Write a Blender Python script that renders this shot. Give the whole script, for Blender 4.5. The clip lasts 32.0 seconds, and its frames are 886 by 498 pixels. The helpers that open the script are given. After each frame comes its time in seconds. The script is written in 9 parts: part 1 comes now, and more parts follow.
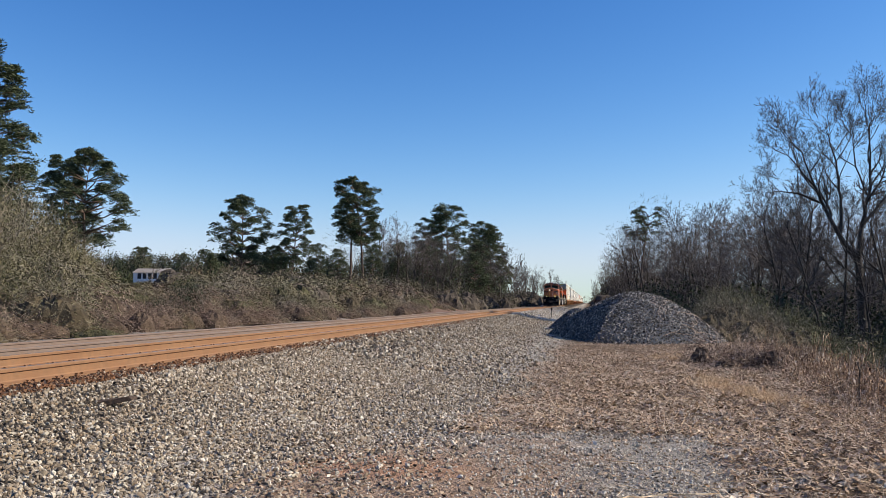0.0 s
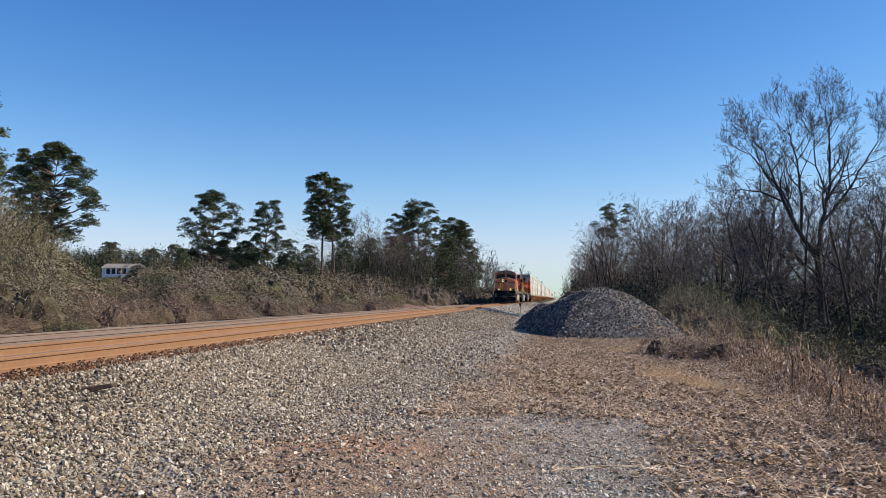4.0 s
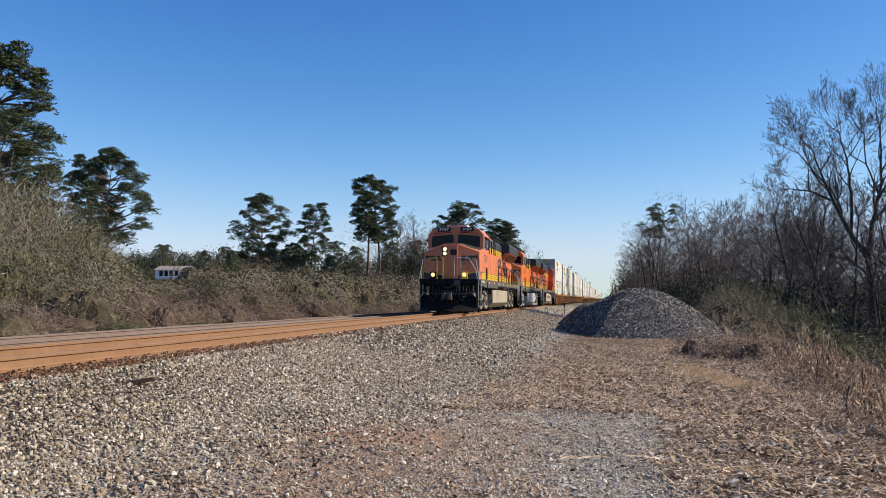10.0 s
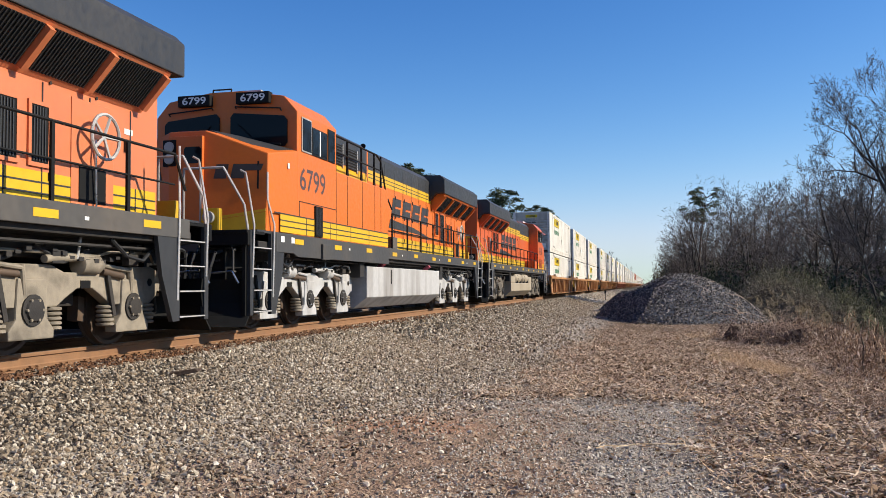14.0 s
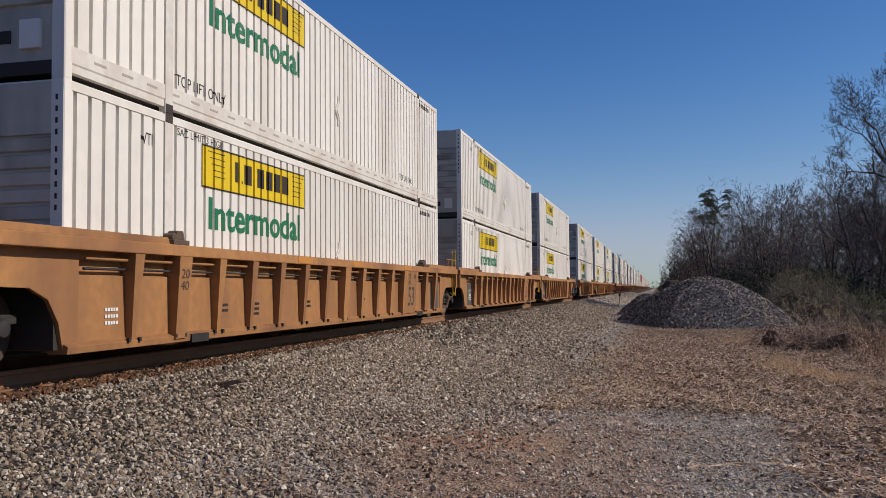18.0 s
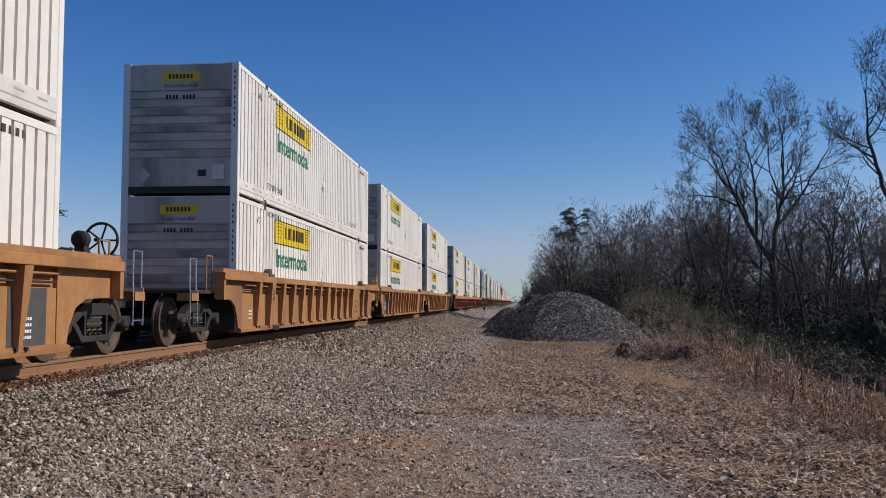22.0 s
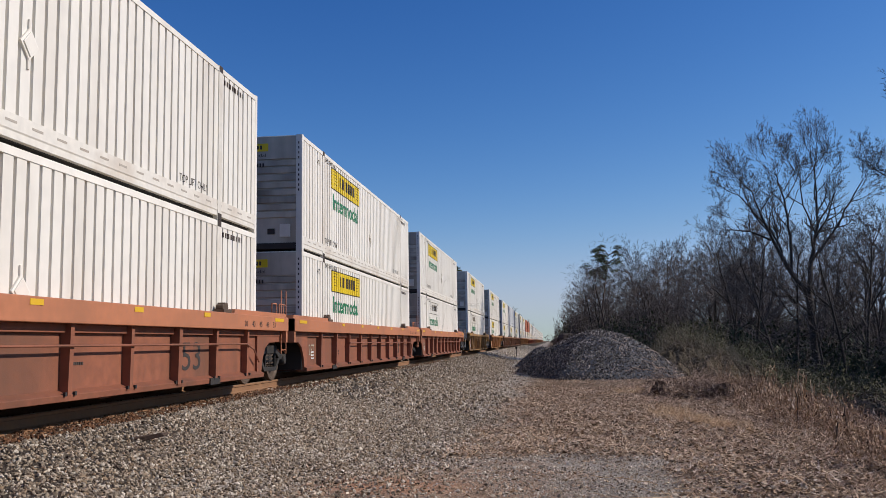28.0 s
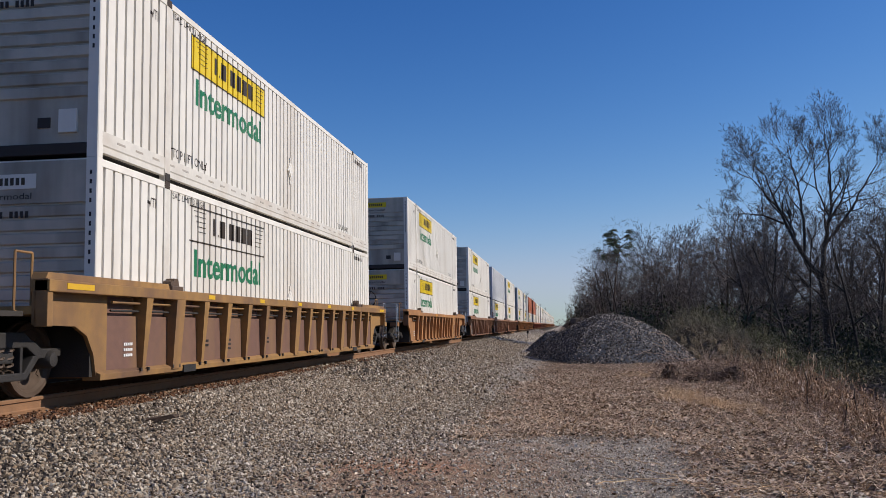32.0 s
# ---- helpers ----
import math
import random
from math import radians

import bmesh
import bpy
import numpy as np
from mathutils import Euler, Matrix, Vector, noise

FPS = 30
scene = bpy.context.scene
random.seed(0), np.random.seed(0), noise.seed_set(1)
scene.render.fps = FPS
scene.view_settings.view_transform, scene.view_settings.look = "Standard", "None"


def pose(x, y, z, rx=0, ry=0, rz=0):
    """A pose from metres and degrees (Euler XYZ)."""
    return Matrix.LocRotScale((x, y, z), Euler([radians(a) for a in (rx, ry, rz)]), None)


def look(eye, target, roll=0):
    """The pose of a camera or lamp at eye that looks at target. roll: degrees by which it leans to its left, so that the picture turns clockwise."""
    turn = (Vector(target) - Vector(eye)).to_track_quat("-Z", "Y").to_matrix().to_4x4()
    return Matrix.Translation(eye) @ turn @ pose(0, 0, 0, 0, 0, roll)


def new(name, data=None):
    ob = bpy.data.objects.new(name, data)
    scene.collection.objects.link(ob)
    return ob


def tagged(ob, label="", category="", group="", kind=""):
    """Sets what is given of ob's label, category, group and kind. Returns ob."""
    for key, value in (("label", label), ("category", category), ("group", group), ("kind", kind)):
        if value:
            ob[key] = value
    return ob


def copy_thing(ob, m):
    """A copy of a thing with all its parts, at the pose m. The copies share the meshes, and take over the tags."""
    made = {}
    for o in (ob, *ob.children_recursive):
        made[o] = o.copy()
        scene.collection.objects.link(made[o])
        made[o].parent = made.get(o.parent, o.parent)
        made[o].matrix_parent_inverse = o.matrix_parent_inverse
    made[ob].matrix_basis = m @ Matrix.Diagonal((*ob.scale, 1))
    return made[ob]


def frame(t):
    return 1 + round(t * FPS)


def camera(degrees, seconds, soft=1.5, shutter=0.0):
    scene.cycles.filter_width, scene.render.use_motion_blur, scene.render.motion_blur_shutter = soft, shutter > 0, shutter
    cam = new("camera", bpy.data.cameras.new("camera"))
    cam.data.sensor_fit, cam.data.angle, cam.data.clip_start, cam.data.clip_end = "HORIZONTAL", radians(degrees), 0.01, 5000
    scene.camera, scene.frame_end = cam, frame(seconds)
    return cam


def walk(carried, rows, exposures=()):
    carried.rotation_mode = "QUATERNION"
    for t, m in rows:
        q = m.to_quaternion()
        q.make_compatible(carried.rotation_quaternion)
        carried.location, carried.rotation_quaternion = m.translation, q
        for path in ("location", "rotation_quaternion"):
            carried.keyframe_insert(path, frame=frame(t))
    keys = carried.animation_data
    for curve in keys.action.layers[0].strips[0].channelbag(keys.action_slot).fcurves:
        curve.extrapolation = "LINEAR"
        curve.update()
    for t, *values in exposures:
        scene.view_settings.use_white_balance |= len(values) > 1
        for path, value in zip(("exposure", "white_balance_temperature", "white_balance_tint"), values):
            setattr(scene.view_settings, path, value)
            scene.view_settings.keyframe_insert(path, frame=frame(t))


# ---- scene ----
cam = camera(54.1, 32.0, soft=0.55)
PATH = [
    (0, (-0.124, 0.397, 0.796), (-0.454, 2.366, 0.917), 0.3),
    (0.5, (-0.09, 0.283, 0.802), (-0.414, 2.253, 0.923), 0.1),
    (1, (-0.019, 0.125, 0.799), (-0.332, 2.097, 0.915), 0.3),
    (1.5, (0.016, 0.01, 0.814), (-0.283, 1.984, 0.93), 0.3),
    (2, (0.032, -0.124, 0.794), (-0.242, 1.853, 0.92), 1.2),
    (2.5, (0.049, -0.263, 0.784), (-0.225, 1.714, 0.904), 0.6),
    (3, (0.061, -0.372, 0.786), (-0.205, 1.606, 0.903), 0.5),
    (3.5, (0.116, -0.414, 0.784), (-0.148, 1.565, 0.899), 0.4),
    (5.5, (0.295, -0.539, 0.767), (0.006, 1.438, 0.87), 0.0),
    (6, (0.32, -0.549, 0.763), (0.02, 1.426, 0.866), -0.1),
    (6.5, (0.336, -0.557, 0.762), (0.026, 1.416, 0.869), 0.3),
    (7, (0.35, -0.576, 0.764), (0.033, 1.395, 0.876), 1.2),
    (7.5, (0.332, -0.611, 0.777), (0.012, 1.359, 0.909), 1.2),
    (8, (0.314, -0.705, 0.764), (-0.014, 1.263, 0.907), 1.1),
    (8.5, (0.339, -0.823, 0.754), (0.009, 1.144, 0.894), 1.0),
    (9, (0.39, -0.887, 0.757), (0.049, 1.08, 0.884), 0.8),
    (9.5, (0.514, -0.897, 0.744), (0.157, 1.067, 0.866), 0.7),
    (10, (0.59, -0.911, 0.751), (0.216, 1.05, 0.865), 0.3),
    (10.5, (0.611, -0.93, 0.754), (0.214, 1.027, 0.866), -0.0),
    (11, (0.625, -0.959, 0.752), (0.206, 0.993, 0.865), -0.2),
    (11.5, (0.596, -0.953, 0.767), (0.172, 0.998, 0.877), 0.8),
    (12, (0.62, -0.962, 0.766), (0.196, 0.989, 0.881), 0.7),
    (12.5, (0.629, -0.933, 0.773), (0.207, 1.019, 0.874), 0.3),
    (13, (0.64, -0.94, 0.784), (0.21, 1.012, 0.877), -0.1),
    (13.5, (0.647, -0.926, 0.773), (0.207, 1.023, 0.861), -0.3),
    (14, (0.64, -0.916, 0.774), (0.176, 1.028, 0.86), -0.4),
    (14.5, (0.617, -0.907, 0.77), (0.138, 1.033, 0.86), -0.4),
    (16.5, (0.236, -0.614, 0.775), (-0.253, 1.324, 0.846), -0.0),
    (17, (0.156, -0.446, 0.797), (-0.329, 1.492, 0.893), -0.8),
    (17.5, (0.049, -0.394, 0.809), (-0.427, 1.546, 0.908), 0.1),
    (18, (-0.138, -0.452, 0.812), (-0.615, 1.488, 0.905), -0.5),
    (18.5, (-0.175, -0.575, 0.826), (-0.643, 1.367, 0.914), -0.6),
    (19, (-0.098, -0.789, 0.802), (-0.433, 1.181, 0.879), -0.7),
    (19.5, (-0.121, -0.945, 0.82), (-0.411, 1.033, 0.883), -0.5),
    (20, (-0.255, -1.108, 0.827), (-0.535, 0.871, 0.891), -0.8),
    (20.5, (-0.324, -1.206, 0.839), (-0.556, 0.779, 0.916), 0.4),
    (21, (-0.272, -1.237, 0.836), (-0.472, 0.749, 0.951), 0.4),
    (21.5, (-0.229, -1.293, 0.834), (-0.412, 0.695, 0.952), -0.1),
    (22, (-0.222, -1.315, 0.825), (-0.395, 0.674, 0.946), -0.0),
    (22.5, (-0.229, -1.302, 0.811), (-0.392, 0.687, 0.934), 0.4),
    (23, (-0.23, -1.329, 0.802), (-0.396, 0.66, 0.926), 0.6),
    (23.5, (-0.255, -1.294, 0.802), (-0.425, 0.694, 0.93), 1.5),
    (24, (-0.25, -1.306, 0.807), (-0.431, 0.681, 0.937), 1.3),
    (24.5, (-0.262, -1.264, 0.807), (-0.456, 0.721, 0.947), 1.1),
    (25, (-0.276, -1.276, 0.805), (-0.485, 0.707, 0.955), 1.2),
    (25.5, (-0.258, -1.256, 0.808), (-0.48, 0.725, 0.966), 0.6),
    (27.5, (-0.238, -1.255, 0.817), (-0.477, 0.719, 1.025), -0.8),
    (28, (-0.232, -1.267, 0.811), (-0.473, 0.707, 1.025), -0.9),
    (28.5, (-0.239, -1.267, 0.815), (-0.484, 0.705, 1.037), -0.9),
    (29, (-0.234, -1.265, 0.81), (-0.486, 0.707, 1.03), -1.1),
    (29.5, (-0.239, -1.257, 0.799), (-0.504, 0.713, 1.017), -1.3),
    (30, (-0.231, -1.255, 0.787), (-0.501, 0.716, 1.0), -1.1),
    (30.5, (-0.218, -1.256, 0.783), (-0.49, 0.715, 0.987), -1.0),
    (31, (-0.214, -1.225, 0.78), (-0.485, 0.747, 0.975), -1.3),
    (31.5, (-0.202, -1.265, 0.791), (-0.472, 0.708, 0.98), -1.1),
    (32, (-0.18, -1.284, 0.785), (-0.449, 0.689, 0.964), -0.9),
]
EXPOSURES = [(0, 0.34, 6600, 10), (14, 0.34, 6600, 10), (16.2, 0.32, 6500, 10), (16.7, 0.18, 6400, 14), (17, -0.18, 6300, 15), (18, -0.41, 6450, 16), (19, -0.42, 6320, 15), (20, -0.27, 6250, 15), (21, -0.16, 6250, 15), (22, -0.34, 6200, 15), (23, -0.16, 6250, 15),
             (24, -0.32, 6200, 15), (25, -0.31, 6250, 15), (28, -0.24, 6250, 15), (29, -0.36, 6200, 15), (30, -0.34, 6200, 15), (31, -0.36, 6200, 15), (32, -0.24, 6250, 15)]
walk(cam, [(t, look(eye, target, roll)) for t, eye, target, roll in PATH], EXPOSURES)

# ---- light ----
SUN_EL, SUN_AZ = 32.0, 10.0          # degrees: above the horizon; from +x towards +y
sun_dir = Vector((math.cos(radians(SUN_EL)) * math.cos(radians(SUN_AZ)),
                  math.cos(radians(SUN_EL)) * math.sin(radians(SUN_AZ)), math.sin(radians(SUN_EL))))
world = bpy.data.worlds.new("sky")
world.use_nodes = True
scene.world = world
wn, wl = world.node_tree.nodes, world.node_tree.links
wn.clear()
sky = wn.new("ShaderNodeTexSky")
sky.sky_type, sky.sun_disc = "NISHITA", False
sky.sun_elevation, sky.sun_rotation = radians(SUN_EL), radians(90 - SUN_AZ)
sky.altitude, sky.air_density, sky.dust_density, sky.ozone_density = 0, 1.0, 0.0, 2.0
wbg, wout = wn.new("ShaderNodeBackground"), wn.new("ShaderNodeOutputWorld")
wbg.inputs["Strength"].default_value = 0.086
# a deep, clear winter sky: each colour's fall-off away from the horizon is steepened
split, joined = wn.new("ShaderNodeSeparateColor"), wn.new("ShaderNodeCombineColor")
wl.new(sky.outputs[0], split.inputs[0])
for ch, (power, gain, most) in enumerate(((1.9, 2.15, 0.525), (1.35, 1.36, 0.66), (1.0, 1.40, 0.76))):
    steps = [("MULTIPLY", 0.109), ("SMOOTH_MIN", most), ("POWER", power), ("MULTIPLY", gain / 0.109)]
    link = split.outputs[ch]
    for op, value in steps:
        mt = wn.new("ShaderNodeMath")
        mt.operation = op
        mt.inputs[1].default_value, mt.inputs[2].default_value = value, 0.25
        wl.new(link, mt.inputs[0])
        link = mt.outputs[0]
    wl.new(link, joined.inputs[ch])
wl.new(joined.outputs[0], wbg.inputs["Color"])
wl.new(wbg.outputs[0], wout.inputs["Surface"])
sun = new("sun", bpy.data.lights.new("sun", "SUN"))
sun.data.energy, sun.data.angle, sun.data.color = 5.0, radians(0.53), (1.0, 0.92, 0.78)
sun.matrix_world = sun_dir.to_track_quat("Z", "Y").to_matrix().to_4x4() @ Matrix.Translation((0, 0, 60))


# ---- materials ----
def nodes_of(name):
    m = bpy.data.materials.new(name)
    m.use_nodes = True
    n, l = m.node_tree.nodes, m.node_tree.links
    return m, n, l, n["Principled BSDF"]


def rgba(c):
    return (c[0], c[1], c[2], 1.0)


def noise_fac(n, l, vec, scale, detail=4.0, lo=0.3, hi=0.7):
    t = n.new("ShaderNodeTexNoise")
    t.inputs["Scale"].default_value, t.inputs["Detail"].default_value = scale, detail
    l.new(vec, t.inputs["Vector"])
    r = n.new("ShaderNodeMapRange")
    r.inputs["From Min"].default_value, r.inputs["From Max"].default_value = lo, hi
    l.new(t.outputs["Fac"], r.inputs["Value"])
    return r.outputs[0], t.outputs["Fac"]


def mixed(n, l, fac, a, b, mode="MIX"):
    x = n.new("ShaderNodeMix")
    x.data_type, x.blend_type = "RGBA", mode
    for sock, v in ((x.inputs["Factor"], fac), (x.inputs["A"], a), (x.inputs["B"], b)):
        if hasattr(v, "links"):
            l.new(v, sock)
        elif isinstance(v, (int, float)):
            sock.default_value = v
        else:
            sock.default_value = rgba(v)
    return x.outputs["Result"]


def surf(name, base, rough=0.6, metal=0.0, dirt=None, dirt_amt=0.35, var=0.12, big=0.6, fine=9.0,
         bump=0.0, bump_scale=60.0, streak=False, per_object=0.0, coat=0.0, spread=None, gloss=0.4):
    """Painted, rusty, stony or woody surface: large stains, fine grain, a little relief."""
    m, n, l, p = nodes_of(name)
    tc = n.new("ShaderNodeTexCoord")
    vec = tc.outputs["Object"]
    if per_object or spread:
        info = n.new("ShaderNodeObjectInfo")
        off = n.new("ShaderNodeVectorMath")
        off.operation = "MULTIPLY_ADD"
        comb = n.new("ShaderNodeCombineXYZ")
        for s in range(3):
            l.new(info.outputs["Random"], comb.inputs[s])
        off.inputs[1].default_value = (37.0, 91.0, 53.0)
        l.new(comb.outputs[0], off.inputs[0])
        l.new(vec, off.inputs[2])
        vec = off.outputs[0]
    if streak:
        mp = n.new("ShaderNodeMapping")
        mp.inputs["Scale"].default_value = (1, 1, 0.12)
        l.new(vec, mp.inputs["Vector"])
        svec = mp.outputs[0]
    else:
        svec = vec
    stain, _ = noise_fac(n, l, svec, big, 6.0, 0.46, 0.72)
    grain, _ = noise_fac(n, l, vec, fine, 5.0, 0.25, 0.75)
    dark = tuple(c * (1 - var) for c in base)
    light = tuple(min(1.0, c * (1 + var)) for c in base)
    col = mixed(n, l, grain, dark, light)
    if per_object:
        hsv = n.new("ShaderNodeHueSaturation")
        mr = n.new("ShaderNodeMapRange")
        mr.inputs["To Min"].default_value, mr.inputs["To Max"].default_value = 1 - per_object, 1 + per_object
        l.new(info.outputs["Random"], mr.inputs["Value"])
        l.new(mr.outputs[0], hsv.inputs["Value"])
        l.new(col, hsv.inputs["Color"])
        col = hsv.outputs[0]
    if dirt is not None:
        amt = n.new("ShaderNodeMath")
        amt.operation = "MULTIPLY"
        amt.inputs[1].default_value = dirt_amt
        l.new(stain, amt.inputs[0])
        col = mixed(n, l, amt.outputs[0], col, dirt)
    l.new(col, p.inputs["Base Color"])
    rr = n.new("ShaderNodeMapRange")
    rr.inputs["To Min"].default_value, rr.inputs["To Max"].default_value = max(0.04, rough - 0.1), min(1, rough + 0.12)
    l.new(grain, rr.inputs["Value"])
    l.new(rr.outputs[0], p.inputs["Roughness"])
    p.inputs["Metallic"].default_value = metal
    p.inputs["Coat Weight"].default_value = coat
    p.inputs["Specular IOR Level"].default_value = gloss
    if bump:
        bt = n.new("ShaderNodeTexNoise")
        bt.inputs["Scale"].default_value, bt.inputs["Detail"].default_value = bump_scale, 4.0
        l.new(vec, bt.inputs["Vector"])
        b = n.new("ShaderNodeBump")
        b.inputs["Strength"].default_value, b.inputs["Distance"].default_value = bump, 0.02
        l.new(bt.outputs["Fac"], b.inputs["Height"])
        l.new(b.outputs[0], p.inputs["Normal"])
    return m


def island(name, colours, rough=0.85, bump=0.0, trans=0.0):
    """For joined small pieces: each piece takes its own tone out of a ramp."""
    m, n, l, p = nodes_of(name)
    g = n.new("ShaderNodeNewGeometry")
    ramp = n.new("ShaderNodeValToRGB")
    ramp.color_ramp.interpolation = "LINEAR"
    e = ramp.color_ramp.elements
    while len(e) < len(colours):
        e.new(0.5)
    for k, c in enumerate(colours):
        e[k].position, e[k].color = k / (len(colours) - 1), rgba(c)
    l.new(g.outputs["Random Per Island"], ramp.inputs["Fac"])
    tc = n.new("ShaderNodeTexCoord")
    f, _ = noise_fac(n, l, tc.outputs["Object"], 25.0, 4.0, 0.3, 0.7)
    col = mixed(n, l, f, (0.72, 0.72, 0.72), (1.0, 1.0, 1.0))
    out = mixed(n, l, 1.0, ramp.outputs["Color"], col, "MULTIPLY")
    l.new(out, p.inputs["Base Color"])
    p.inputs["Roughness"].default_value = rough
    p.inputs["Specular IOR Level"].default_value = 0.25
    if trans:
        p.inputs["Subsurface Weight"].default_value = 0.0
    return m


def glass(name, tint=(0.008, 0.010, 0.012)):
    m, n, l, p = nodes_of(name)
    p.inputs["Base Color"].default_value = rgba(tint)
    p.inputs["Roughness"].default_value = 0.04
    p.inputs["Specular IOR Level"].default_value = 0.14
    return m


def glow(name, colour, strength):
    m, n, l, p = nodes_of(name)
    p.inputs["Base Color"].default_value = rgba(colour)
    p.inputs["Emission Color"].default_value = rgba(colour)
    p.inputs["Emission Strength"].default_value = strength
    return m


M = {}
for nm, c in (("a", (0.61, 0.185, 0.078)), ("b", (0.66, 0.150, 0.018)), ("c", (0.57, 0.108, 0.027))):
    M["orange_" + nm] = surf("faded orange paint " + nm, c, 0.42, dirt=(0.45, 0.13, 0.06), dirt_amt=0.22, var=0.05, big=0.9, fine=14, streak=True)
M["yellow"] = surf("yellow paint", (0.66, 0.39, 0.015), 0.45, dirt=(0.45, 0.25, 0.05), dirt_amt=0.4, var=0.07, streak=True)
M["charcoal"] = surf("charcoal paint", (0.033, 0.034, 0.036), 0.5, dirt=(0.085, 0.072, 0.058), dirt_amt=0.4, var=0.15, streak=True)
M["sill_grey"] = surf("dusty dark grey paint", (0.075, 0.070, 0.064), 0.6, dirt=(0.19, 0.145, 0.10), dirt_amt=0.45, var=0.15, streak=True)
M["sill_dark"] = surf("dark charcoal sill paint", (0.055, 0.054, 0.053), 0.6, dirt=(0.15, 0.115, 0.08), dirt_amt=0.4, var=0.15, streak=True)
M["black"] = surf("black paint", (0.010, 0.010, 0.010), 0.7, dirt=(0.035, 0.03, 0.025), dirt_amt=0.5, var=0.2, gloss=0.15)
M["grime"] = surf("greasy grime", (0.025, 0.022, 0.02), 0.7, dirt=(0.06, 0.048, 0.036), dirt_amt=0.6, var=0.3, bump=0.3)
M["bogie_dust"] = surf("dusty grey-brown bogie paint", (0.27, 0.228, 0.17), 0.75, dirt=(0.05, 0.042, 0.033), dirt_amt=0.85, var=0.18, big=2.4, bump=0.2)
M["sand_paint"] = surf("dusty tan underframe paint", (0.36, 0.30, 0.215), 0.65, dirt=(0.20, 0.15, 0.10), dirt_amt=0.5, var=0.08, streak=True)
M["silver_paint"] = surf("silver underframe paint", (0.46, 0.45, 0.435), 0.55, dirt=(0.15, 0.125, 0.10), dirt_amt=0.75, var=0.12, big=1.6, streak=True)
M["steel"] = surf("worn bright steel", (0.55, 0.53, 0.50), 0.3, 1.0, var=0.1)
M["wheel"] = surf("rusty wheel steel", (0.10, 0.07, 0.05), 0.6, 0.3, dirt=(0.2, 0.12, 0.07), var=0.2)
M["rail_rust"] = surf("rusted rail side", (0.24, 0.125, 0.060), 0.75, 0.0, dirt=(0.20, 0.09, 0.04), dirt_amt=0.5, var=0.15, big=1.5, bump=0.15)
M["rail_top"] = surf("polished rail head", (0.34, 0.27, 0.21), 0.35, 0.7, dirt=(0.22, 0.13, 0.08), var=0.1)
M["tie"] = surf("weathered dark timber", (0.075, 0.05, 0.035), 0.9, dirt=(0.16, 0.09, 0.05), dirt_amt=0.7, var=0.3, bump=0.6, bump_scale=20, per_object=0.25)
M["glass"] = glass("dark cab glass")
M["white_paint"] = surf("white paint", (0.78, 0.77, 0.74), 0.5, dirt=(0.4, 0.34, 0.27), dirt_amt=0.25, var=0.03)
M["box_white"] = surf("off-white container paint", (0.76, 0.725, 0.645), 0.5, dirt=(0.46, 0.39, 0.30), dirt_amt=0.42, var=0.04, big=0.9, fine=5, streak=True, per_object=0.05)
M["box_rail"] = surf("scuffed off-white rail paint", (0.67, 0.635, 0.56), 0.55, dirt=(0.40, 0.29, 0.19), dirt_amt=0.5, var=0.08, big=1.2, per_object=0.05)
# Base is darker than box_white for shade on the ends; the soot is dirt.
M["box_end"] = surf("sooty white end wall, shade-darkened", (0.50, 0.455, 0.375), 0.55, dirt=(0.085, 0.068, 0.050), dirt_amt=0.8, var=0.08, big=1.0, fine=5, streak=True, per_object=0.1)
M["box_seam"] = surf("worn slot paint", (0.40, 0.36, 0.30), 0.6, dirt=(0.3, 0.22, 0.15), dirt_amt=0.4, var=0.05)
M["box_orange"] = surf("orange container paint", (0.46, 0.14, 0.06), 0.5, dirt=(0.4, 0.16, 0.07), dirt_amt=0.3, var=0.05, streak=True)
M["box_grey"] = surf("light grey container paint", (0.55, 0.56, 0.57), 0.5, dirt=(0.3, 0.28, 0.25), dirt_amt=0.3, var=0.05, streak=True)
M["logo_yellow"] = surf("yellow panel film", (0.72, 0.52, 0.008), 0.45, dirt=(0.6, 0.42, 0.05), dirt_amt=0.25, var=0.04)
M["logo_dark"] = surf("dark brown lettering film", (0.045, 0.03, 0.015), 0.5, var=0.1)
M["logo_green"] = surf("green lettering film", (0.012, 0.16, 0.065), 0.5, var=0.08)
M["stencil"] = surf("dark stencil paint", (0.040, 0.034, 0.031), 0.85, dirt=(0.09, 0.055, 0.035), dirt_amt=0.4, var=0.1)
M["stencil_white"] = surf("white stencil paint", (0.75, 0.74, 0.7), 0.6, var=0.1)
M["numeral"] = surf("dark faded numeral film", (0.075, 0.052, 0.055), 0.55, dirt=(0.16, 0.08, 0.06), dirt_amt=0.3, var=0.1)
M["bogie_dark"] = surf("dark dusty bogie paint", (0.15, 0.125, 0.095), 0.78, dirt=(0.04, 0.034, 0.028), dirt_amt=0.8, var=0.2, big=2.2, bump=0.2)
M["rubber"] = surf("black rubber", (0.015, 0.015, 0.016), 0.75, var=0.2)
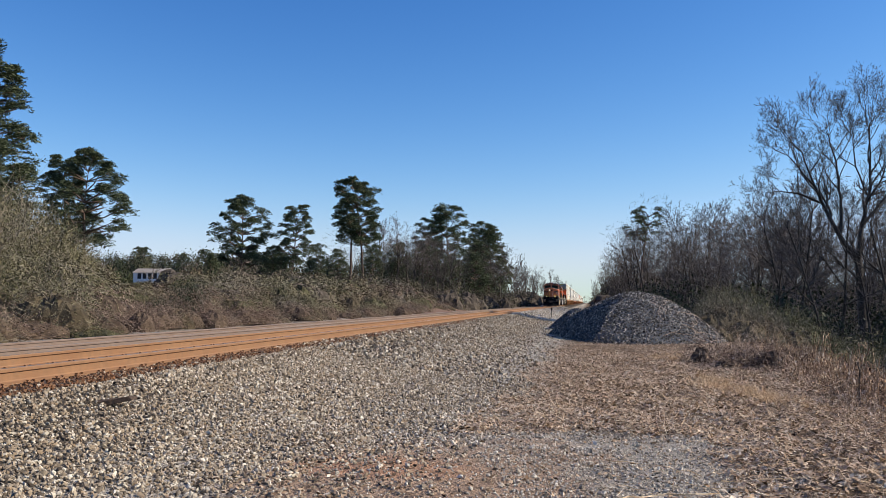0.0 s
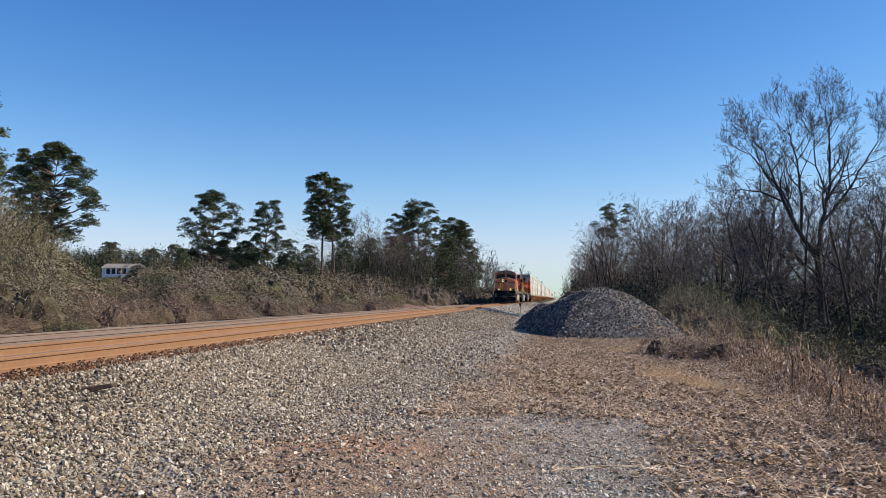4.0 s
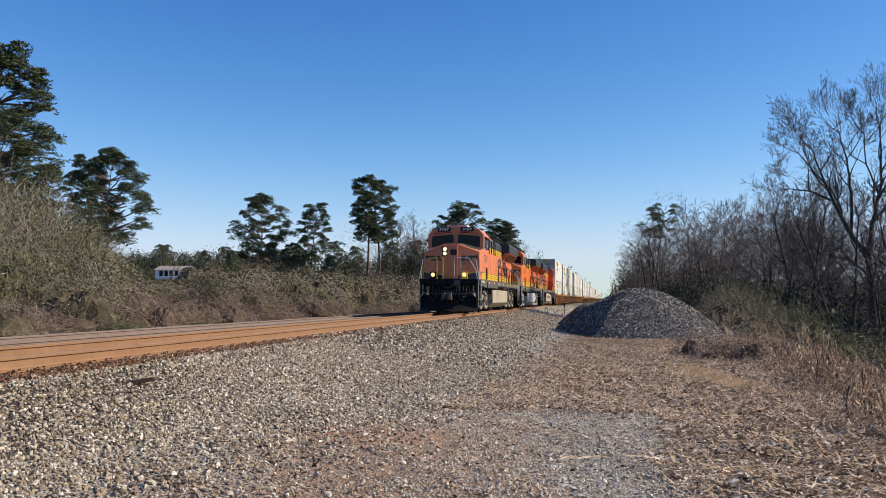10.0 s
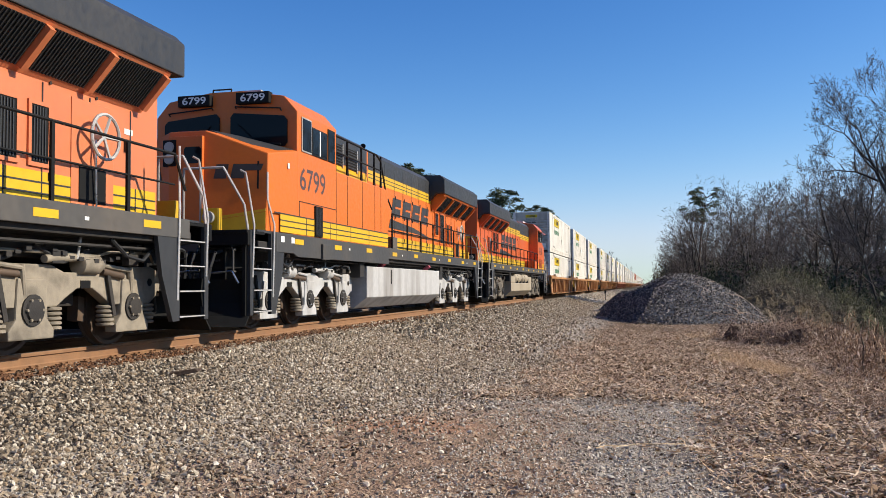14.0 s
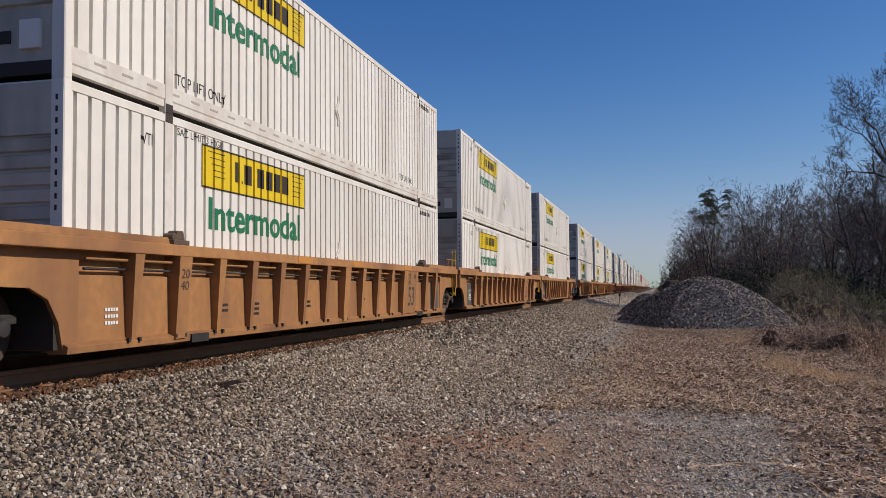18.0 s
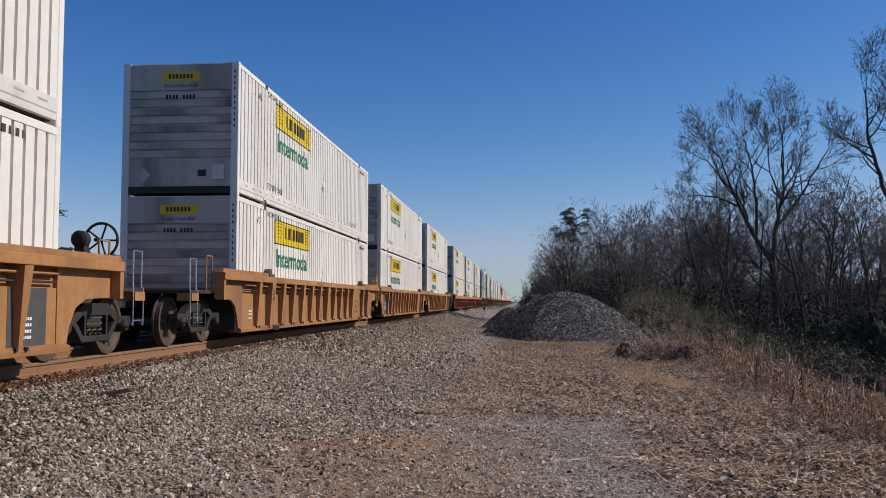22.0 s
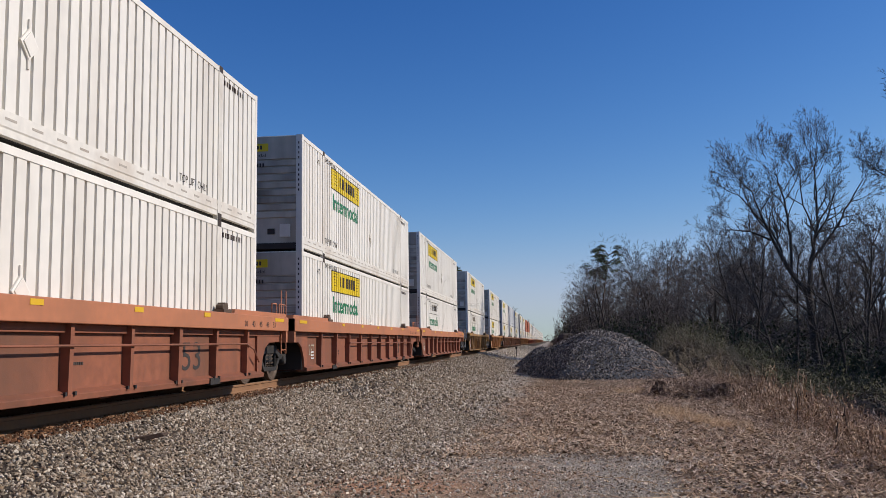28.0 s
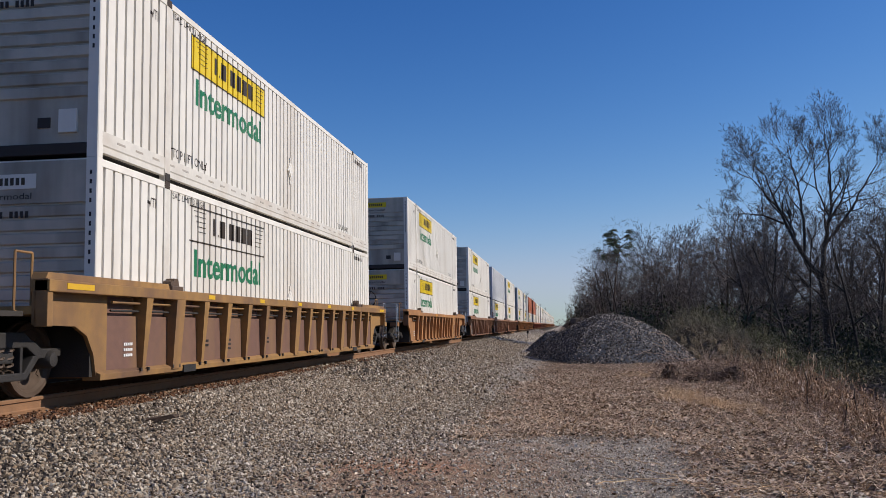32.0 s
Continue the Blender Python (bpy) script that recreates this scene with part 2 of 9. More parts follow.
for nm, c, d in (("tan", (0.355, 0.168, 0.058), (0.19, 0.088, 0.040)), ("brown", (0.24, 0.118, 0.06), (0.13, 0.065, 0.037)),
                 ("red", (0.235, 0.082, 0.042), (0.13, 0.06, 0.035)), ("mustard", (0.31, 0.17, 0.055), (0.11, 0.06, 0.045)), ("plum", (0.16, 0.085, 0.06), (0.26, 0.15, 0.06))):
    M["car_" + nm] = surf("weathered car paint " + nm, c, 0.7, dirt=d, dirt_amt=0.85, var=0.18, big=0.9, fine=8, streak=True, bump=0.1, per_object=0.08)
M["chord_red"] = surf("sun-faded orange red chord paint", (0.43, 0.165, 0.078), 0.6, dirt=(0.24, 0.11, 0.06), dirt_amt=0.6, var=0.1)
M["patch_orange"] = surf("fresh orange patch paint", (0.50, 0.215, 0.04), 0.6, dirt=(0.3, 0.14, 0.05), dirt_amt=0.5, var=0.1)
M["lamp"] = glow("warm headlight", (1.0, 0.78, 0.48), 1.25)
M["lamp_amber"] = glow("amber ditch light", (1.0, 0.62, 0.25), 1.1)
M["rail_grey"] = surf("grey brown rail side", (0.19, 0.135, 0.105), 0.7, 0.0, dirt=(0.17, 0.10, 0.06), dirt_amt=0.5, var=0.15, big=1.5)
M["lamp_off"] = surf("unlit lamp lens", (0.35, 0.35, 0.33), 0.15, var=0.1)
M["pink"] = surf("faded pink cap", (0.45, 0.10, 0.14), 0.6)


# ---- mesh helpers ----
class Mesh:
    """Collects solids; closed boxes, prisms, tubes and plates, all in metres."""

    def __init__(self):
        self.v, self.f = [], []

    def add(self, verts, faces):
        o = len(self.v)
        self.v += [tuple(p) for p in verts]
        self.f += [tuple(i + o for i in f) for f in faces]
        return self

    def box(self, x0, x1, y0, y1, z0, z1):
        v = [(x, y, z) for z in (z0, z1) for y in (y0, y1) for x in (x0, x1)]
        return self.add(v, [(0, 2, 3, 1), (4, 5, 7, 6), (0, 1, 5, 4), (2, 6, 7, 3), (0, 4, 6, 2), (1, 3, 7, 5)])

    def prism(self, pts, axis, lo, hi):
        """A polygon of two coordinates (in the order of the other axes), drawn out along an axis."""
        n = len(pts)
        put = {"x": lambda a, b, c: (c, a, b), "y": lambda a, b, c: (a, c, b), "z": lambda a, b, c: (a, b, c)}[axis]
        v = [put(a, b, lo) for a, b in pts] + [put(a, b, hi) for a, b in pts]
        f = [tuple(range(n)), tuple(range(2 * n - 1, n - 1, -1))]
        f += [(i, n + i, n + (i + 1) % n, (i + 1) % n) for i in range(n)]
        return self.add(v, f)

    def rod(self, p0, p1, r0, r1=None, n=8):
        r1 = r0 if r1 is None else r1
        a, b = Vector(p0), Vector(p1)
        d = (b - a).normalized()
        u = d.orthogonal().normalized()
        w = d.cross(u)
        ring = [(math.cos(2 * math.pi * k / n), math.sin(2 * math.pi * k / n)) for k in range(n)]
        v = [a + r0 * (c * u + s * w) for c, s in ring] + [b + r1 * (c * u + s * w) for c, s in ring]
        f = [(k, (k + 1) % n, n + (k + 1) % n, n + k) for k in range(n)]
        return self.add(v, f + [tuple(range(n - 1, -1, -1)), tuple(range(n, 2 * n))])

    def pipe(self, pts, r, n=6):
        for a, b in zip(pts, pts[1:]):
            self.rod(a, b, r, n=n)
        return self

    def lathe(self, centre, axis, rows, n=20):
        """Rows of (along, radius) round an axis through centre."""
        ax = {"x": Vector((1, 0, 0)), "y": Vector((0, 1, 0)), "z": Vector((0, 0, 1))}[axis]
        u = ax.orthogonal().normalized()
        w = ax.cross(u)
        c = Vector(centre)
        v = [c + ax * h + r * (math.cos(2 * math.pi * k / n) * u + math.sin(2 * math.pi * k / n) * w) for h, r in rows for k in range(n)]
        f = [(j * n + k, j * n + (k + 1) % n, (j + 1) * n + (k + 1) % n, (j + 1) * n + k) for j in range(len(rows) - 1) for k in range(n)]
        f += [tuple(range(n - 1, -1, -1)), tuple((len(rows) - 1) * n + k for k in range(n))]
        return self.add(v, f)

    def mesh(self, name, material=None, bevel=0.0, smooth=False, outward=True):
        me = bpy.data.meshes.new(name)
        me.from_pydata(self.v, [], self.f)
        if outward or bevel:
            bm = bmesh.new()
            bm.from_mesh(me)
            if bevel:
                bmesh.ops.remove_doubles(bm, verts=bm.verts, dist=1e-5)
            bmesh.ops.recalc_face_normals(bm, faces=bm.faces)
            if bevel:
                edges = [e for e in bm.edges if len(e.link_faces) == 2 and e.calc_face_angle(0) > 0.5]
                bmesh.ops.bevel(bm, geom=edges, offset=bevel, segments=2, profile=0.6, affect="EDGES", clamp_overlap=True)
            bm.to_mesh(me)
            bm.free()
        if material:
            me.materials.append(material)
        if smooth:
            me.polygons.foreach_set("use_smooth", [True] * len(me.polygons))
            me.set_sharp_from_angle(angle=radians(40))
        return me


def thing(name, label, category, group="", kind="", at=None):
    ob = new(name)
    if at is not None:
        ob.matrix_basis = at
    return tagged(ob, label, category, group, kind)


SMALL_BITS = {"end_number_row", "side_number_row", "number_column", "stencil_line", "end_bar_row", "end_lettering", "side_lettering", "slot_row", "toe_bolt_row", "number", "lettering", "limb_work", "hinge_set", "seam_set", "louvre_slatting", "air_hoses", "louvre_frame", "vent_ribbing", "pinstriping", "bolt_ring", "stencil_block", "stake_row", "trade_bar_row", "logo_swash"}


def part(name, shape, material, parent, label="", bevel=0.0, smooth=False, at=None):
    """One mesh object under a thing or a part. shape: a Mesh or mesh data."""
    me = shape.mesh(name, M[material], bevel, smooth) if isinstance(shape, Mesh) else shape
    ob = new(name, me)
    ob.parent = parent
    if at is not None:
        ob.matrix_basis = at
    if label:
        ob["label"] = label
    if name in SMALL_BITS:
        ob["kind"] = "stuff"
    return ob


def solo(name, shape, material, label, category, group="", kind="", bevel=0.0, smooth=False, at=None):
    me = shape.mesh(name, M[material], bevel, smooth) if isinstance(shape, Mesh) else shape
    ob = new(name, me)
    if at is not None:
        ob.matrix_basis = at
    return tagged(ob, label, category, group, kind)


def lettering(text, height, material, width=None, shear=0.0, bold=0.0):
    """Built-in font as mesh in the x (along) and z (up) plane, front towards -y, bottom left at the origin."""
    cu = bpy.data.curves.new("letters", "FONT")
    cu.body, cu.size, cu.extrude, cu.shear, cu.resolution_u, cu.offset = text, 1.0, 0.0, shear, 3, bold
    ob = bpy.data.objects.new("letters", cu)
    me = bpy.data.meshes.new_from_object(ob)
    bpy.data.objects.remove(ob)
    co = np.empty(len(me.vertices) * 3, np.float32)
    me.vertices.foreach_get("co", co)
    co = co.reshape(-1, 3)
    co -= co.min(0)
    co *= height / co[:, 1].max()
    if width:
        co[:, 0] *= width / co[:, 0].max()
    out = np.stack([co[:, 0], np.zeros(len(co)), co[:, 1]], 1)
    me.vertices.foreach_set("co", out.astype(np.float32).ravel())
    me.materials.clear()
    me.materials.append(M[material])
    me.update()
    return me


def raw_mesh(name, verts, faces, material, smooth=False):
    """A large mesh out of arrays; faces: an (n, k) array."""
    me = bpy.data.meshes.new(name)
    verts, faces = np.asarray(verts, np.float32), np.asarray(faces, np.int32)
    k = faces.shape[1]
    me.vertices.add(len(verts))
    me.vertices.foreach_set("co", verts.ravel())
    me.loops.add(faces.size)
    me.loops.foreach_set("vertex_index", faces.ravel())
    me.polygons.add(len(faces))
    me.polygons.foreach_set("loop_start", np.arange(0, faces.size, k, dtype=np.int32))
    me.polygons.foreach_set("use_smooth", np.full(len(faces), smooth))
    me.update(calc_edges=True)
    me.materials.append(material)
    return me


def turns(rng, n, tilt=math.pi):
    """Random turns: about z freely, then a tilt up to the given angle about a level axis."""
    a, b, t = rng.uniform(0, 2 * np.pi, n), rng.uniform(0, 2 * np.pi, n), rng.uniform(0, tilt, n)
    ca, sa = np.cos(a), np.sin(a)
    z = np.zeros(n)
    rz = np.stack([np.stack([ca, -sa, z], -1), np.stack([sa, ca, z], -1), np.stack([z, z, z + 1], -1)], 1)
    k = np.stack([np.cos(b), np.sin(b), z], -1)
    kx = np.zeros((n, 3, 3))
    kx[:, 0, 2], kx[:, 1, 2], kx[:, 2, 0], kx[:, 2, 1] = k[:, 1], -k[:, 0], -k[:, 1], k[:, 0]
    rt = np.eye(3) + np.sin(t)[:, None, None] * kx + (1 - np.cos(t))[:, None, None] * (kx @ kx)
    return rt @ rz


def scatter(templates, which, places, rots, sizes):
    """Copies of small templates (verts, tris) joined into arrays of verts and faces."""
    vs, fs, base = [], [], 0
    for k, (tv, tf) in enumerate(templates):
        sel = np.flatnonzero(which == k)
        if not len(sel):
            continue
        s = sizes[sel][:, None, :] if sizes.ndim == 2 else sizes[sel][:, None, None]
        v = np.einsum("nij,nvj->nvi", rots[sel], tv[None] * s) + places[sel][:, None, :]
        f = tf[None] + (np.arange(len(sel)) * len(tv))[:, None, None] + base
        vs.append(v.reshape(-1, 3))
        fs.append(f.reshape(-1, tf.shape[1]))
        base += len(sel) * len(tv)
    return np.concatenate(vs), np.concatenate(fs)


def rocks(rng, count=6):
    """Broken-stone templates: a few cut corners of an icosahedron, pulled about."""
    g = (1 + 5 ** 0.5) / 2
    v = np.array([(-1, g, 0), (1, g, 0), (-1, -g, 0), (1, -g, 0), (0, -1, g), (0, 1, g), (0, -1, -g), (0, 1, -g), (g, 0, -1), (g, 0, 1), (-g, 0, -1), (-g, 0, 1)]) / 1.9
    f = np.array([(0, 11, 5), (0, 5, 1), (0, 1, 7), (0, 7, 10), (0, 10, 11), (1, 5, 9), (5, 11, 4), (11, 10, 2), (10, 7, 6), (7, 1, 8),
                  (3, 9, 4), (3, 4, 2), (3, 2, 6), (3, 6, 8), (3, 8, 9), (4, 9, 5), (2, 4, 11), (6, 2, 10), (8, 6, 7), (9, 8, 1)])
    out = []
    for _ in range(count):
        w = v * rng.uniform(0.5, 1.2, (12, 1)) * rng.uniform((0.9, 0.6, 0.42), (1.3, 0.9, 0.66), 3)
        out.append((w, f))
    return out


# ---- the lie of the land ----
XS = np.array([-3000, -260, -120, -60, -32, -22, -17.5, -14.2, -13.6, -9.9, -9.2, -6.25, -5.9, -5.4, -3.6, -2.6, 3.6, 5.2, 7.0, 10.0, 14.0, 20.0, 45.0, 3000])
ZS = np.array([6.0, 6.0, 5.0, 2.6, 0.9, -0.1, -0.5, -0.52, -0.37, -0.36, -0.215, -0.215, -0.24, -0.40, -0.74, -0.80, -0.84, -0.98, -1.6, -2.6, -3.8, -4.7, -5.0, -5.0])


def lumps(x, y, s, seed):
    a = np.sin(x * s + seed) * np.cos(y * s * 0.83 + 2.1 * seed) + 0.6 * np.sin(x * s * 2.3 + y * s * 1.7 + seed * 3.3) + 0.35 * np.sin(y * s * 4.1 - x * s * 3.2 + seed)
    return a / 1.95


def land(x, y):
    """Height of the ground."""
    x, y = np.asarray(x, float), np.asarray(y, float)
    bank = np.interp(y, [-50, 14, 28, 45, 120], [-0.6, 0.0, 1.2, 2.3, 1.5])   # the bank's edge swings away with distance
    xs = np.where(x > 3.6, 3.6 + np.maximum(0, x - 3.6 - bank), x)
    z = np.interp(xs, XS, ZS)
    off = np.clip((np.abs(x + 9.5) - 4.0) / 2.0, 0, 1)
    z = z + off * (0.035 * lumps(x, y, 1.1, 1.0) + 0.015 * lumps(x, y, 4.2, 2.0)) + 0.5 * np.clip((np.abs(x) - 18) / 40, 0, 1) * lumps(x, y, 0.09, 4.0)
    return z


def spaced(edges):
    return np.unique(np.concatenate([np.arange(a, b, s) for a, b, s in edges]))


gx = spaced([(-3000, -300, 300), (-300, -60, 20), (-60, -20, 2.0), (-20, -14, 0.5), (-14, -6.5, 0.25), (-6.5, 7, 0.14), (7, 14, 0.4), (14, 60, 3), (60, 300, 30), (300, 3001, 300)])
gy = spaced([(-300, -20, 40), (-20, 0, 2), (0, 4, 0.5), (4, 16, 0.14), (16, 40, 0.4), (40, 120, 2), (120, 400, 10), (400, 3001, 100)])
GX, GY = np.meshgrid(gx, gy, indexing="ij")
GZ = land(GX, GY)
ny = len(gy)
ii, jj = np.meshgrid(np.arange(len(gx) - 1), np.arange(ny - 1), indexing="ij")
gq = np.stack([ii * ny + jj, (ii + 1) * ny + jj, (ii + 1) * ny + jj + 1, ii * ny + jj + 1], -1).reshape(-1, 4)


def ground_material():
    """Dusty grey gravel, brown mown straw and a red clay stain, by place and noise."""
    m, n, l, p = nodes_of("trackside ground")
    tc = n.new("ShaderNodeTexCoord")
    vec = tc.outputs["Object"]
    sep = n.new("ShaderNodeSeparateXYZ")
    l.new(vec, sep.inputs[0])
    wob, _ = noise_fac(n, l, vec, 0.9, 5.0, 0.0, 1.0)

    def math2(op, a, b):
        k = n.new("ShaderNodeMath")
        k.operation = op
        for s, v in zip(k.inputs, (a, b)):
            if hasattr(v, "links"):
                l.new(v, s)
            else:
                s.default_value = v
        return k.outputs[0]

    def ramp(v, lo, hi):
        r = n.new("ShaderNodeMapRange")
        r.interpolation_type = "SMOOTHSTEP"
        r.inputs["From Min"].default_value, r.inputs["From Max"].default_value = lo, hi
        l.new(v, r.inputs["Value"])
        return r.outputs[0]

    x, y = sep.outputs[0], sep.outputs[1]
    xw = math2("ADD", x, math2("MULTIPLY", math2("SUBTRACT", wob, 0.5), 3.2))
    yw = math2("ADD", y, math2("MULTIPLY", math2("SUBTRACT", wob, 0.5), 3.0))
    grain, _ = noise_fac(n, l, vec, 38.0, 6.0, 0.3, 0.7)
    speck, _ = noise_fac(n, l, vec, 9.0, 5.0, 0.3, 0.7)
    gravel = mixed(n, l, grain, (0.20, 0.172, 0.14), (0.60, 0.535, 0.455))
    gravel = mixed(n, l, math2("MULTIPLY", speck, 0.4), gravel, (0.30, 0.23, 0.16))
    # Straw floor is painted darker so gaps in the litter look shaded.
    straw = mixed(n, l, grain, (0.045, 0.028, 0.017), (0.27, 0.18, 0.11))
    clay = mixed(n, l, grain, (0.23, 0.135, 0.082), (0.51, 0.34, 0.22))
    red = mixed(n, l, speck, (0.40, 0.20, 0.11), (0.54, 0.31, 0.19))
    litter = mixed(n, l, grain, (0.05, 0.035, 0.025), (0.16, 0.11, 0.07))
    # brown dirt apron round the camera, clay stain, straw from there on, leaf litter under the trees
    apron = math2("MULTIPLY", ramp(xw, -3.6, -2.4), math2("SUBTRACT", 1.0, ramp(xw, -0.6, 0.4)))
    apron = math2("MULTIPLY", apron, math2("SUBTRACT", 1.0, ramp(yw, 9.6, 11.2)))
    col = mixed(n, l, math2("MULTIPLY", apron, 0.85), gravel, clay)
    dx = math2("DIVIDE", math2("ADD", x, 2.1), 1.1)
    dy = math2("DIVIDE", math2("SUBTRACT", y, 8.6), 0.75)
    rr = math2("ADD", math2("MULTIPLY", dx, dx), math2("MULTIPLY", dy, dy))
    stain = math2("SUBTRACT", 1.0, ramp(math2("ADD", rr, math2("MULTIPLY", wob, 0.8)), 0.5, 1.5))
    col = mixed(n, l, math2("MULTIPLY", stain, 0.85), col, red)
    st = math2("MAXIMUM", math2("MULTIPLY", ramp(yw, 10.6, 12.4), ramp(xw, -1.9, -0.7)), ramp(xw, 0.9, 2.0))
    col = mixed(n, l, st, col, straw)
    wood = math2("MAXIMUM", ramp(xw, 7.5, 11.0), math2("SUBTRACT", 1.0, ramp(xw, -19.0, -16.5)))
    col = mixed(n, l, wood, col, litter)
    # Bed is painted near-black for the shade between ballast stones.
    bed_shade = math2("SUBTRACT", 1.0, ramp(math2("ADD", x, math2("MULTIPLY", math2("SUBTRACT", wob, 0.5), 1.0)), -5.0, -3.7))
    bed_shade = math2("MULTIPLY", bed_shade, ramp(x, -15.5, -14.5))
    col = mixed(n, l, math2("MULTIPLY", bed_shade, 0.95), col, (0.055, 0.043, 0.033))
    clods, _ = noise_fac(n, l, vec, 5.5, 6.0, 0.50, 0.66)
    col = mixed(n, l, math2("MULTIPLY", clods, 0.4), col, (0.06, 0.043, 0.03))
    l.new(col, p.inputs["Base Color"])
    p.inputs["Roughness"].default_value = 0.95
    p.inputs["Specular IOR Level"].default_value = 0.15
    vor = n.new("ShaderNodeTexVoronoi")
    vor.inputs["Scale"].default_value = 26.0
    l.new(vec, vor.inputs["Vector"])
    hsum = math2("ADD", vor.outputs["Distance"], grain)
    b = n.new("ShaderNodeBump")
    b.inputs["Strength"].default_value, b.inputs["Distance"].default_value = 0.9, 0.03
    l.new(hsum, b.inputs["Height"])
    l.new(b.outputs[0], p.inputs["Normal"])
    return m


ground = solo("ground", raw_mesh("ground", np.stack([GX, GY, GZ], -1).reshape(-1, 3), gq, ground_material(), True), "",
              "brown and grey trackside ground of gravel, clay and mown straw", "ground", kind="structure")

# ---- two tracks ----
TRACK_A, TRACK_B = -7.5, -11.77
HALF_GAUGE = 0.753
RAIL = [(-0.076, -0.186), (0.076, -0.186), (0.076, -0.172), (0.018, -0.155), (0.010, -0.14), (0.010, -0.052), (0.035, -0.042), (0.036, -0.012), (0.026, 0.0)]
RAIL = RAIL + [(-a, b) for a, b in reversed(RAIL[2:])]


def railway_track(cx, top, name, label, near):
    tr = thing(name, label, "railway track", "tracks", "structure")
    for side in (-1, 1):
        x = cx + side * HALF_GAUGE
        ln = Mesh().prism([(x + a, top + b) for a, b in RAIL], "y", -60, 1400)
        rail = part("rail", ln, "rail_rust" if near else "rail_grey", tr, "rusted steel rail with a polished head")
        part("rail_head", Mesh().box(x - 0.024, x + 0.024, -60, 1400, top - 0.004, top + 0.002), "rail_top", rail, "polished running surface")
    tie = Mesh().box(-1.3, 1.3, -0.115, 0.115, -0.18, 0.0).mesh("tie", M["tie"], 0.012)
    plate = Mesh().box(-0.18, 0.18, -0.095, 0.095, 0.0, 0.018)
    for dx in (-0.12, 0.12):
        for dy in (-0.06, 0.06):
            plate.box(dx - 0.010, dx + 0.010, dy - 0.010, dy + 0.010, 0.018, 0.030)
            plate.box(dx - 0.02, dx + 0.02, dy - 0.014, dy + 0.014, 0.028, 0.038)
    plate = plate.mesh("tie_plate", M["rail_rust"])
    rng = random.Random(3)
    count = 150 if near else 60
    for k in range(count):
        y = -4 + 0.53 * k + rng.uniform(-0.03, 0.03)
        t = part("tie", tie, "", tr, at=pose(cx + rng.uniform(-0.04, 0.04), y, top - 0.19, 0, 0, rng.uniform(-1, 1)))
        if near:
            for side in (-1, 1):
                part("tie_plate", plate, "", t, at=pose(side * HALF_GAUGE, 0, 0.0))
    far = Mesh()
    for k in range(count, 420):
        y = -4 + 0.53 * k
        far.box(cx - 1.3, cx + 1.3, y - 0.115, y + 0.115, top - 0.37, top - 0.19)
    far_ties = part("far_ties", far, "tie", tr)
    far_ties["kind"] = "stuff"
    return tr


railway_track(TRACK_A, 0.0, "track_1", "straight railway track with rusty rails on wooden ties", True)
railway_track(TRACK_B, -0.15, "track_2", "second railway track with rusty rails beyond the first", False)


# ---- the train: freight containers ----
BOX_L, BOX_W, BOX_H = 16.154, 2.59, 2.896
RIB, RIB_D = 0.2524, 0.058          # pitch and depth of the side sheet's grooves


def groove(y):
    """How far the side sheet lies back at a place along the box."""
    k = (y - 0.16) % RIB
    w = 0.064
    if y < 0.16 or y > BOX_L - 0.16 or k > w:
        return 0.0
    return RIB_D if 0.012 < k < w - 0.012 else RIB_D * min(k, w - k) / 0.012


def groove_stops(y0, y1):
    out = {y0, y1}
    k = 0.16
    while k < BOX_L - 0.16:
        out |= {y for y in (k, k + 0.012, k + 0.052, k + 0.064) if y0 < y < y1}
        k += RIB
    return sorted(out)


def ribbed(y0, y1, z0, z1, proud, side=1, thick=0.0):
    """A sheet that follows the grooves of the box's side."""
    ms, ys = Mesh(), groove_stops(y0, y1)
    n = len(ys)
    x = [side * (BOX_W / 2 - 0.012 - groove(y) + proud) for y in ys]
    v = [(a, y, z) for z in (z0, z1) for a, y in zip(x, ys)]
    f = [(k, k + 1, n + k + 1, n + k) if side > 0 else (k, n + k, n + k + 1, k + 1) for k in range(n - 1)]
    ms.add(v, f)
    return ms


def on_ribs(me, y0, z0, proud):
    """Lays a lettering mesh on the grooved side."""
    bm = bmesh.new()
    bm.from_mesh(me)
    width = max(v.co.x for v in bm.verts)
    for y in groove_stops(y0, y0 + width)[1:-1]:
        geom = bm.verts[:] + bm.edges[:] + bm.faces[:]
        bmesh.ops.bisect_plane(bm, geom=geom, plane_co=(y - y0, 0, 0), plane_no=(1, 0, 0))
    for v in bm.verts:
        y = y0 + v.co.x
        v.co = Vector((BOX_W / 2 - 0.012 - groove(y) + proud, y, z0 + v.co.z))
    bm.to_mesh(me)
    bm.free()
    return me


BOX_PARTS = {}


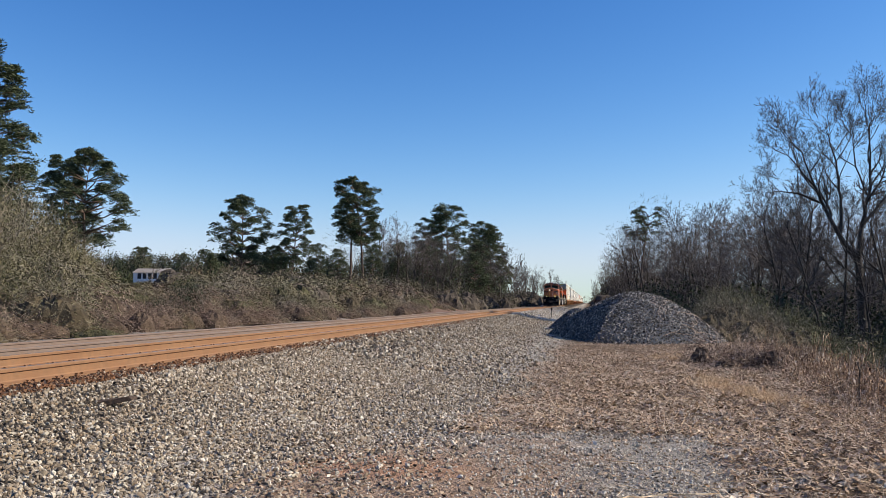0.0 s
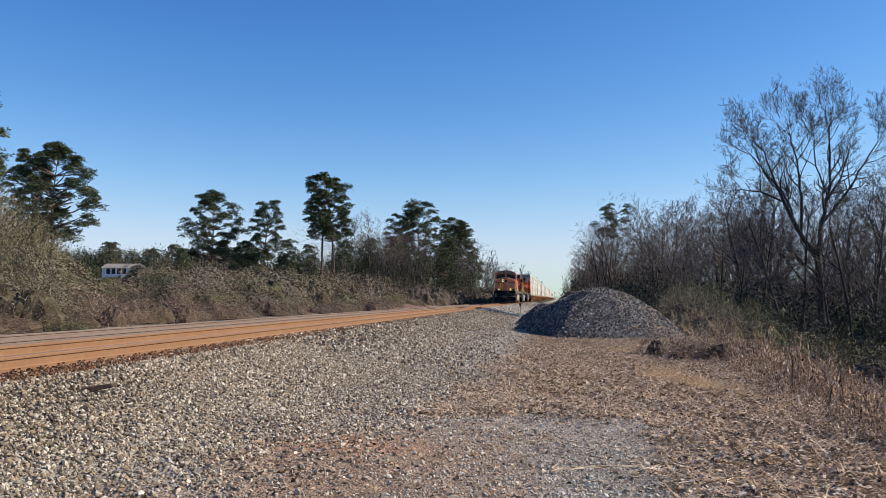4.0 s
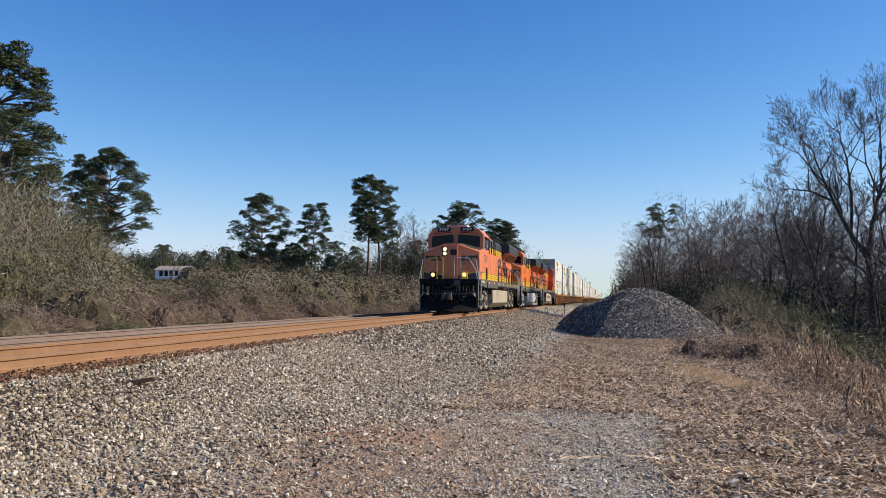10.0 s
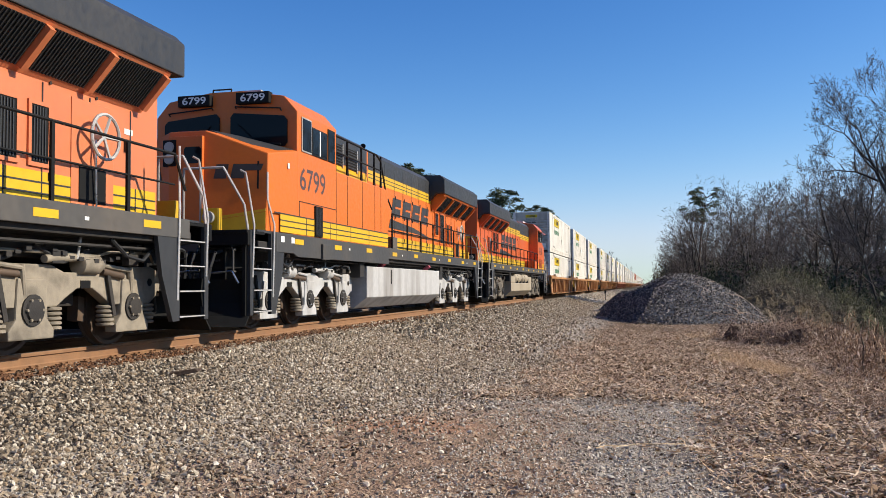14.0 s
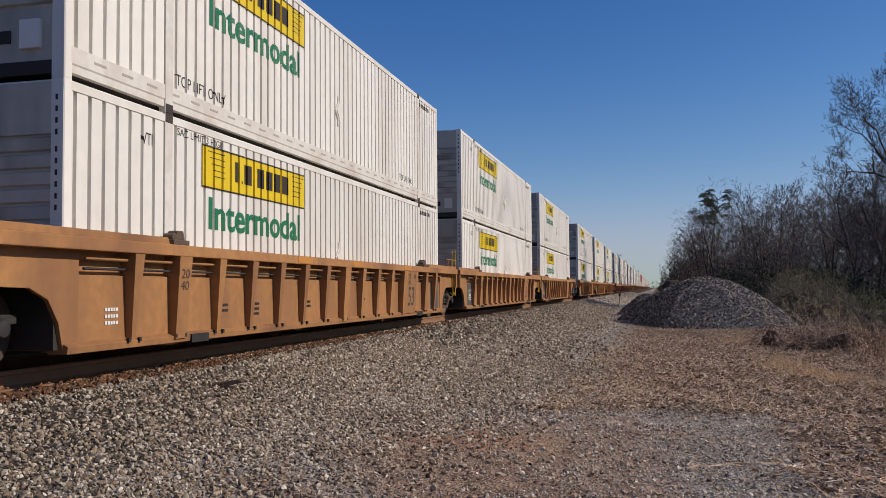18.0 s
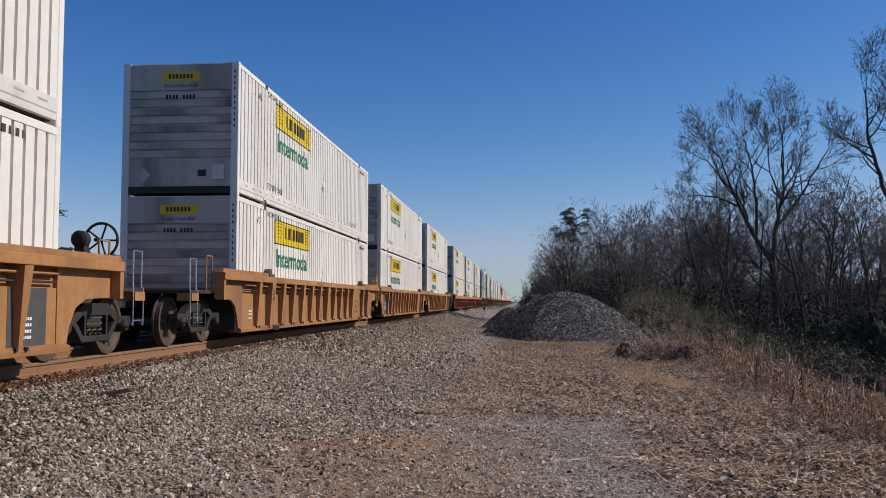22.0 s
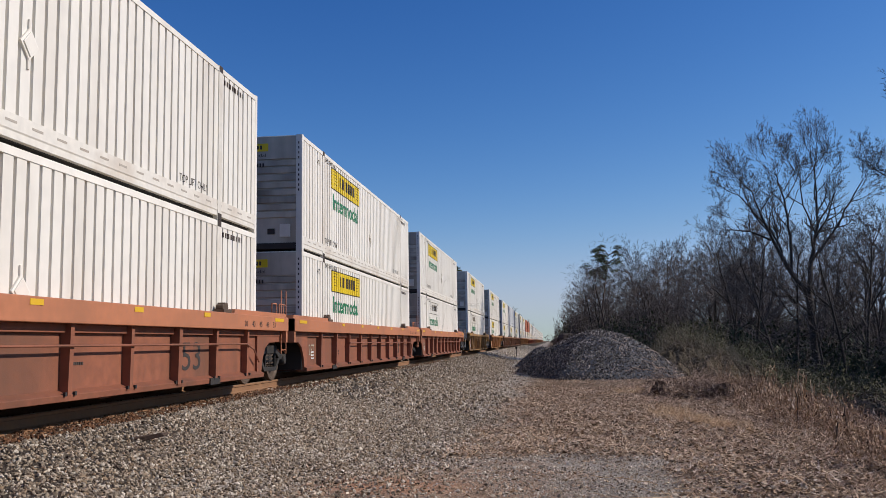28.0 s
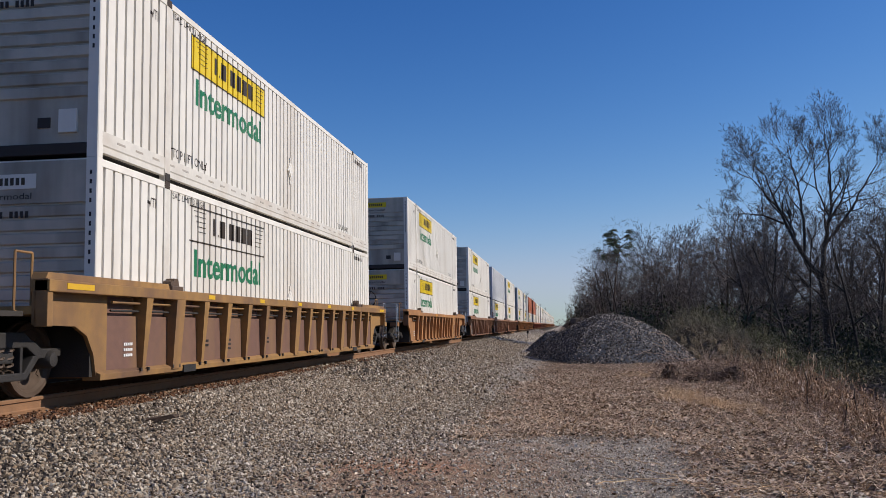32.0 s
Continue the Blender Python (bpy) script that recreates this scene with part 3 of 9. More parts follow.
def box_meshes(style):
    if style in BOX_PARTS:
        return BOX_PARTS[style]
    wall = {"white": "box_white", "outline": "box_white", "orange": "box_orange", "grey": "box_grey"}[style]
    rail = {"orange": "box_orange", "grey": "box_grey"}.get(style, "box_rail")
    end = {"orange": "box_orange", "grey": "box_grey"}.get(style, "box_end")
    h, w, ln = BOX_H, BOX_W / 2, BOX_L
    out = []

    def put(name, ms, mat, label="", bevel=0.0):
        out.append((name, ms.mesh(name, M[mat], bevel, outward=name != "side_sheet") if isinstance(ms, Mesh) else ms, label))

    for s in (1, -1):
        put("side_sheet", ribbed(0.10, ln - 0.10, 0.36, h - 0.11, 0, s), wall, "ribbed steel side sheet")
        put("bottom_rail", Mesh().prism([(s * (w - 0.10), 0.075), (s * (w - 0.012), 0.075), (s * (w - 0.012), 0.16), (s * w, 0.18), (s * w, 0.36), (s * (w - 0.10), 0.37)], "y", 0.10, ln - 0.10), rail, "scuffed bottom rail")
        slots = Mesh()
        for k in range(30):
            slots.box(*sorted((s * (w - 0.001), s * (w + 0.003))), 0.5 + 0.52 * k, 0.72 + 0.52 * k, 0.255, 0.285)
        put("slot_row", slots, "box_seam", "row of slots along the rail") if s > 0 else None
        put("top_rail", Mesh().box(s * (w - 0.08), s * w, 0.10, ln - 0.10, h - 0.115, h - 0.02), wall)
        for y in (2.03, ln - 2.03):
            put("lift_post", Mesh().box(s * (w - 0.09), s * (w + 0.006), y - 0.09, y + 0.09, 0.0, h), rail, "post at the lifting point", 0.006)
            for z in (0.0, h - 0.12):
                put("casting", Mesh().box(s * (w - 0.10), s * (w + 0.012), y - 0.085, y + 0.085, z, z + 0.12), "stencil", "dark lock casting", 0.008)
        for y0 in (0.0, ln - 0.12):
            put("corner_post", Mesh().prism([(s * (w - 0.16), y0), (s * (w - 0.012), y0), (s * w, y0 + 0.012), (s * w, y0 + 0.12), (s * (w - 0.16), y0 + 0.12)], "z", 0.0, h), wall)
    put("roof", Mesh().box(-w + 0.03, w - 0.03, 0.05, ln - 0.05, h - 0.03, h - 0.002), wall)
    put("floor", Mesh().box(-w + 0.09, w - 0.09, 0.05, ln - 0.05, 0.06, 0.16), "grime")
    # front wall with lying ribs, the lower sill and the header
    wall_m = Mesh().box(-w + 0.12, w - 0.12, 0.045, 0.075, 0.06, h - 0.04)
    put("end_wall", wall_m, end, "sooty end wall with lying ribs, darkened for shade")
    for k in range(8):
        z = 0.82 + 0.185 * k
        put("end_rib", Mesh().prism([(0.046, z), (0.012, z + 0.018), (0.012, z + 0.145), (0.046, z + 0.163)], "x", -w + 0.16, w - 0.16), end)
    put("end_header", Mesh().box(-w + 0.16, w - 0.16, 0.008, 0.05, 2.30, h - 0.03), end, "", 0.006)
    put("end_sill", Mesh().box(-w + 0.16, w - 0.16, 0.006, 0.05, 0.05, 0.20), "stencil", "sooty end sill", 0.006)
    put("end_hatch", Mesh().box(0.72, 0.98, -0.004, 0.046, 0.34, 0.66), wall, "small square hatch plate", 0.008)
    put("end_placard", Mesh().box(0.40, 0.58, 0.030, 0.046, 0.42, 0.56), "stencil")
    for s in (1, -1):
        put("end_diamond", Mesh().prism([(s * 0.83 - 0.17, 0.45), (s * 0.83, 0.28), (s * 0.83 + 0.17, 0.45), (s * 0.83, 0.62)], "y", 0.036, 0.046), end) if s < 0 else None
    # rear wall
    put("rear_door", Mesh().box(-w + 0.14, -0.01, ln - 0.075, ln - 0.045, 0.06, h - 0.04), end)
    put("rear_door", Mesh().box(0.01, w - 0.14, ln - 0.075, ln - 0.045, 0.06, h - 0.04), end)
    if style in ("white", "outline"):
        if style == "white":
            put("logo_panel", ribbed(2.88, 6.50, 2.05, 2.655, 0.004), "logo_yellow", "yellow panel with dark marks")
            out[-1][1].materials[0] = M["logo_yellow"]
        rim = Mesh()
        for a, b, c, d in ((2.88, 6.50, 2.05, 2.075), (2.88, 6.50, 2.63, 2.655)) + (((2.88, 2.90, 2.05, 2.655), (6.48, 6.50, 2.05, 2.655)) if style == "white" else ()):
            r = ribbed(a, b, c, d, 0.007)
            rim.add(r.v, r.f)
        put("logo_rim", rim, "logo_dark")
        marks = Mesh()          # plain bars where the name stands
        for k, (a, b) in enumerate(((3.86, 4.00), (4.07, 4.10), (4.16, 4.40), (4.46, 4.49), (4.60, 4.84), (4.92, 5.15), (5.22, 5.45), (5.53, 5.78))):
            low, high = (2.23, 2.27) if b - a < 0.05 else (2.23, 2.53)
            r = ribbed(a, b, low, high, 0.008)
            marks.add(r.v, r.f)
        put("trade_bar_row", marks, "logo_dark", "dark bars of a trade name")
        swash = Mesh()
        for k in range(5):
            for a, b in ((3.05 + 0.05 * k, 3.55), (5.95, 6.40 - 0.03 * k)):
                r = ribbed(a, b, 2.57 - 0.085 * k, 2.582 - 0.085 * k, 0.007)
                swash.add(r.v, r.f)
        put("logo_swash", swash, "logo_dark", "thin dark lines round the trade name")
        put("lettering", on_ribs(lettering("Intermodal", 0.46, "logo_green", 3.2, bold=0.022), 3.08, 1.47, 0.005), "", "green word on the side")
        put("stencil_line", on_ribs(lettering("TOP LIFT ONLY", 0.15, "stencil", 1.35), 2.22, 0.42, 0.004), "", "dark stencilled words")
        put("stencil_line", on_ribs(lettering("TOP LIFT ONLY", 0.13, "stencil", 1.2), 12.4, 0.42, 0.004), "", "dark stencilled words")
        put("stencil_line", on_ribs(lettering("SAC LIMIT 3 HIGH", 0.10, "stencil", 1.25), 2.25, 2.66, 0.004), "", "dark stencilled words")
        put("stencil_line", on_ribs(lettering("VTP", 0.15, "stencil", 0.28), 1.45, 2.42, 0.004), "", "dark stencilled letters")
        z = 1.25
        put("placard_holder", Mesh().prism([(7.99, z), (8.17, z - 0.20), (8.35, z), (8.17, z + 0.20)], "x", w - 0.012, w + 0.018), wall, "diamond placard holder", 0.006)
        put("placard_plate", Mesh().prism([(8.03, z), (8.17, z - 0.155), (8.31, z), (8.17, z + 0.155)], "x", w + 0.012, w + 0.034), wall, "", 0.008)
        put("placard_strip", Mesh().box(w - 0.012, w + 0.012, 8.15, 8.19, z - 0.30, z + 0.30), wall)
        end_panel = Mesh().box(-0.42, 0.42, 0.000, 0.010, 2.50, 2.70)
        put("end_logo", end_panel, "logo_yellow" if style == "white" else "box_white", "small panel with dark marks on the end wall")
        bars = Mesh()
        for k in range(7):
            bars.box(-0.27 + 0.08 * k, -0.22 + 0.08 * k, -0.004, 0.002, 2.55, 2.65)
        put("end_bar_row", bars, "logo_dark")
        word = lettering("Intermodal", 0.085, "stencil", 0.72)
        word.transform(Matrix.Translation((-0.36, 0.002, 2.36)))
        put("end_lettering", word, "")
        num = Mesh()
        for k in range(9):
            if k != 4:
                num.box(-0.33 + 0.075 * k, -0.285 + 0.075 * k, 0.006, 0.013, 2.11, 2.20)
        put("end_number_row", num, "stencil", "dark number bars")
        col = Mesh()
        for k in range(10):
            col.box(w - 0.108, w - 0.078, -0.002, 0.006, 2.66 - 0.125 * k - 0.06 * (k > 3), 2.72 - 0.125 * k - 0.06 * (k > 3))
        put("number_column", col, "stencil", "standing column of number bars")
        top = Mesh()
        for k in range(8):
            r = ribbed(14.3 + 0.14 * k, 14.38 + 0.14 * k, 2.60, 2.70, 0.004)
            top.add(r.v, r.f)
        put("side_number_row", top, "stencil", "dark number bars")
    BOX_PARTS[style] = out
    return out


BOX_LABELS = {
    "white": "off-white ribbed container with a yellow panel",
    "outline": "off-white ribbed container with an outlined mark",
    "orange": "orange ribbed freight container",
    "grey": "light grey ribbed freight container",
}


FAR_LEFT_OUT = {"slot_row", "casting", "end_rib", "end_hatch", "end_placard", "end_diamond", "stencil_line", "placard_holder", "placard_plate", "placard_strip", "end_bar_row", "end_lettering",
                "end_number_row", "number_column", "side_number_row", "floor", "logo_rim", "logo_swash", "rear_door", "end_logo", "end_sill"}


def container(style, upper, far=False):
    where = "on another one" if upper else "in a well car"
    ob = thing("freight_container", f"{BOX_LABELS[style]}, {where}", "container", "stacked containers")
    for name, me, label in box_meshes(style):
        if not (far and name in FAR_LEFT_OUT):
            part(name, me, "", ob, label)
    return ob


# ---- the train: well cars ----
WHEEL_R = 0.46
WHEELS = []          # wheelsets with their radius, to be turned


def wheelset_mesh(radius, name="wheelset"):
    ms = Mesh()
    for s in (-1, 1):
        a = s * 0.70
        ms.lathe((a, 0, 0), "x", [(-s * 0.0, radius + 0.025), (s * 0.03, radius + 0.02), (s * 0.035, radius), (s * 0.125, radius - 0.004), (s * 0.125, radius - 0.06),
                                  (s * 0.09, radius - 0.09), (s * 0.075, 0.17), (s * 0.13, 0.13), (s * 0.13, 0.06)], 22)
        for k in range(4):      # chalk-like wear that shows the turning
            ang = k * math.pi / 2
            c, d = math.cos(ang), math.sin(ang)
            ms.box(a + s * 0.086 - 0.006, a + s * 0.086 + 0.006, c * radius * 0.6 - 0.035, c * radius * 0.6 + 0.035, d * radius * 0.6 - 0.035, d * radius * 0.6 + 0.035)
    ms.rod((-0.98, 0, 0), (0.98, 0, 0), 0.085, n=12)
    return ms.mesh(name, M["wheel"], smooth=True)


CAR_WHEEL = wheelset_mesh(WHEEL_R)
SPRING = Mesh()
for k in range(22):
    a0, a1 = k * 0.9, (k + 1) * 0.9
    SPRING.rod((0.075 * math.cos(a0), 0.075 * math.sin(a0), 0.0125 * k), (0.075 * math.cos(a1), 0.075 * math.sin(a1), 0.0125 * (k + 1)), 0.016, n=5)
SPRING = SPRING.mesh("spring", M["wheel"])


def car_bogie(parent, y, frame_mat, far=False):
    """A three-piece freight bogie."""
    bg = part("bogie", Mesh().box(-1.05, 1.05, -0.22, 0.22, 0.44, 0.66).box(-0.3, 0.3, -0.3, 0.3, 0.66, 0.78), "grime", parent, "cast freight bogie", 0.03, at=pose(0, y, 0))
    for s in (-1, 1):
        x0, x1 = (0.90, 1.08) if s > 0 else (-1.08, -0.90)
        fr = Mesh()
        fr.prism([(-1.12, 0.60), (-0.72, 0.60), (-0.36, 0.80), (0.36, 0.80), (0.72, 0.60), (1.12, 0.60), (1.12, 0.50), (0.66, 0.48), (0.42, 0.62), (-0.42, 0.62), (-0.66, 0.48), (-1.12, 0.50)], "x", x0, x1)
        fr.prism([(-0.70, 0.52), (-0.42, 0.24), (0.42, 0.24), (0.70, 0.52), (0.56, 0.52), (0.38, 0.33), (-0.38, 0.33), (-0.56, 0.52)], "x", x0, x1)
        for e in (-1, 1):
            fr.box(x0, x1, e * 0.30 - 0.05 * (e < 0), e * 0.30 + 0.05 * (e > 0), 0.30, 0.66)
        part("side_frame", fr, frame_mat, bg, "dusty cast side frame", 0.015)
        for k in () if far else (-0.17, 0.0, 0.17):
            part("spring", SPRING, "", bg, at=pose(s * 0.99, k, 0.33))
        for e in () if far else (-1, 1):
            part("axle_cap", Mesh().lathe((s * 1.0, e * 0.89, WHEEL_R), "x", [(-0.09, 0.11), (0.09, 0.11), (0.13, 0.085), (0.14, 0.04)], 16), "grime", bg, smooth=True)
    for e in (-1, 1):
        w = part("wheelset", CAR_WHEEL, "", bg, "rusty steel wheelset", at=pose(0, e * 0.89, WHEEL_R))
        WHEELS.append((w, WHEEL_R))
    return bg


STYLES = {
    "tan": ("car_tan", "car_tan", "dusty tan articulated well car", "tan"),
    "brown": ("car_brown", "car_brown", "dusty brown articulated well car", "brown"),
    "red": ("car_red", "chord_red", "rust-red well car with a faded orange top chord", "red"),
    "mustard": ("car_mustard", "car_mustard", "stained mustard-brown single well car", "mustard"),
}
CAR_TEMPLATES = {}
Y0, Y1 = -1.42, BOX_L + 1.42          # ends of the unit's body
ARCH0, ARCH1 = -0.15, BOX_L + 0.15    # where the deep well begins


def ladder(parent, x, y, z0, z1, mat, width=0.36):
    ms = Mesh()
    for d in (-width / 2, width / 2):
        ms.pipe([(x - 0.08, y + d, z0 + 0.1), (x, y + d, z0), (x, y + d, z1)], 0.014)
    k = z0 + 0.08
    while k < z1:
        ms.rod((x, y - width / 2, k), (x, y + width / 2, k), 0.012, n=6)
        k += 0.33
    part("ladder", ms, mat, parent, "thin steel ladder")


def wedge(x0, xb, xt, z0, z1, wb, wt):
    """A stake whose face leans out and widens from its foot to its head."""
    v = [(x0, -wb, z0), (xb, -wb, z0), (xb, wb, z0), (x0, wb, z0), (x0, -wt, z1), (xt, -wt, z1), (xt, wt, z1), (x0, wt, z1)]
    return Mesh().add(v, [(3, 2, 1, 0), (4, 5, 6, 7), (0, 1, 5, 4), (1, 2, 6, 5), (2, 3, 7, 6), (3, 0, 4, 7)])


def well_unit(style, front, rear, far=False):
    """front, rear: 'coupler' with its own bogie, 'shared' with the bogie between two units, 'bare' where the next unit brings it."""
    key = (style, front, rear, far)
    body, chord, label, _ = STYLES[style]
    if key in CAR_TEMPLATES:
        ob = copy_thing(CAR_TEMPLATES[key], Matrix())
        for o in ob.children_recursive:
            if o.name.startswith("wheelset"):
                WHEELS.append((o, WHEEL_R))
        return ob
    ob = thing("well_car", label + " with side stakes", "rail car", "well cars")
    CAR_TEMPLATES[key] = ob
    px = 1.335 if style == "red" else 1.37          # face of the side plate
    stake = wedge(1.27, 1.445, 1.535, 0.24, 1.26, 0.038, 0.095).mesh("stake", M[body])
    post = wedge(1.27, 1.47, 1.545, 0.22, 1.26, 0.13, 0.15).mesh("wide_stake", M[body])
    if style == "red":
        stake = Mesh().prism([(1.32, 0.24), (1.455, 0.24), (1.475, 1.11), (1.32, 1.11)], "y", -0.045, 0.045).mesh("stake", M[body])
        post = Mesh().prism([(1.32, 0.22), (1.47, 0.22), (1.49, 1.11), (1.32, 1.11)], "y", -0.06, 0.06).mesh("wide_stake", M[body])
    stake_ys = [1.2 + 1.56 * k for k in range(10)] if style == "red" else [1.06 + 1.003 * k for k in range(15)]
    for s in (-1, 1):
        turn = Matrix() if s > 0 else Matrix.Rotation(math.pi, 4, "Z") @ Matrix.Translation((0, -BOX_L, 0))
        fx = lambda a, b: (a, b) if s > 0 else (-b, -a)  # noqa: E731
        part("top_chord", Mesh().box(*fx(1.31, 1.55), Y0, Y1, 1.11 if style == "red" else 1.26, 1.40), chord, ob, "top chord of the side", 0.012)
        if style == "red":
            part("chord_band", Mesh().box(*fx(1.33, 1.40), Y0 + 0.02, Y1 - 0.02, 1.0, 1.11), body, ob, "rust-red ledge below the chord", 0.008)
        sheet = Mesh().box(*fx(px - 0.02, px), ARCH0 + 0.12, ARCH1 - 0.12, 0.22, 1.27 if style == "red" else 1.0)
        if style != "red":      # the side steps in below the chord, behind the pipes
            sheet.box(*fx(1.308, 1.325), ARCH0 + 0.12, ARCH1 - 0.12, 0.97, 1.27)
        part("side_plate", sheet, "car_plum" if style == "mustard" else body, ob, "stained side plate")
        part("bottom_sill", Mesh().prism([(s * 1.20, 0.17), (s * 1.44, 0.17), (s * 1.45, 0.25), (s * 1.325, 0.31), (s * 1.20, 0.30)], "y", ARCH0 + 0.05, ARCH1 - 0.05), body, ob, "bottom sill", 0.008)
        if style == "red" and not far:
            rod = Mesh().pipe([(s * 1.50, 4.2, 0.84), (s * 1.50, BOX_L - 1.1, 0.84), (s * 1.47, BOX_L - 0.6, 0.74), (s * 1.44, BOX_L - 0.2, 0.48)], 0.018, 6)
            part("pipe_line", rod, body, ob, "brake rod along the stakes", smooth=True)
        elif not far:
            part("pipe_line", Mesh().rod((s * (px + 0.05), 0.2, 1.18), (s * (px + 0.05), BOX_L - 0.2, 1.18), 0.02, n=6), body, ob, "pipe along the side")
            part("pipe_line", Mesh().rod((s * (px + 0.03), 0.2, 1.07), (s * (px + 0.03), BOX_L - 0.2, 1.07), 0.016, n=6), "grime", ob, "pipe along the side")
        if far:
            row = Mesh()
            for y in stake_ys:
                row.prism([(s * 1.325, 0.24), (s * 1.445, 0.24), (s * 1.535, 1.26), (s * 1.325, 1.26)], "y", y - 0.055, y + 0.055)
            part("stake_row", row, body, ob, "row of side stakes")
        for k, y in () if far else enumerate(stake_ys):
            wide = k in (1, 7, 11)
            part("stake", post if wide else stake, "", ob, at=turn @ pose(0, y if s > 0 else BOX_L - y, 0))
        # arched ends over the bogies
        for e, yb in ((-1, ARCH0), (1, ARCH1)):
            ye = Y0 if e < 0 else Y1
            pts = [(yb - e * 0.30, 0.18), (yb - e * 0.06, 0.18), (yb + e * 0.02, 0.50), (yb + e * 0.18, 0.74), (yb + e * 0.45, 0.86), (ye, 0.88), (ye, 1.27), (yb - e * 0.30, 1.27)]
            part("end_side", Mesh().prism(pts, "x", *fx(1.33, 1.385)), body, ob, "arched end plate over the bogie", 0.006)
            part("end_post", Mesh().box(*fx(1.36, 1.53), ye - 0.11 * (e > 0), ye + 0.11 * (e < 0), 0.86, 1.41), chord, ob, "", 0.01)
            part("top_guide", Mesh().prism([(min(ye, yb + e * -1.9), 1.40), (max(ye, yb + e * -1.9), 1.40), (max(ye, yb + e * -1.9) - 0.05, 1.485), (min(ye, yb + e * -1.9) + 0.05, 1.485)], "x", *fx(1.31, 1.50)), chord, ob, "raised guide plate on the chord", 0.008)
            yi = 2.05 if e < 0 else BOX_L - 2.05
            if far:
                continue
            part("box_lock", Mesh().box(*fx(1.31, 1.50), yi - 0.22, yi + 0.16, 1.40, 1.47).prism([(yi - 0.10, 1.47), (yi + 0.13, 1.47), (yi + 0.09, 1.59), (yi - 0.04, 1.59)], "x", *fx(1.31, 1.45)).rod((*fx(1.33, 1.47)[:1], yi - 0.15, 1.50), (*fx(1.33, 1.47)[1:], yi - 0.15, 1.50), 0.055, n=10), "wheel", ob, "cast container lock", 0.012)
            part("jack_pad", Mesh().box(*fx(1.36, 1.47), yi - 0.22 - 0.5 * e, yi + 0.22 - 0.5 * e, 0.15, 0.26), "grime", ob)
            part("reflector", Mesh().box(*fx(1.55, 1.556), ye - e * 0.95, ye - e * 0.35, 1.30, 1.37), "yellow", ob, "yellow reflector strip") if style in ("red", "mustard") else None
    for k in range(0 if far else 5):
        if style in ("red", "mustard"):
            y = 3.2 + 2.45 * k
            part("reflector", Mesh().box(1.55, 1.556, y - 0.13, y + 0.13, 1.30, 1.37), "yellow", ob, "yellow reflector strip")
    part("well_floor", Mesh().box(-1.35, 1.35, 0.1, 1.3, 0.19, 0.205).box(-1.35, 1.35, BOX_L - 1.3, BOX_L - 0.1, 0.19, 0.205).box(-0.35, 0.35, 1.3, BOX_L - 1.3, 0.185, 0.20), body, ob)
    for k in range(0 if far else 4):
        y = 2.05 + 4.0 * k
        part("floor_beam", Mesh().box(-1.35, 1.35, y - 0.15, y + 0.15, 0.14, 0.19), body, ob)
    # writing on the side plates
    big = lettering("53", 0.46, "stencil", 0.50)
    small = [("20", 0.10, 1.92, 1.08), ("45", 0.10, 2.38, 1.08), ("40", 0.10, 1.92, 0.93)]

    def lay(me, y, z, x=px + 0.006):
        me.transform(Matrix.Translation((x, y, z)) @ Matrix.Rotation(math.pi / 2, 4, "Z"))
        return me

    if style in ("tan", "red") and not far:
        plate_y = BOX_L - 4.02
        if style == "tan":
            part("mark_plate", Mesh().prism([(px, 0.24), (1.478, 0.24), (1.54, 1.26), (px, 1.26)], "y", plate_y, plate_y + 0.92), body, ob, "wide flat plate that carries the load marks", 0.006)
            lean = Matrix.Rotation(math.atan(0.062 / 1.02), 4, "X")
            for me, y, z in [(big, plate_y + 0.22, 0.42)] + [(lettering(tx, hh * 1.1, "stencil", 0.18), plate_y + y - 1.74, z) for tx, hh, y, z in small]:
                me.transform(Matrix.Translation((1.481 + 0.062 * (z - 0.24) / 1.02, y, z)) @ Matrix.Rotation(math.pi / 2, 4, "Z") @ lean)
                part("side_lettering", me, "", ob, "dark load marks")
        else:
            part("side_lettering", lay(lettering("53", 0.46, "stencil", 0.74), 12.5, 0.42), "", ob, "large dark load marks")
    for y, nrow, ncol, mat in () if far else ((3.20, 2, 6, "stencil"), (4.25, 3, 5, "stencil"), (6.3, 2, 5, "stencil"), (9.15, 1, 7, "stencil"), (0.62, 3, 5, "stencil_white"), (BOX_L - 0.95, 4, 5, "stencil_white")):
        rows = Mesh()
        for r in range(nrow):
            for c in range(ncol):
                rows.box(px + 0.0045, px + 0.009, y + 0.05 * c, y + 0.036 + 0.05 * c, 0.60 - 0.075 * r, 0.638 - 0.075 * r)
        part("stencil_block", rows, mat, ob, "small stencilled bars")
    if style == "tan":
        for y in (0.35, BOX_L - 1.22) if front == "bare" else (BOX_L - 1.22,):
            part("number_plate_patch", Mesh().box(px - 0.002, px + 0.004, y, y + 0.84, 0.26, 0.995), "sill_grey", ob, "dark grey panel with white bars")
        if front == "bare" and not far:
            part("side_lettering", lay(lettering("25T", 0.30, "sand_paint", 0.54), 0.46, 0.50), "", ob, "pale load marks on a dark panel")
        for y in () if far else (5.6, 8.3, 11.9):
            part("chord_patch", Mesh().box(1.55, 1.554, y, y + 0.62, 1.275, 1.385), "patch_orange", ob, "fresh orange paint patch")
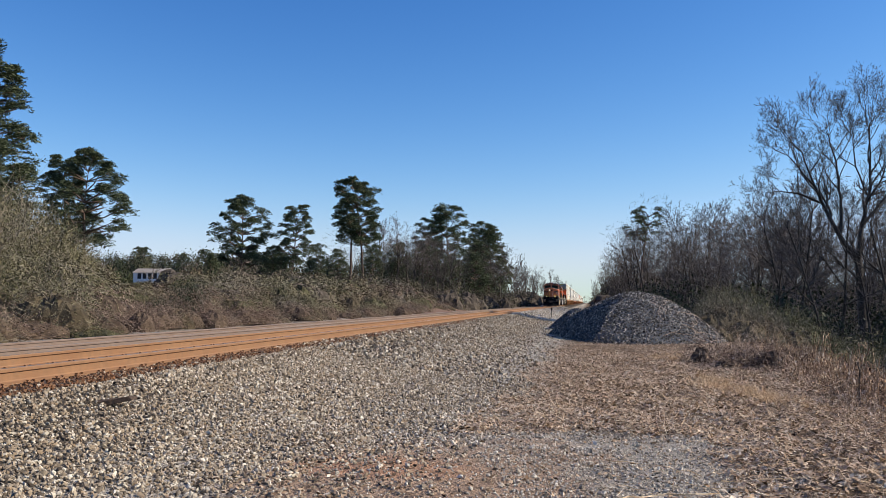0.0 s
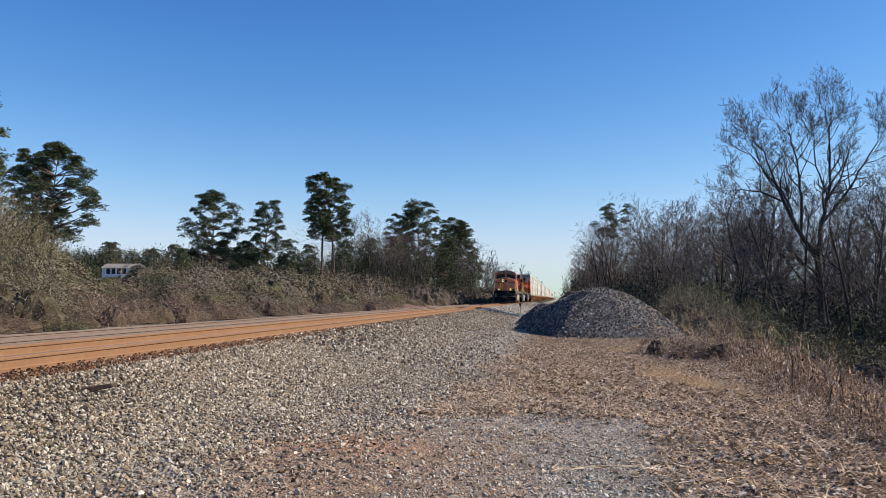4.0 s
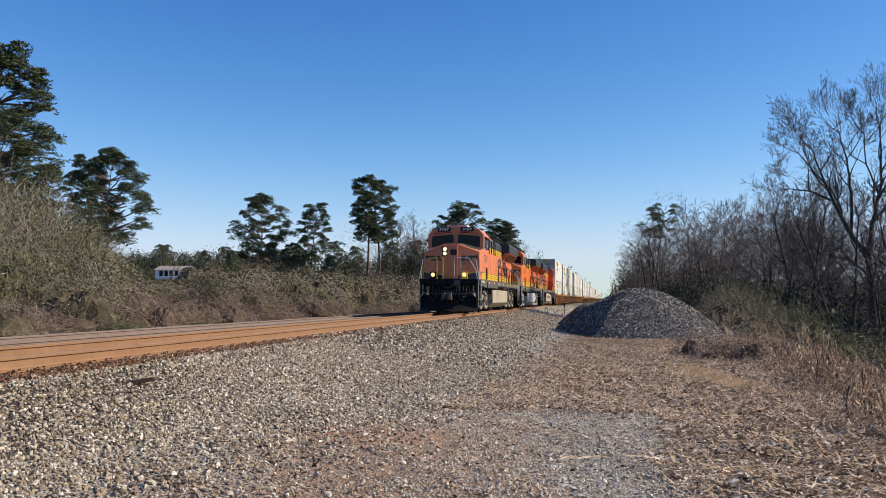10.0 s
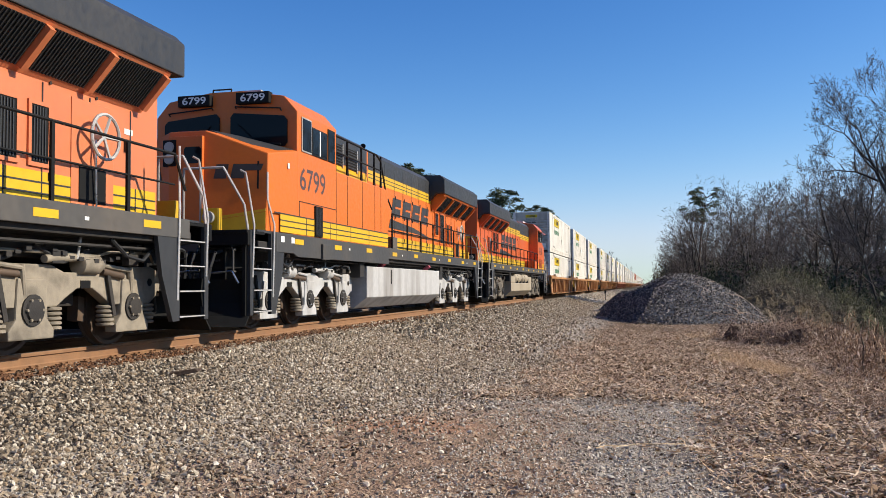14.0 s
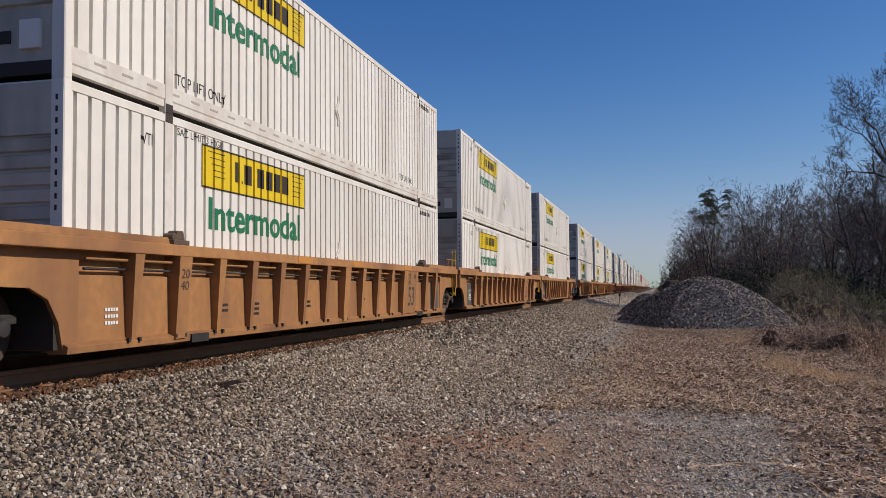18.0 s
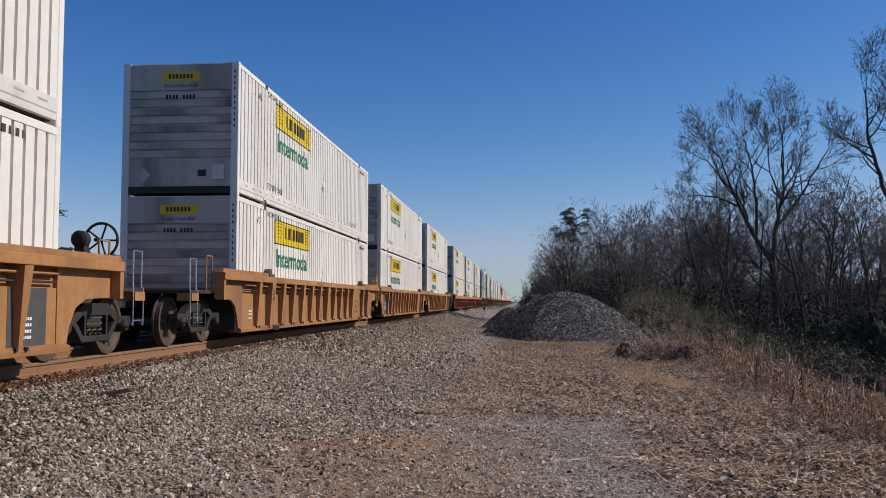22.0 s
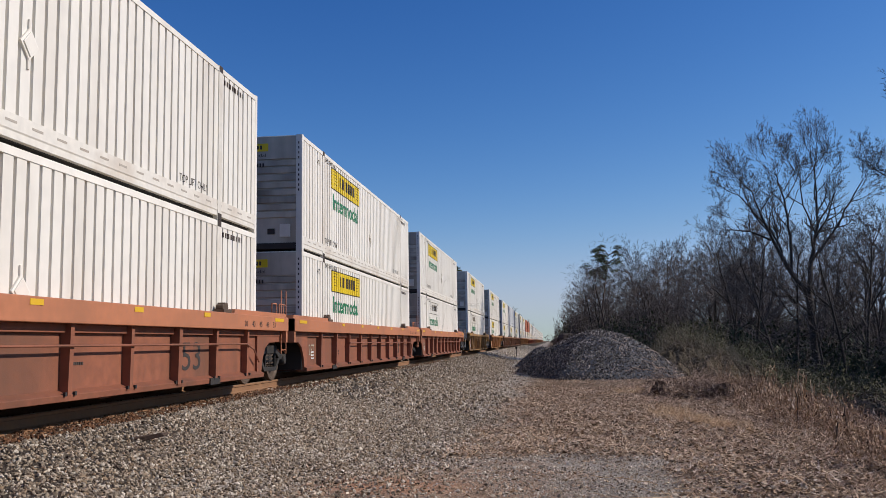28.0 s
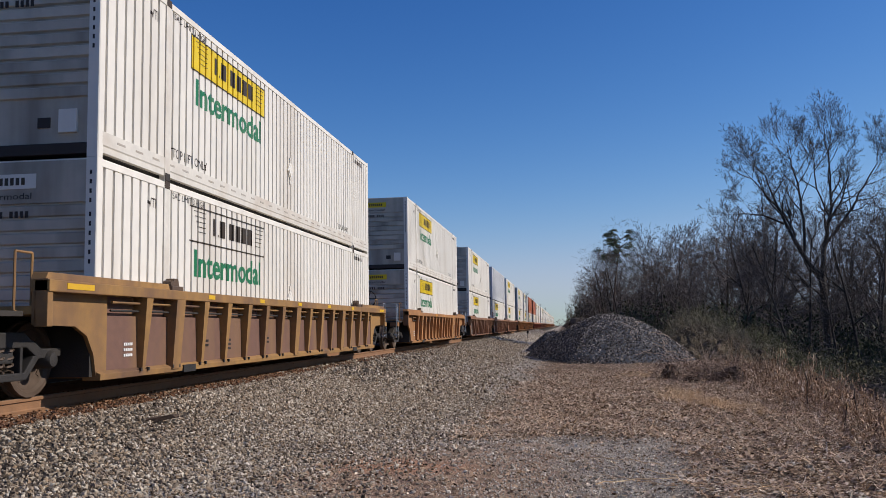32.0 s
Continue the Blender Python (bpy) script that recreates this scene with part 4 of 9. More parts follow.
        for tx, z in () if far else (("20", 0.98), ("40", 0.83)):
            me = lettering(tx, 0.12, "stencil", 0.19)
            me.transform(Matrix.Translation((1.474 + 0.075 * (z - 0.22) / 1.04, 1.968, z)) @ Matrix.Rotation(math.pi / 2, 4, "Z") @ Matrix.Rotation(math.atan(0.075 / 1.04), 4, "X"))
            part("side_lettering", me, "", ob, "dark length marks on a wide stake")
    if style == "brown" and not far:
        part("number_plate_patch", Mesh().box(px - 0.002, px + 0.004, 0.30, 0.92, 0.30, 0.995), "sill_grey", ob, "dark grey panel with white bars")
        part("side_lettering", lay(lettering("25T", 0.24, "box_orange", 0.46), 0.38, 0.55), "", ob, "load marks on a dark panel")
    if style == "red" and not far:
        part("side_lettering", lay(lettering("25T", 0.26, "sand_paint", 0.50), 0.42, 0.55), "", ob, "pale load marks")
        for k, tx in enumerate(("20", "40", "45", "48", "53")):
            part("side_lettering", lay(lettering(tx, 0.11, "stencil", 0.17), BOX_L - 1.35 + 0.42 * k, 1.17, 1.554), "", ob, "dark length marks")
    toes = Mesh()
    for y in stake_ys:
        toes.box(1.44, 1.475, y - 0.13, y - 0.09, 0.235, 0.285).box(1.44, 1.475, y + 0.09, y + 0.13, 0.235, 0.285)
    part("toe_bolt_row", toes, "grime", ob, "dark bolts at the foot of the stakes") if not far else None
    # ends
    for e, kind, yc in ((-1, front, -1.62), (1, rear, BOX_L + 1.62)):
        ye = Y0 if e < 0 else Y1
        a, b = sorted((ye, ye - e * 1.25))
        part("end_deck", Mesh().box(-1.34, 1.34, a, b, 1.00, 1.10), body, ob, "end platform", 0.01)
        part("end_bulkhead", Mesh().box(-1.34, 1.34, (ARCH0 if e < 0 else ARCH1) - 0.04, (ARCH0 if e < 0 else ARCH1) + 0.04, 0.22, 1.10), "grime", ob)
        part("centre_beam", Mesh().box(-0.30, 0.30, *sorted((ye - e * 0.6, ye + e * (0.2 if kind != "coupler" else 1.25))), 0.72, 1.02), "grime", ob, "", 0.02)
        for s in () if far else (-1, 1):
            gm = Mesh().pipe([(s * 1.22, ye + e * 0.05, 1.00), (s * 1.22, ye + e * 0.16, 1.05), (s * 1.22, ye + e * 0.16, 1.72), (s * 1.22, ye - e * 0.16, 1.72), (s * 1.22, ye - e * 0.16, 1.10)], 0.016)
            part("grab_iron", gm, "steel" if style == "brown" else chord, ob, "bent grab iron")
        if kind == "coupler":
            cy = ye + e * 0.12
            car_bogie(ob, ye + e * 0.10, "grime", far)
            part("coupler", Mesh().box(-0.12, 0.12, *sorted((ye + e * 1.1, ye + e * 1.95)), 0.70, 0.95).box(-0.2, 0.2, *sorted((ye + e * 1.9, ye + e * 2.17)), 0.66, 1.0), "grime", ob, "knuckle coupler", 0.03)
            part("end_platform", Mesh().box(-1.30, 1.30, *sorted((ye + e * 0.1, ye + e * 1.20)), 0.98, 1.04), "grime", ob, "open end platform")
            for s in () if far else (-1, 1):
                ladder(ob, s * 1.30, ye + e * 1.0, 0.45, 1.05, "steel")
                part("step_plate", Mesh().box(*sorted((s * 1.05, s * 1.33)), *sorted((ye + e * 0.82, ye + e * 1.18)), 0.84, 0.98), chord, ob)
                part("grab_iron", Mesh().pipe([(s * 1.28, ye + e * 0.85, 1.0), (s * 1.28, ye + e * 0.85, 1.62), (s * 1.28, ye + e * 1.15, 1.62), (s * 1.28, ye + e * 1.15, 1.0)], 0.016), "steel", ob, "bent grab iron")
            if e > 0 and not far:
                part("brake_stand", Mesh().box(0.52, 0.68, ye + 0.45, ye + 0.60, 1.02, 1.75).lathe((0.60, ye + 0.40, 1.78), "y", [(0.0, 0.08), (0.03, 0.13), (0.16, 0.13), (0.20, 0.08)], 20), "grime", ob, "brake stand with a round gear case")
                bw = Mesh().pipe([(0.6 + 0.27 * math.cos(k * 0.31416), ye + 0.78, 1.78 + 0.27 * math.sin(k * 0.31416)) for k in range(21)], 0.022, 6)
                for k in range(5):
                    c, d = math.cos(k * 1.2566), math.sin(k * 1.2566)
                    bw.rod((0.6, ye + 0.78, 1.78), (0.6 + 0.25 * c, ye + 0.78, 1.78 + 0.25 * d), 0.016, n=5)
                bw.rod((0.6, ye + 0.60, 1.78), (0.6, ye + 0.8, 1.78), 0.03)
                bw.v = [(x + 0.18, y, z) for x, y, z in bw.v]
                part("brake_wheel", bw, "grime", ob, "round hand-brake wheel")
        elif kind == "shared":
            car_bogie(ob, yc, "grime" if style != "tan" else "wheel", far)
            part("pivot_block", Mesh().box(-0.42, 0.42, yc - 0.38, yc + 0.38, 0.78, 1.04), "grime", ob, "articulation casting", 0.03)
            for s in () if far else (-1, 1):
                ladder(ob, s * 1.42, yc - 0.15, 0.62, 2.0, "yellow" if style == "tan" else chord, 0.34)
    return ob


# ---- the train: locomotives ----
LOCO_L = 22.3
LOCO_R = 0.53
LOCO_WHEEL = wheelset_mesh(LOCO_R, "wheelset")
COIL = Mesh()
for k in range(5):
    COIL.lathe((0, 0, 0.058 * k), "z", [(0, 0.10), (0.012, 0.118), (0.036, 0.118), (0.046, 0.10)], 16)
COIL = COIL.mesh("coil_spring", M["bogie_dust"], smooth=True)


def loco_bogie(parent, y, paint, outer):
    """A three-axle bogie; outer: which way its outer end points."""
    bg = part("bogie", Mesh().box(-0.85, 0.85, -1.2, -0.8, 0.55, 0.95).box(-0.85, 0.85, 0.8, 1.2, 0.55, 0.95).box(-0.4, 0.4, -2.4, 2.4, 0.6, 0.9), "grime", parent, "three-axle locomotive bogie", 0.03, at=pose(0, y, 0))
    for s in (-1, 1):
        xa, xb = sorted((s * 1.00, s * 1.16))
        top = [(-2.72, 1.00), (-2.5, 1.08), (-1.6, 1.06), (-1.3, 0.98), (-0.6, 0.98), (-0.35, 1.07), (0.35, 1.07), (0.6, 0.98), (1.3, 0.98), (1.6, 1.06), (2.5, 1.08), (2.72, 1.00)]
        low = []
        for e in (2.0, 0.0, -2.0):      # the lower edge dips round each axle box and rises into an arch between them
            low += [(e + 0.62, 0.66), (e + 0.46, 0.56), (e - 0.46, 0.56), (e - 0.62, 0.66)] + ([(e - 0.85, 0.78), (e - 1.15, 0.78)] if e > -2 else [])
        fr = Mesh().prism(top + [(2.72, 0.66)] + low + [(-2.72, 0.66)], "x", xa, xb)
        part("side_frame", fr, paint, bg, "dusty cast side frame", 0.02)
        for e in (-2.0, 0.0, 2.0):
            ped = Mesh().prism([(e - 0.24, 0.90), (e + 0.24, 0.90), (e + 0.27, 0.42), (e + 0.38, 0.30), (e + 0.38, 0.19), (e - 0.38, 0.19), (e - 0.38, 0.30), (e - 0.27, 0.42)], "x", *sorted((s * 1.02, s * 1.19)))
            part("axle_box", ped, paint, bg, "axle box casting", 0.02)
            part("axle_cover", Mesh().lathe((s * 1.20, e, LOCO_R), "x", [(-s * 0.01, 0.185), (s * 0.012, 0.185), (s * 0.014, 0.14), (s * 0.04, 0.125), (s * 0.05, 0.04)], 20), "grime", bg, "round bolted axle cover", smooth=True)
            bolts = Mesh()
            for k in range(6):
                bolts.rod((s * 1.215, e + 0.13 * math.cos(k * 1.047), LOCO_R + 0.13 * math.sin(k * 1.047)), (s * 1.245, e + 0.13 * math.cos(k * 1.047), LOCO_R + 0.13 * math.sin(k * 1.047)), 0.018, n=6)
            part("bolt_ring", bolts, paint, bg)
            for d in (-0.47, 0.47):
                part("coil_spring", COIL, "", bg, at=pose(s * 1.08, e + d, 0.28))
        for e in (-1.35, 0.75):
            part("brake_cylinder", Mesh().lathe((s * 1.16, e + 0.3, 1.08), "y", [(-0.22, 0.08), (-0.2, 0.125), (0.16, 0.125), (0.2, 0.10), (0.32, 0.05)], 16), paint, bg, "brake cylinder", smooth=True)
            part("brake_rod", Mesh().rod((s * 1.20, e + 0.5, 1.08), (s * 1.20, e + 1.15, 1.02), 0.03).rod((s * 1.20, e + 1.15, 1.06), (s * 1.16, e + 1.25, 0.6), 0.035), paint, bg)
        part("air_pipe", Mesh().pipe([(s * 1.19, -2.5, 1.16), (s * 1.19, -2.2, 1.24), (s * 1.19, 1.2, 1.20), (s * 1.19, 1.5, 1.26), (s * 1.19, 2.4, 1.26), (s * 1.19, 2.5, 1.12)], 0.02), paint, bg, "bent air pipe")
        for e in (-2.0, 0.0, 2.0):      # brake rigging, brackets and grimy pockets round each axle
            part("brake_lever", Mesh().prism([(e - 0.62, 1.00), (e - 0.55, 1.00), (e - 0.40, 0.42), (e - 0.47, 0.40)], "x", *sorted((s * 1.17, s * 1.21))), "grime", bg, "grimy brake lever", 0.006)
            part("brake_shoe", Mesh().prism([(e - 0.74, 0.36), (e - 0.60, 0.34), (e - 0.60, 0.66), (e - 0.72, 0.68)], "x", *sorted((s * 0.70, s * 0.86))), "wheel", bg, "rusty brake shoe")
        for e in (-2.35, -1.0, 0.35, 1.9):
            part("junction_box", Mesh().box(*sorted((s * 1.14, s * 1.26)), e - 0.10, e + 0.12, 1.08, 1.24), "grime", bg, "grimy box on the frame", 0.01)
        part("cable", Mesh().pipe([(s * 1.20, -1.9, 1.30), (s * 1.22, -1.5, 1.08), (s * 1.22, -1.0, 1.02), (s * 1.20, -0.5, 1.12), (s * 1.21, 0.0, 1.28), (s * 1.22, 0.5, 1.10), (s * 1.20, 1.0, 1.26)], 0.024), "rubber", bg, "sagging black cable")
        if s > 0:
            chain = Mesh()
            for k in range(26):
                f = k / 25
                yy, zz = -1.9 + 3.9 * f, 1.34 - 0.22 * abs(math.sin(2 * math.pi * f)) ** 0.8
                chain.box(1.25, 1.27 + 0.015 * (k % 2), yy - 0.045, yy + 0.045, zz - 0.02, zz + 0.02 + 0.012 * (k % 2))
            part("safety_chain", chain, "grime", bg, "sagging dark chain")
            part("hanger", Mesh().pipe([(1.26, -1.45, 1.12), (1.24, -1.25, 1.46), (1.26, -1.05, 1.12)], 0.018).pipe([(1.26, 0.7, 1.14), (1.24, 0.8, 1.46)], 0.018), "silver_paint", bg, "pale bent hanger rod")
        part("frame_pocket", Mesh().box(*sorted((s * 1.155, s * 1.166)), -1.12, -0.88, 0.78, 0.88).box(*sorted((s * 1.155, s * 1.166)), 0.9, 1.1, 0.78, 0.88).lathe((s * 1.155, 2.45, 0.86), "x", [(0, 0.055), (s * 0.011, 0.055)], 12), "black", bg, "dark pocket in the casting")
        part("equaliser", Mesh().rod((s * 1.18, -0.9, 0.99), (s * 1.18, -0.25, 0.95), 0.045, n=10).rod((s * 1.18, 1.3, 1.0), (s * 1.18, 1.75, 0.94), 0.05, n=10), "wheel", bg, "rusty link between the axles", smooth=True)
        part("sand_pipe", Mesh().pipe([(s * 1.1, outer * 2.6, 0.9), (s * 1.08, outer * 2.75, 0.45), (s * 0.86, outer * 2.62, 0.16)], 0.022), "grime", bg)
        part("damper", Mesh().rod((s * 1.22, 0.15, 1.13), (s * 1.22, 0.85, 1.17), 0.05, n=10).rod((s * 1.22, 0.85, 1.17), (s * 1.22, 1.1, 1.18), 0.028, n=8), paint, bg, "damper", smooth=True)
    for e in (-2.0, 0.0, 2.0):
        w = part("wheelset", LOCO_WHEEL, "", bg, "dark steel wheelset", at=pose(0, e, LOCO_R))
        WHEELS.append((w, LOCO_R))


def stripes(parent, x, y0, y1, z0, z1, side, mat="yellow", lines=True):
    """A yellow band with thin dark lines, a few millimetres proud of the side."""
    a, b = sorted((side * x, side * (x + 0.004)))
    part("yellow_band", Mesh().box(a, b, y0, y1, z0, z1), mat, parent, "yellow painted band")
    if lines:
        ln = Mesh()
        for k in (1, 2):
            z = z0 + (z1 - z0) * k / 3
            ln.box(*sorted((side * (x + 0.003), side * (x + 0.0075))), y0, y1, z - 0.011, z + 0.011)
        q = y0 + 1.25
        while q < y1 - 0.4:
            ln.box(*sorted((side * (x + 0.003), side * (x + 0.0075))), q - 0.012, q + 0.012, z0, z1)
            q += 1.31
        part("pinstriping", ln, "charcoal", parent)


def skewed(y0, y1, z0, z1, lean):
    return [(y0, z0), (y1, z0), (y1 + lean, z1), (y0 + lean, z1)]


def side_mark(parent, x, side, y0, y1, z0, z1, rev):
    """The big trade mark on the hood: plain slanting blocks over a tapering swoosh."""
    n, lean = 4, -0.18 if rev else 0.18
    w = (y1 - y0) / n
    a, b = sorted((side * x, side * (x + 0.005)))
    for k in range(n):
        mk = Mesh()
        c = y0 + k * w
        mid = (z0 + z1) / 2
        mk.prism(skewed(c, c + 0.80 * w, z0, mid - 0.03, lean * 0.44), "x", a, b)
        mk.prism(skewed(c + lean * 0.56, c + 0.80 * w + lean * 0.56, mid + 0.03, z1, lean * 0.44), "x", a, b)
        mk.prism(skewed(c + lean * 0.44, c + 0.30 * w + lean * 0.44, mid - 0.035, mid + 0.035, lean * 0.12), "x", a, b)
        part("trade_mark", mk, "charcoal", parent, "dark slanting trade mark block")
    tail = [(-0.25, -0.36), (2.4, -0.36), (y1 - y0 + 0.2, -0.42), (2.4, -0.20), (-0.10, -0.10)]
    mk = Mesh().prism([((y1 - d) if rev else (y0 + d), z0 + h) for d, h in tail], "x", a, b)
    part("swoosh", mk, "charcoal", parent, "dark tapering swoosh")


def locomotive(number, orange, under, lit, tanks):
    """A six-axle hood locomotive; front coupler at y = 0, rail head at z = 0."""
    ob = thing("locomotive", {"a": "faded orange, yellow and charcoal diesel locomotive with burning headlights",
                              "b": "bright orange, yellow and charcoal diesel locomotive with silver bogies",
                              "c": "red-orange, yellow and charcoal diesel locomotive running cab last"}[orange], "locomotive", "locomotives")
    paint = "orange_" + orange
    half = 1.54
    # underframe
    part("underframe", Mesh().box(-1.0, 1.0, 0.9, 21.4, 1.15, 1.45).box(-1.45, 1.45, 1.2, 21.2, 1.42, 1.60), "grime", ob, "greasy underframe", 0.02)
    sill = Mesh().prism([(1.75, 1.78), (1.75, 1.42), (2.55, 1.42), (2.75, 1.36), (8.75, 1.36), (8.75, 1.78)], "x", half - 0.05, half)
    sill_mat = "sill_grey" if orange == "a" else "sill_dark"
    part("side_skirt", sill, sill_mat, ob, "dusty grey side skirt", 0.008)
    for s in (-1, 1):
        lo = 8.75 if s > 0 else 1.75
        part("side_sill", Mesh().box(*sorted((s * (half - 0.06), s * half)), lo, 21.0, 1.50, 1.78), sill_mat, ob, "dusty grey side sill", 0.008)
        for k in range(9):
            y = 2.6 + 2.15 * k
            part("reflector", Mesh().box(*sorted((s * half, s * (half + 0.005))), y, y + 0.42, 1.60 - 0.02 * (k % 2), 1.70 - 0.02 * (k % 2)), "yellow", ob, "yellow reflector plate")
            part("label_plate", Mesh().box(*sorted((s * half, s * (half + 0.005))), y + 0.9, y + 0.98, 1.60, 1.645), "stencil_white", ob) if k % 2 else None
    part("deck", Mesh().box(-1.52, 1.52, 1.0, 21.3, 1.74, 1.785), "charcoal", ob, "walkway deck")
    # hood
    hw = 0.96
    part("hood", Mesh().prism([(-hw, 1.78), (hw, 1.78), (hw, 4.28), (hw - 0.16, 4.44), (-hw + 0.16, 4.44), (-hw, 4.28)], "y", 8.6, 21.05), paint, ob, "long hood", 0.015)
    part("hood_roof", Mesh().prism([(-hw - 0.006, 3.86), (-hw - 0.006, 4.285), (-hw + 0.155, 4.452), (hw - 0.155, 4.452), (hw + 0.006, 4.285), (hw + 0.006, 3.86), (hw - 0.05, 3.86), (hw - 0.05, 4.2), (-hw + 0.05, 4.2), (-hw + 0.05, 3.86)], "y", 8.58, 15.2), "charcoal", ob, "charcoal upper hood")
    for s in (-1, 1):
        stripes(ob, hw + 0.002, 8.6, 15.6, 3.56, 3.86, s)
        stripes(ob, hw + 0.002, 8.75, 21.0, 1.80, 2.20, s)
        seams = Mesh()
        for k in range(13):
            y = 9.3 + 0.92 * k
            seams.box(*sorted((s * hw, s * (hw + 0.012))), y, y + 0.016, 1.82, 4.2 if y < 15 else 3.3)
        part("seam_set", seams, "charcoal", ob)
        hinges = Mesh()
        for k in range(12):
            y = 9.42 + 0.92 * k
            for z in (2.1, 2.75, 3.3):
                hinges.box(*sorted((s * hw, s * (hw + 0.022))), y, y + 0.035, z, z + 0.10)
        part("hinge_set", hinges, "grime", ob)
        side_mark(ob, hw + 0.003, s, 10.85 if s > 0 else 10.3, 15.2 if s > 0 else 15.2, 2.80 if s > 0 else 2.70, 3.34, s < 0)
        for y, z0, z1, w in ((16.0, 2.55, 3.30, 0.45), (16.7, 2.3, 3.30, 0.6), (17.75, 2.3, 3.0, 0.3), (18.3, 2.3, 3.0, 0.3)):
            lv = Mesh().box(*sorted((s * hw, s * (hw + 0.02))), y, y + w, z0, z1)
            part("louvre_panel", lv, "black", ob, "dark louvred opening")
            sl = Mesh()
            q = y + 0.03
            while q < y + w - 0.03:
                sl.box(*sorted((s * hw, s * (hw + 0.032))), q, q + 0.018, z0 + 0.02, z1 - 0.02)
                q += 0.05
            part("louvre_frame", Mesh().box(*sorted((s * hw, s * (hw + 0.028))), y - 0.05, y, z0 - 0.05, z1 + 0.05).box(*sorted((s * hw, s * (hw + 0.028))), y + w, y + w + 0.05, z0 - 0.05, z1 + 0.05)
                 .box(*sorted((s * hw, s * (hw + 0.028))), y, y + w, z1, z1 + 0.05).box(*sorted((s * hw, s * (hw + 0.028))), y, y + w, z0 - 0.05, z0), paint, ob, "raised frame round the louvres")
            part("louvre_slatting", sl, "charcoal", ob)
    part("roof_fan", Mesh().lathe((0, 13.2, 4.44), "z", [(0, 0.52), (0.06, 0.52), (0.08, 0.46)], 24), "charcoal", ob, "round roof fan", smooth=True)
    part("exhaust_stack", Mesh().box(-0.3, 0.3, 11.6, 12.5, 4.44, 4.62), "black", ob, "exhaust stack", 0.02)
    part("lifting_eye", Mesh().lathe((0.75, 9.0, 4.52), "y", [(-0.02, 0.07), (0.02, 0.07)], 12), "black", ob)
    # radiator wings
    wing = Mesh().prism([(-1.50, 3.88), (-1.50, 4.36), (-1.35, 4.50), (1.35, 4.50), (1.50, 4.36), (1.50, 3.88), (1.18, 3.88), (0.90, 3.60), (-0.90, 3.60), (-1.18, 3.88)], "y", 15.25, 20.9)
    part("radiator", wing, "charcoal", ob, "wide radiator housing with overhanging wings", 0.015)
    for s in (-1, 1):
        part("radiator_underside", Mesh().prism([(s * 1.47, 3.875), (s * 0.965, 3.32), (s * 0.93, 3.32), (s * 0.93, 3.875)], "y", 15.5, 20.6), paint, ob, "slanting panel under the radiator")
        p0, p1 = Vector((s * 1.42, 0, 3.83)), Vector((s * 1.02, 0, 3.39))

        def on_slant(ya, yb, low, high):
            """A flat plate on the slanting panel, between two heights of it."""
            v = []
            for h in (low, high):
                for z in (p0, p1):
                    for y in (ya, yb):
                        v.append((z.x + s * h, y, z.z - h))
            return v, [(0, 1, 3, 2), (4, 6, 7, 5), (0, 4, 5, 1), (2, 3, 7, 6), (0, 2, 6, 4), (1, 5, 7, 3)]

        for k in range(4):
            y = 15.66 + 1.24 * k
            part("radiator_grille", Mesh().add(*on_slant(y, y + 1.06, -0.02, 0.012)), "black", ob, "dark intake grille")
            bars = Mesh()
            for b in range(18):
                bars.add(*on_slant(y + 0.03 + 0.058 * b, y + 0.045 + 0.058 * b, 0.010, 0.024))
            part("louvre_slatting", bars, "charcoal", ob)
        for k in range(5):
            y = 15.54 + 1.24 * k
            part("strut", Mesh().add(*on_slant(y - 0.05, y + 0.05, 0.0, 0.07)), paint, ob, "slanting strut under the wing")
        if s > 0:      # hand-brake wheel before its recess, and a framed vent below it
            part("brake_recess", Mesh().box(hw, hw + 0.014, 19.05, 19.95, 1.84, 3.24), paint, ob, "raised door panel", 0.006)
            part("vent_panel", Mesh().box(hw + 0.010, hw + 0.026, 19.20, 19.76, 1.90, 2.36), "black", ob, "dark vent at the foot of the door")
            bw = Mesh().pipe([(hw + 0.20, 19.5 + 0.30 * math.cos(k * 0.31416), 2.78 + 0.30 * math.sin(k * 0.31416)) for k in range(21)], 0.024, 6)
            for k in range(5):
                bw.rod((hw + 0.17, 19.5, 2.78), (hw + 0.20, 19.5 + 0.29 * math.cos(k * 1.2566), 2.78 + 0.29 * math.sin(k * 1.2566)), 0.022, n=5)
            bw.rod((hw, 19.5, 2.78), (hw + 0.18, 19.5, 2.78), 0.05, n=10)
            part("brake_wheel", bw, "silver_paint", ob, "pale spoked hand-brake wheel", smooth=True)
            part("brake_chain", Mesh().pipe([(hw + 0.05, 19.5, 3.05), (hw + 0.08, 19.46, 2.5), (hw + 0.05, 19.52, 1.82)], 0.016), "steel", ob)
            part("door_latch", Mesh().box(hw, hw + 0.03, 20.2, 20.26, 2.7, 2.86), "grime", ob)
            part("door_label", Mesh().box(hw + 0.002, hw + 0.008, 20.2, 20.4, 2.95, 3.03), "stencil_white", ob, "small white notice")
    # equipment cabinet behind the cab: flush on the left, set back on the right
    part("cabinet", Mesh().prism([(-hw, 1.78), (half - 0.02, 1.78), (half - 0.02, 3.28), (half - 0.16, 3.34), (hw + 0.02, 3.36), (hw + 0.02, 4.30), (hw - 0.14, 4.46), (-hw + 0.14, 4.46), (-hw, 4.30)], "y", 4.9, 8.72), paint, ob, "flush equipment cabinet", 0.012)
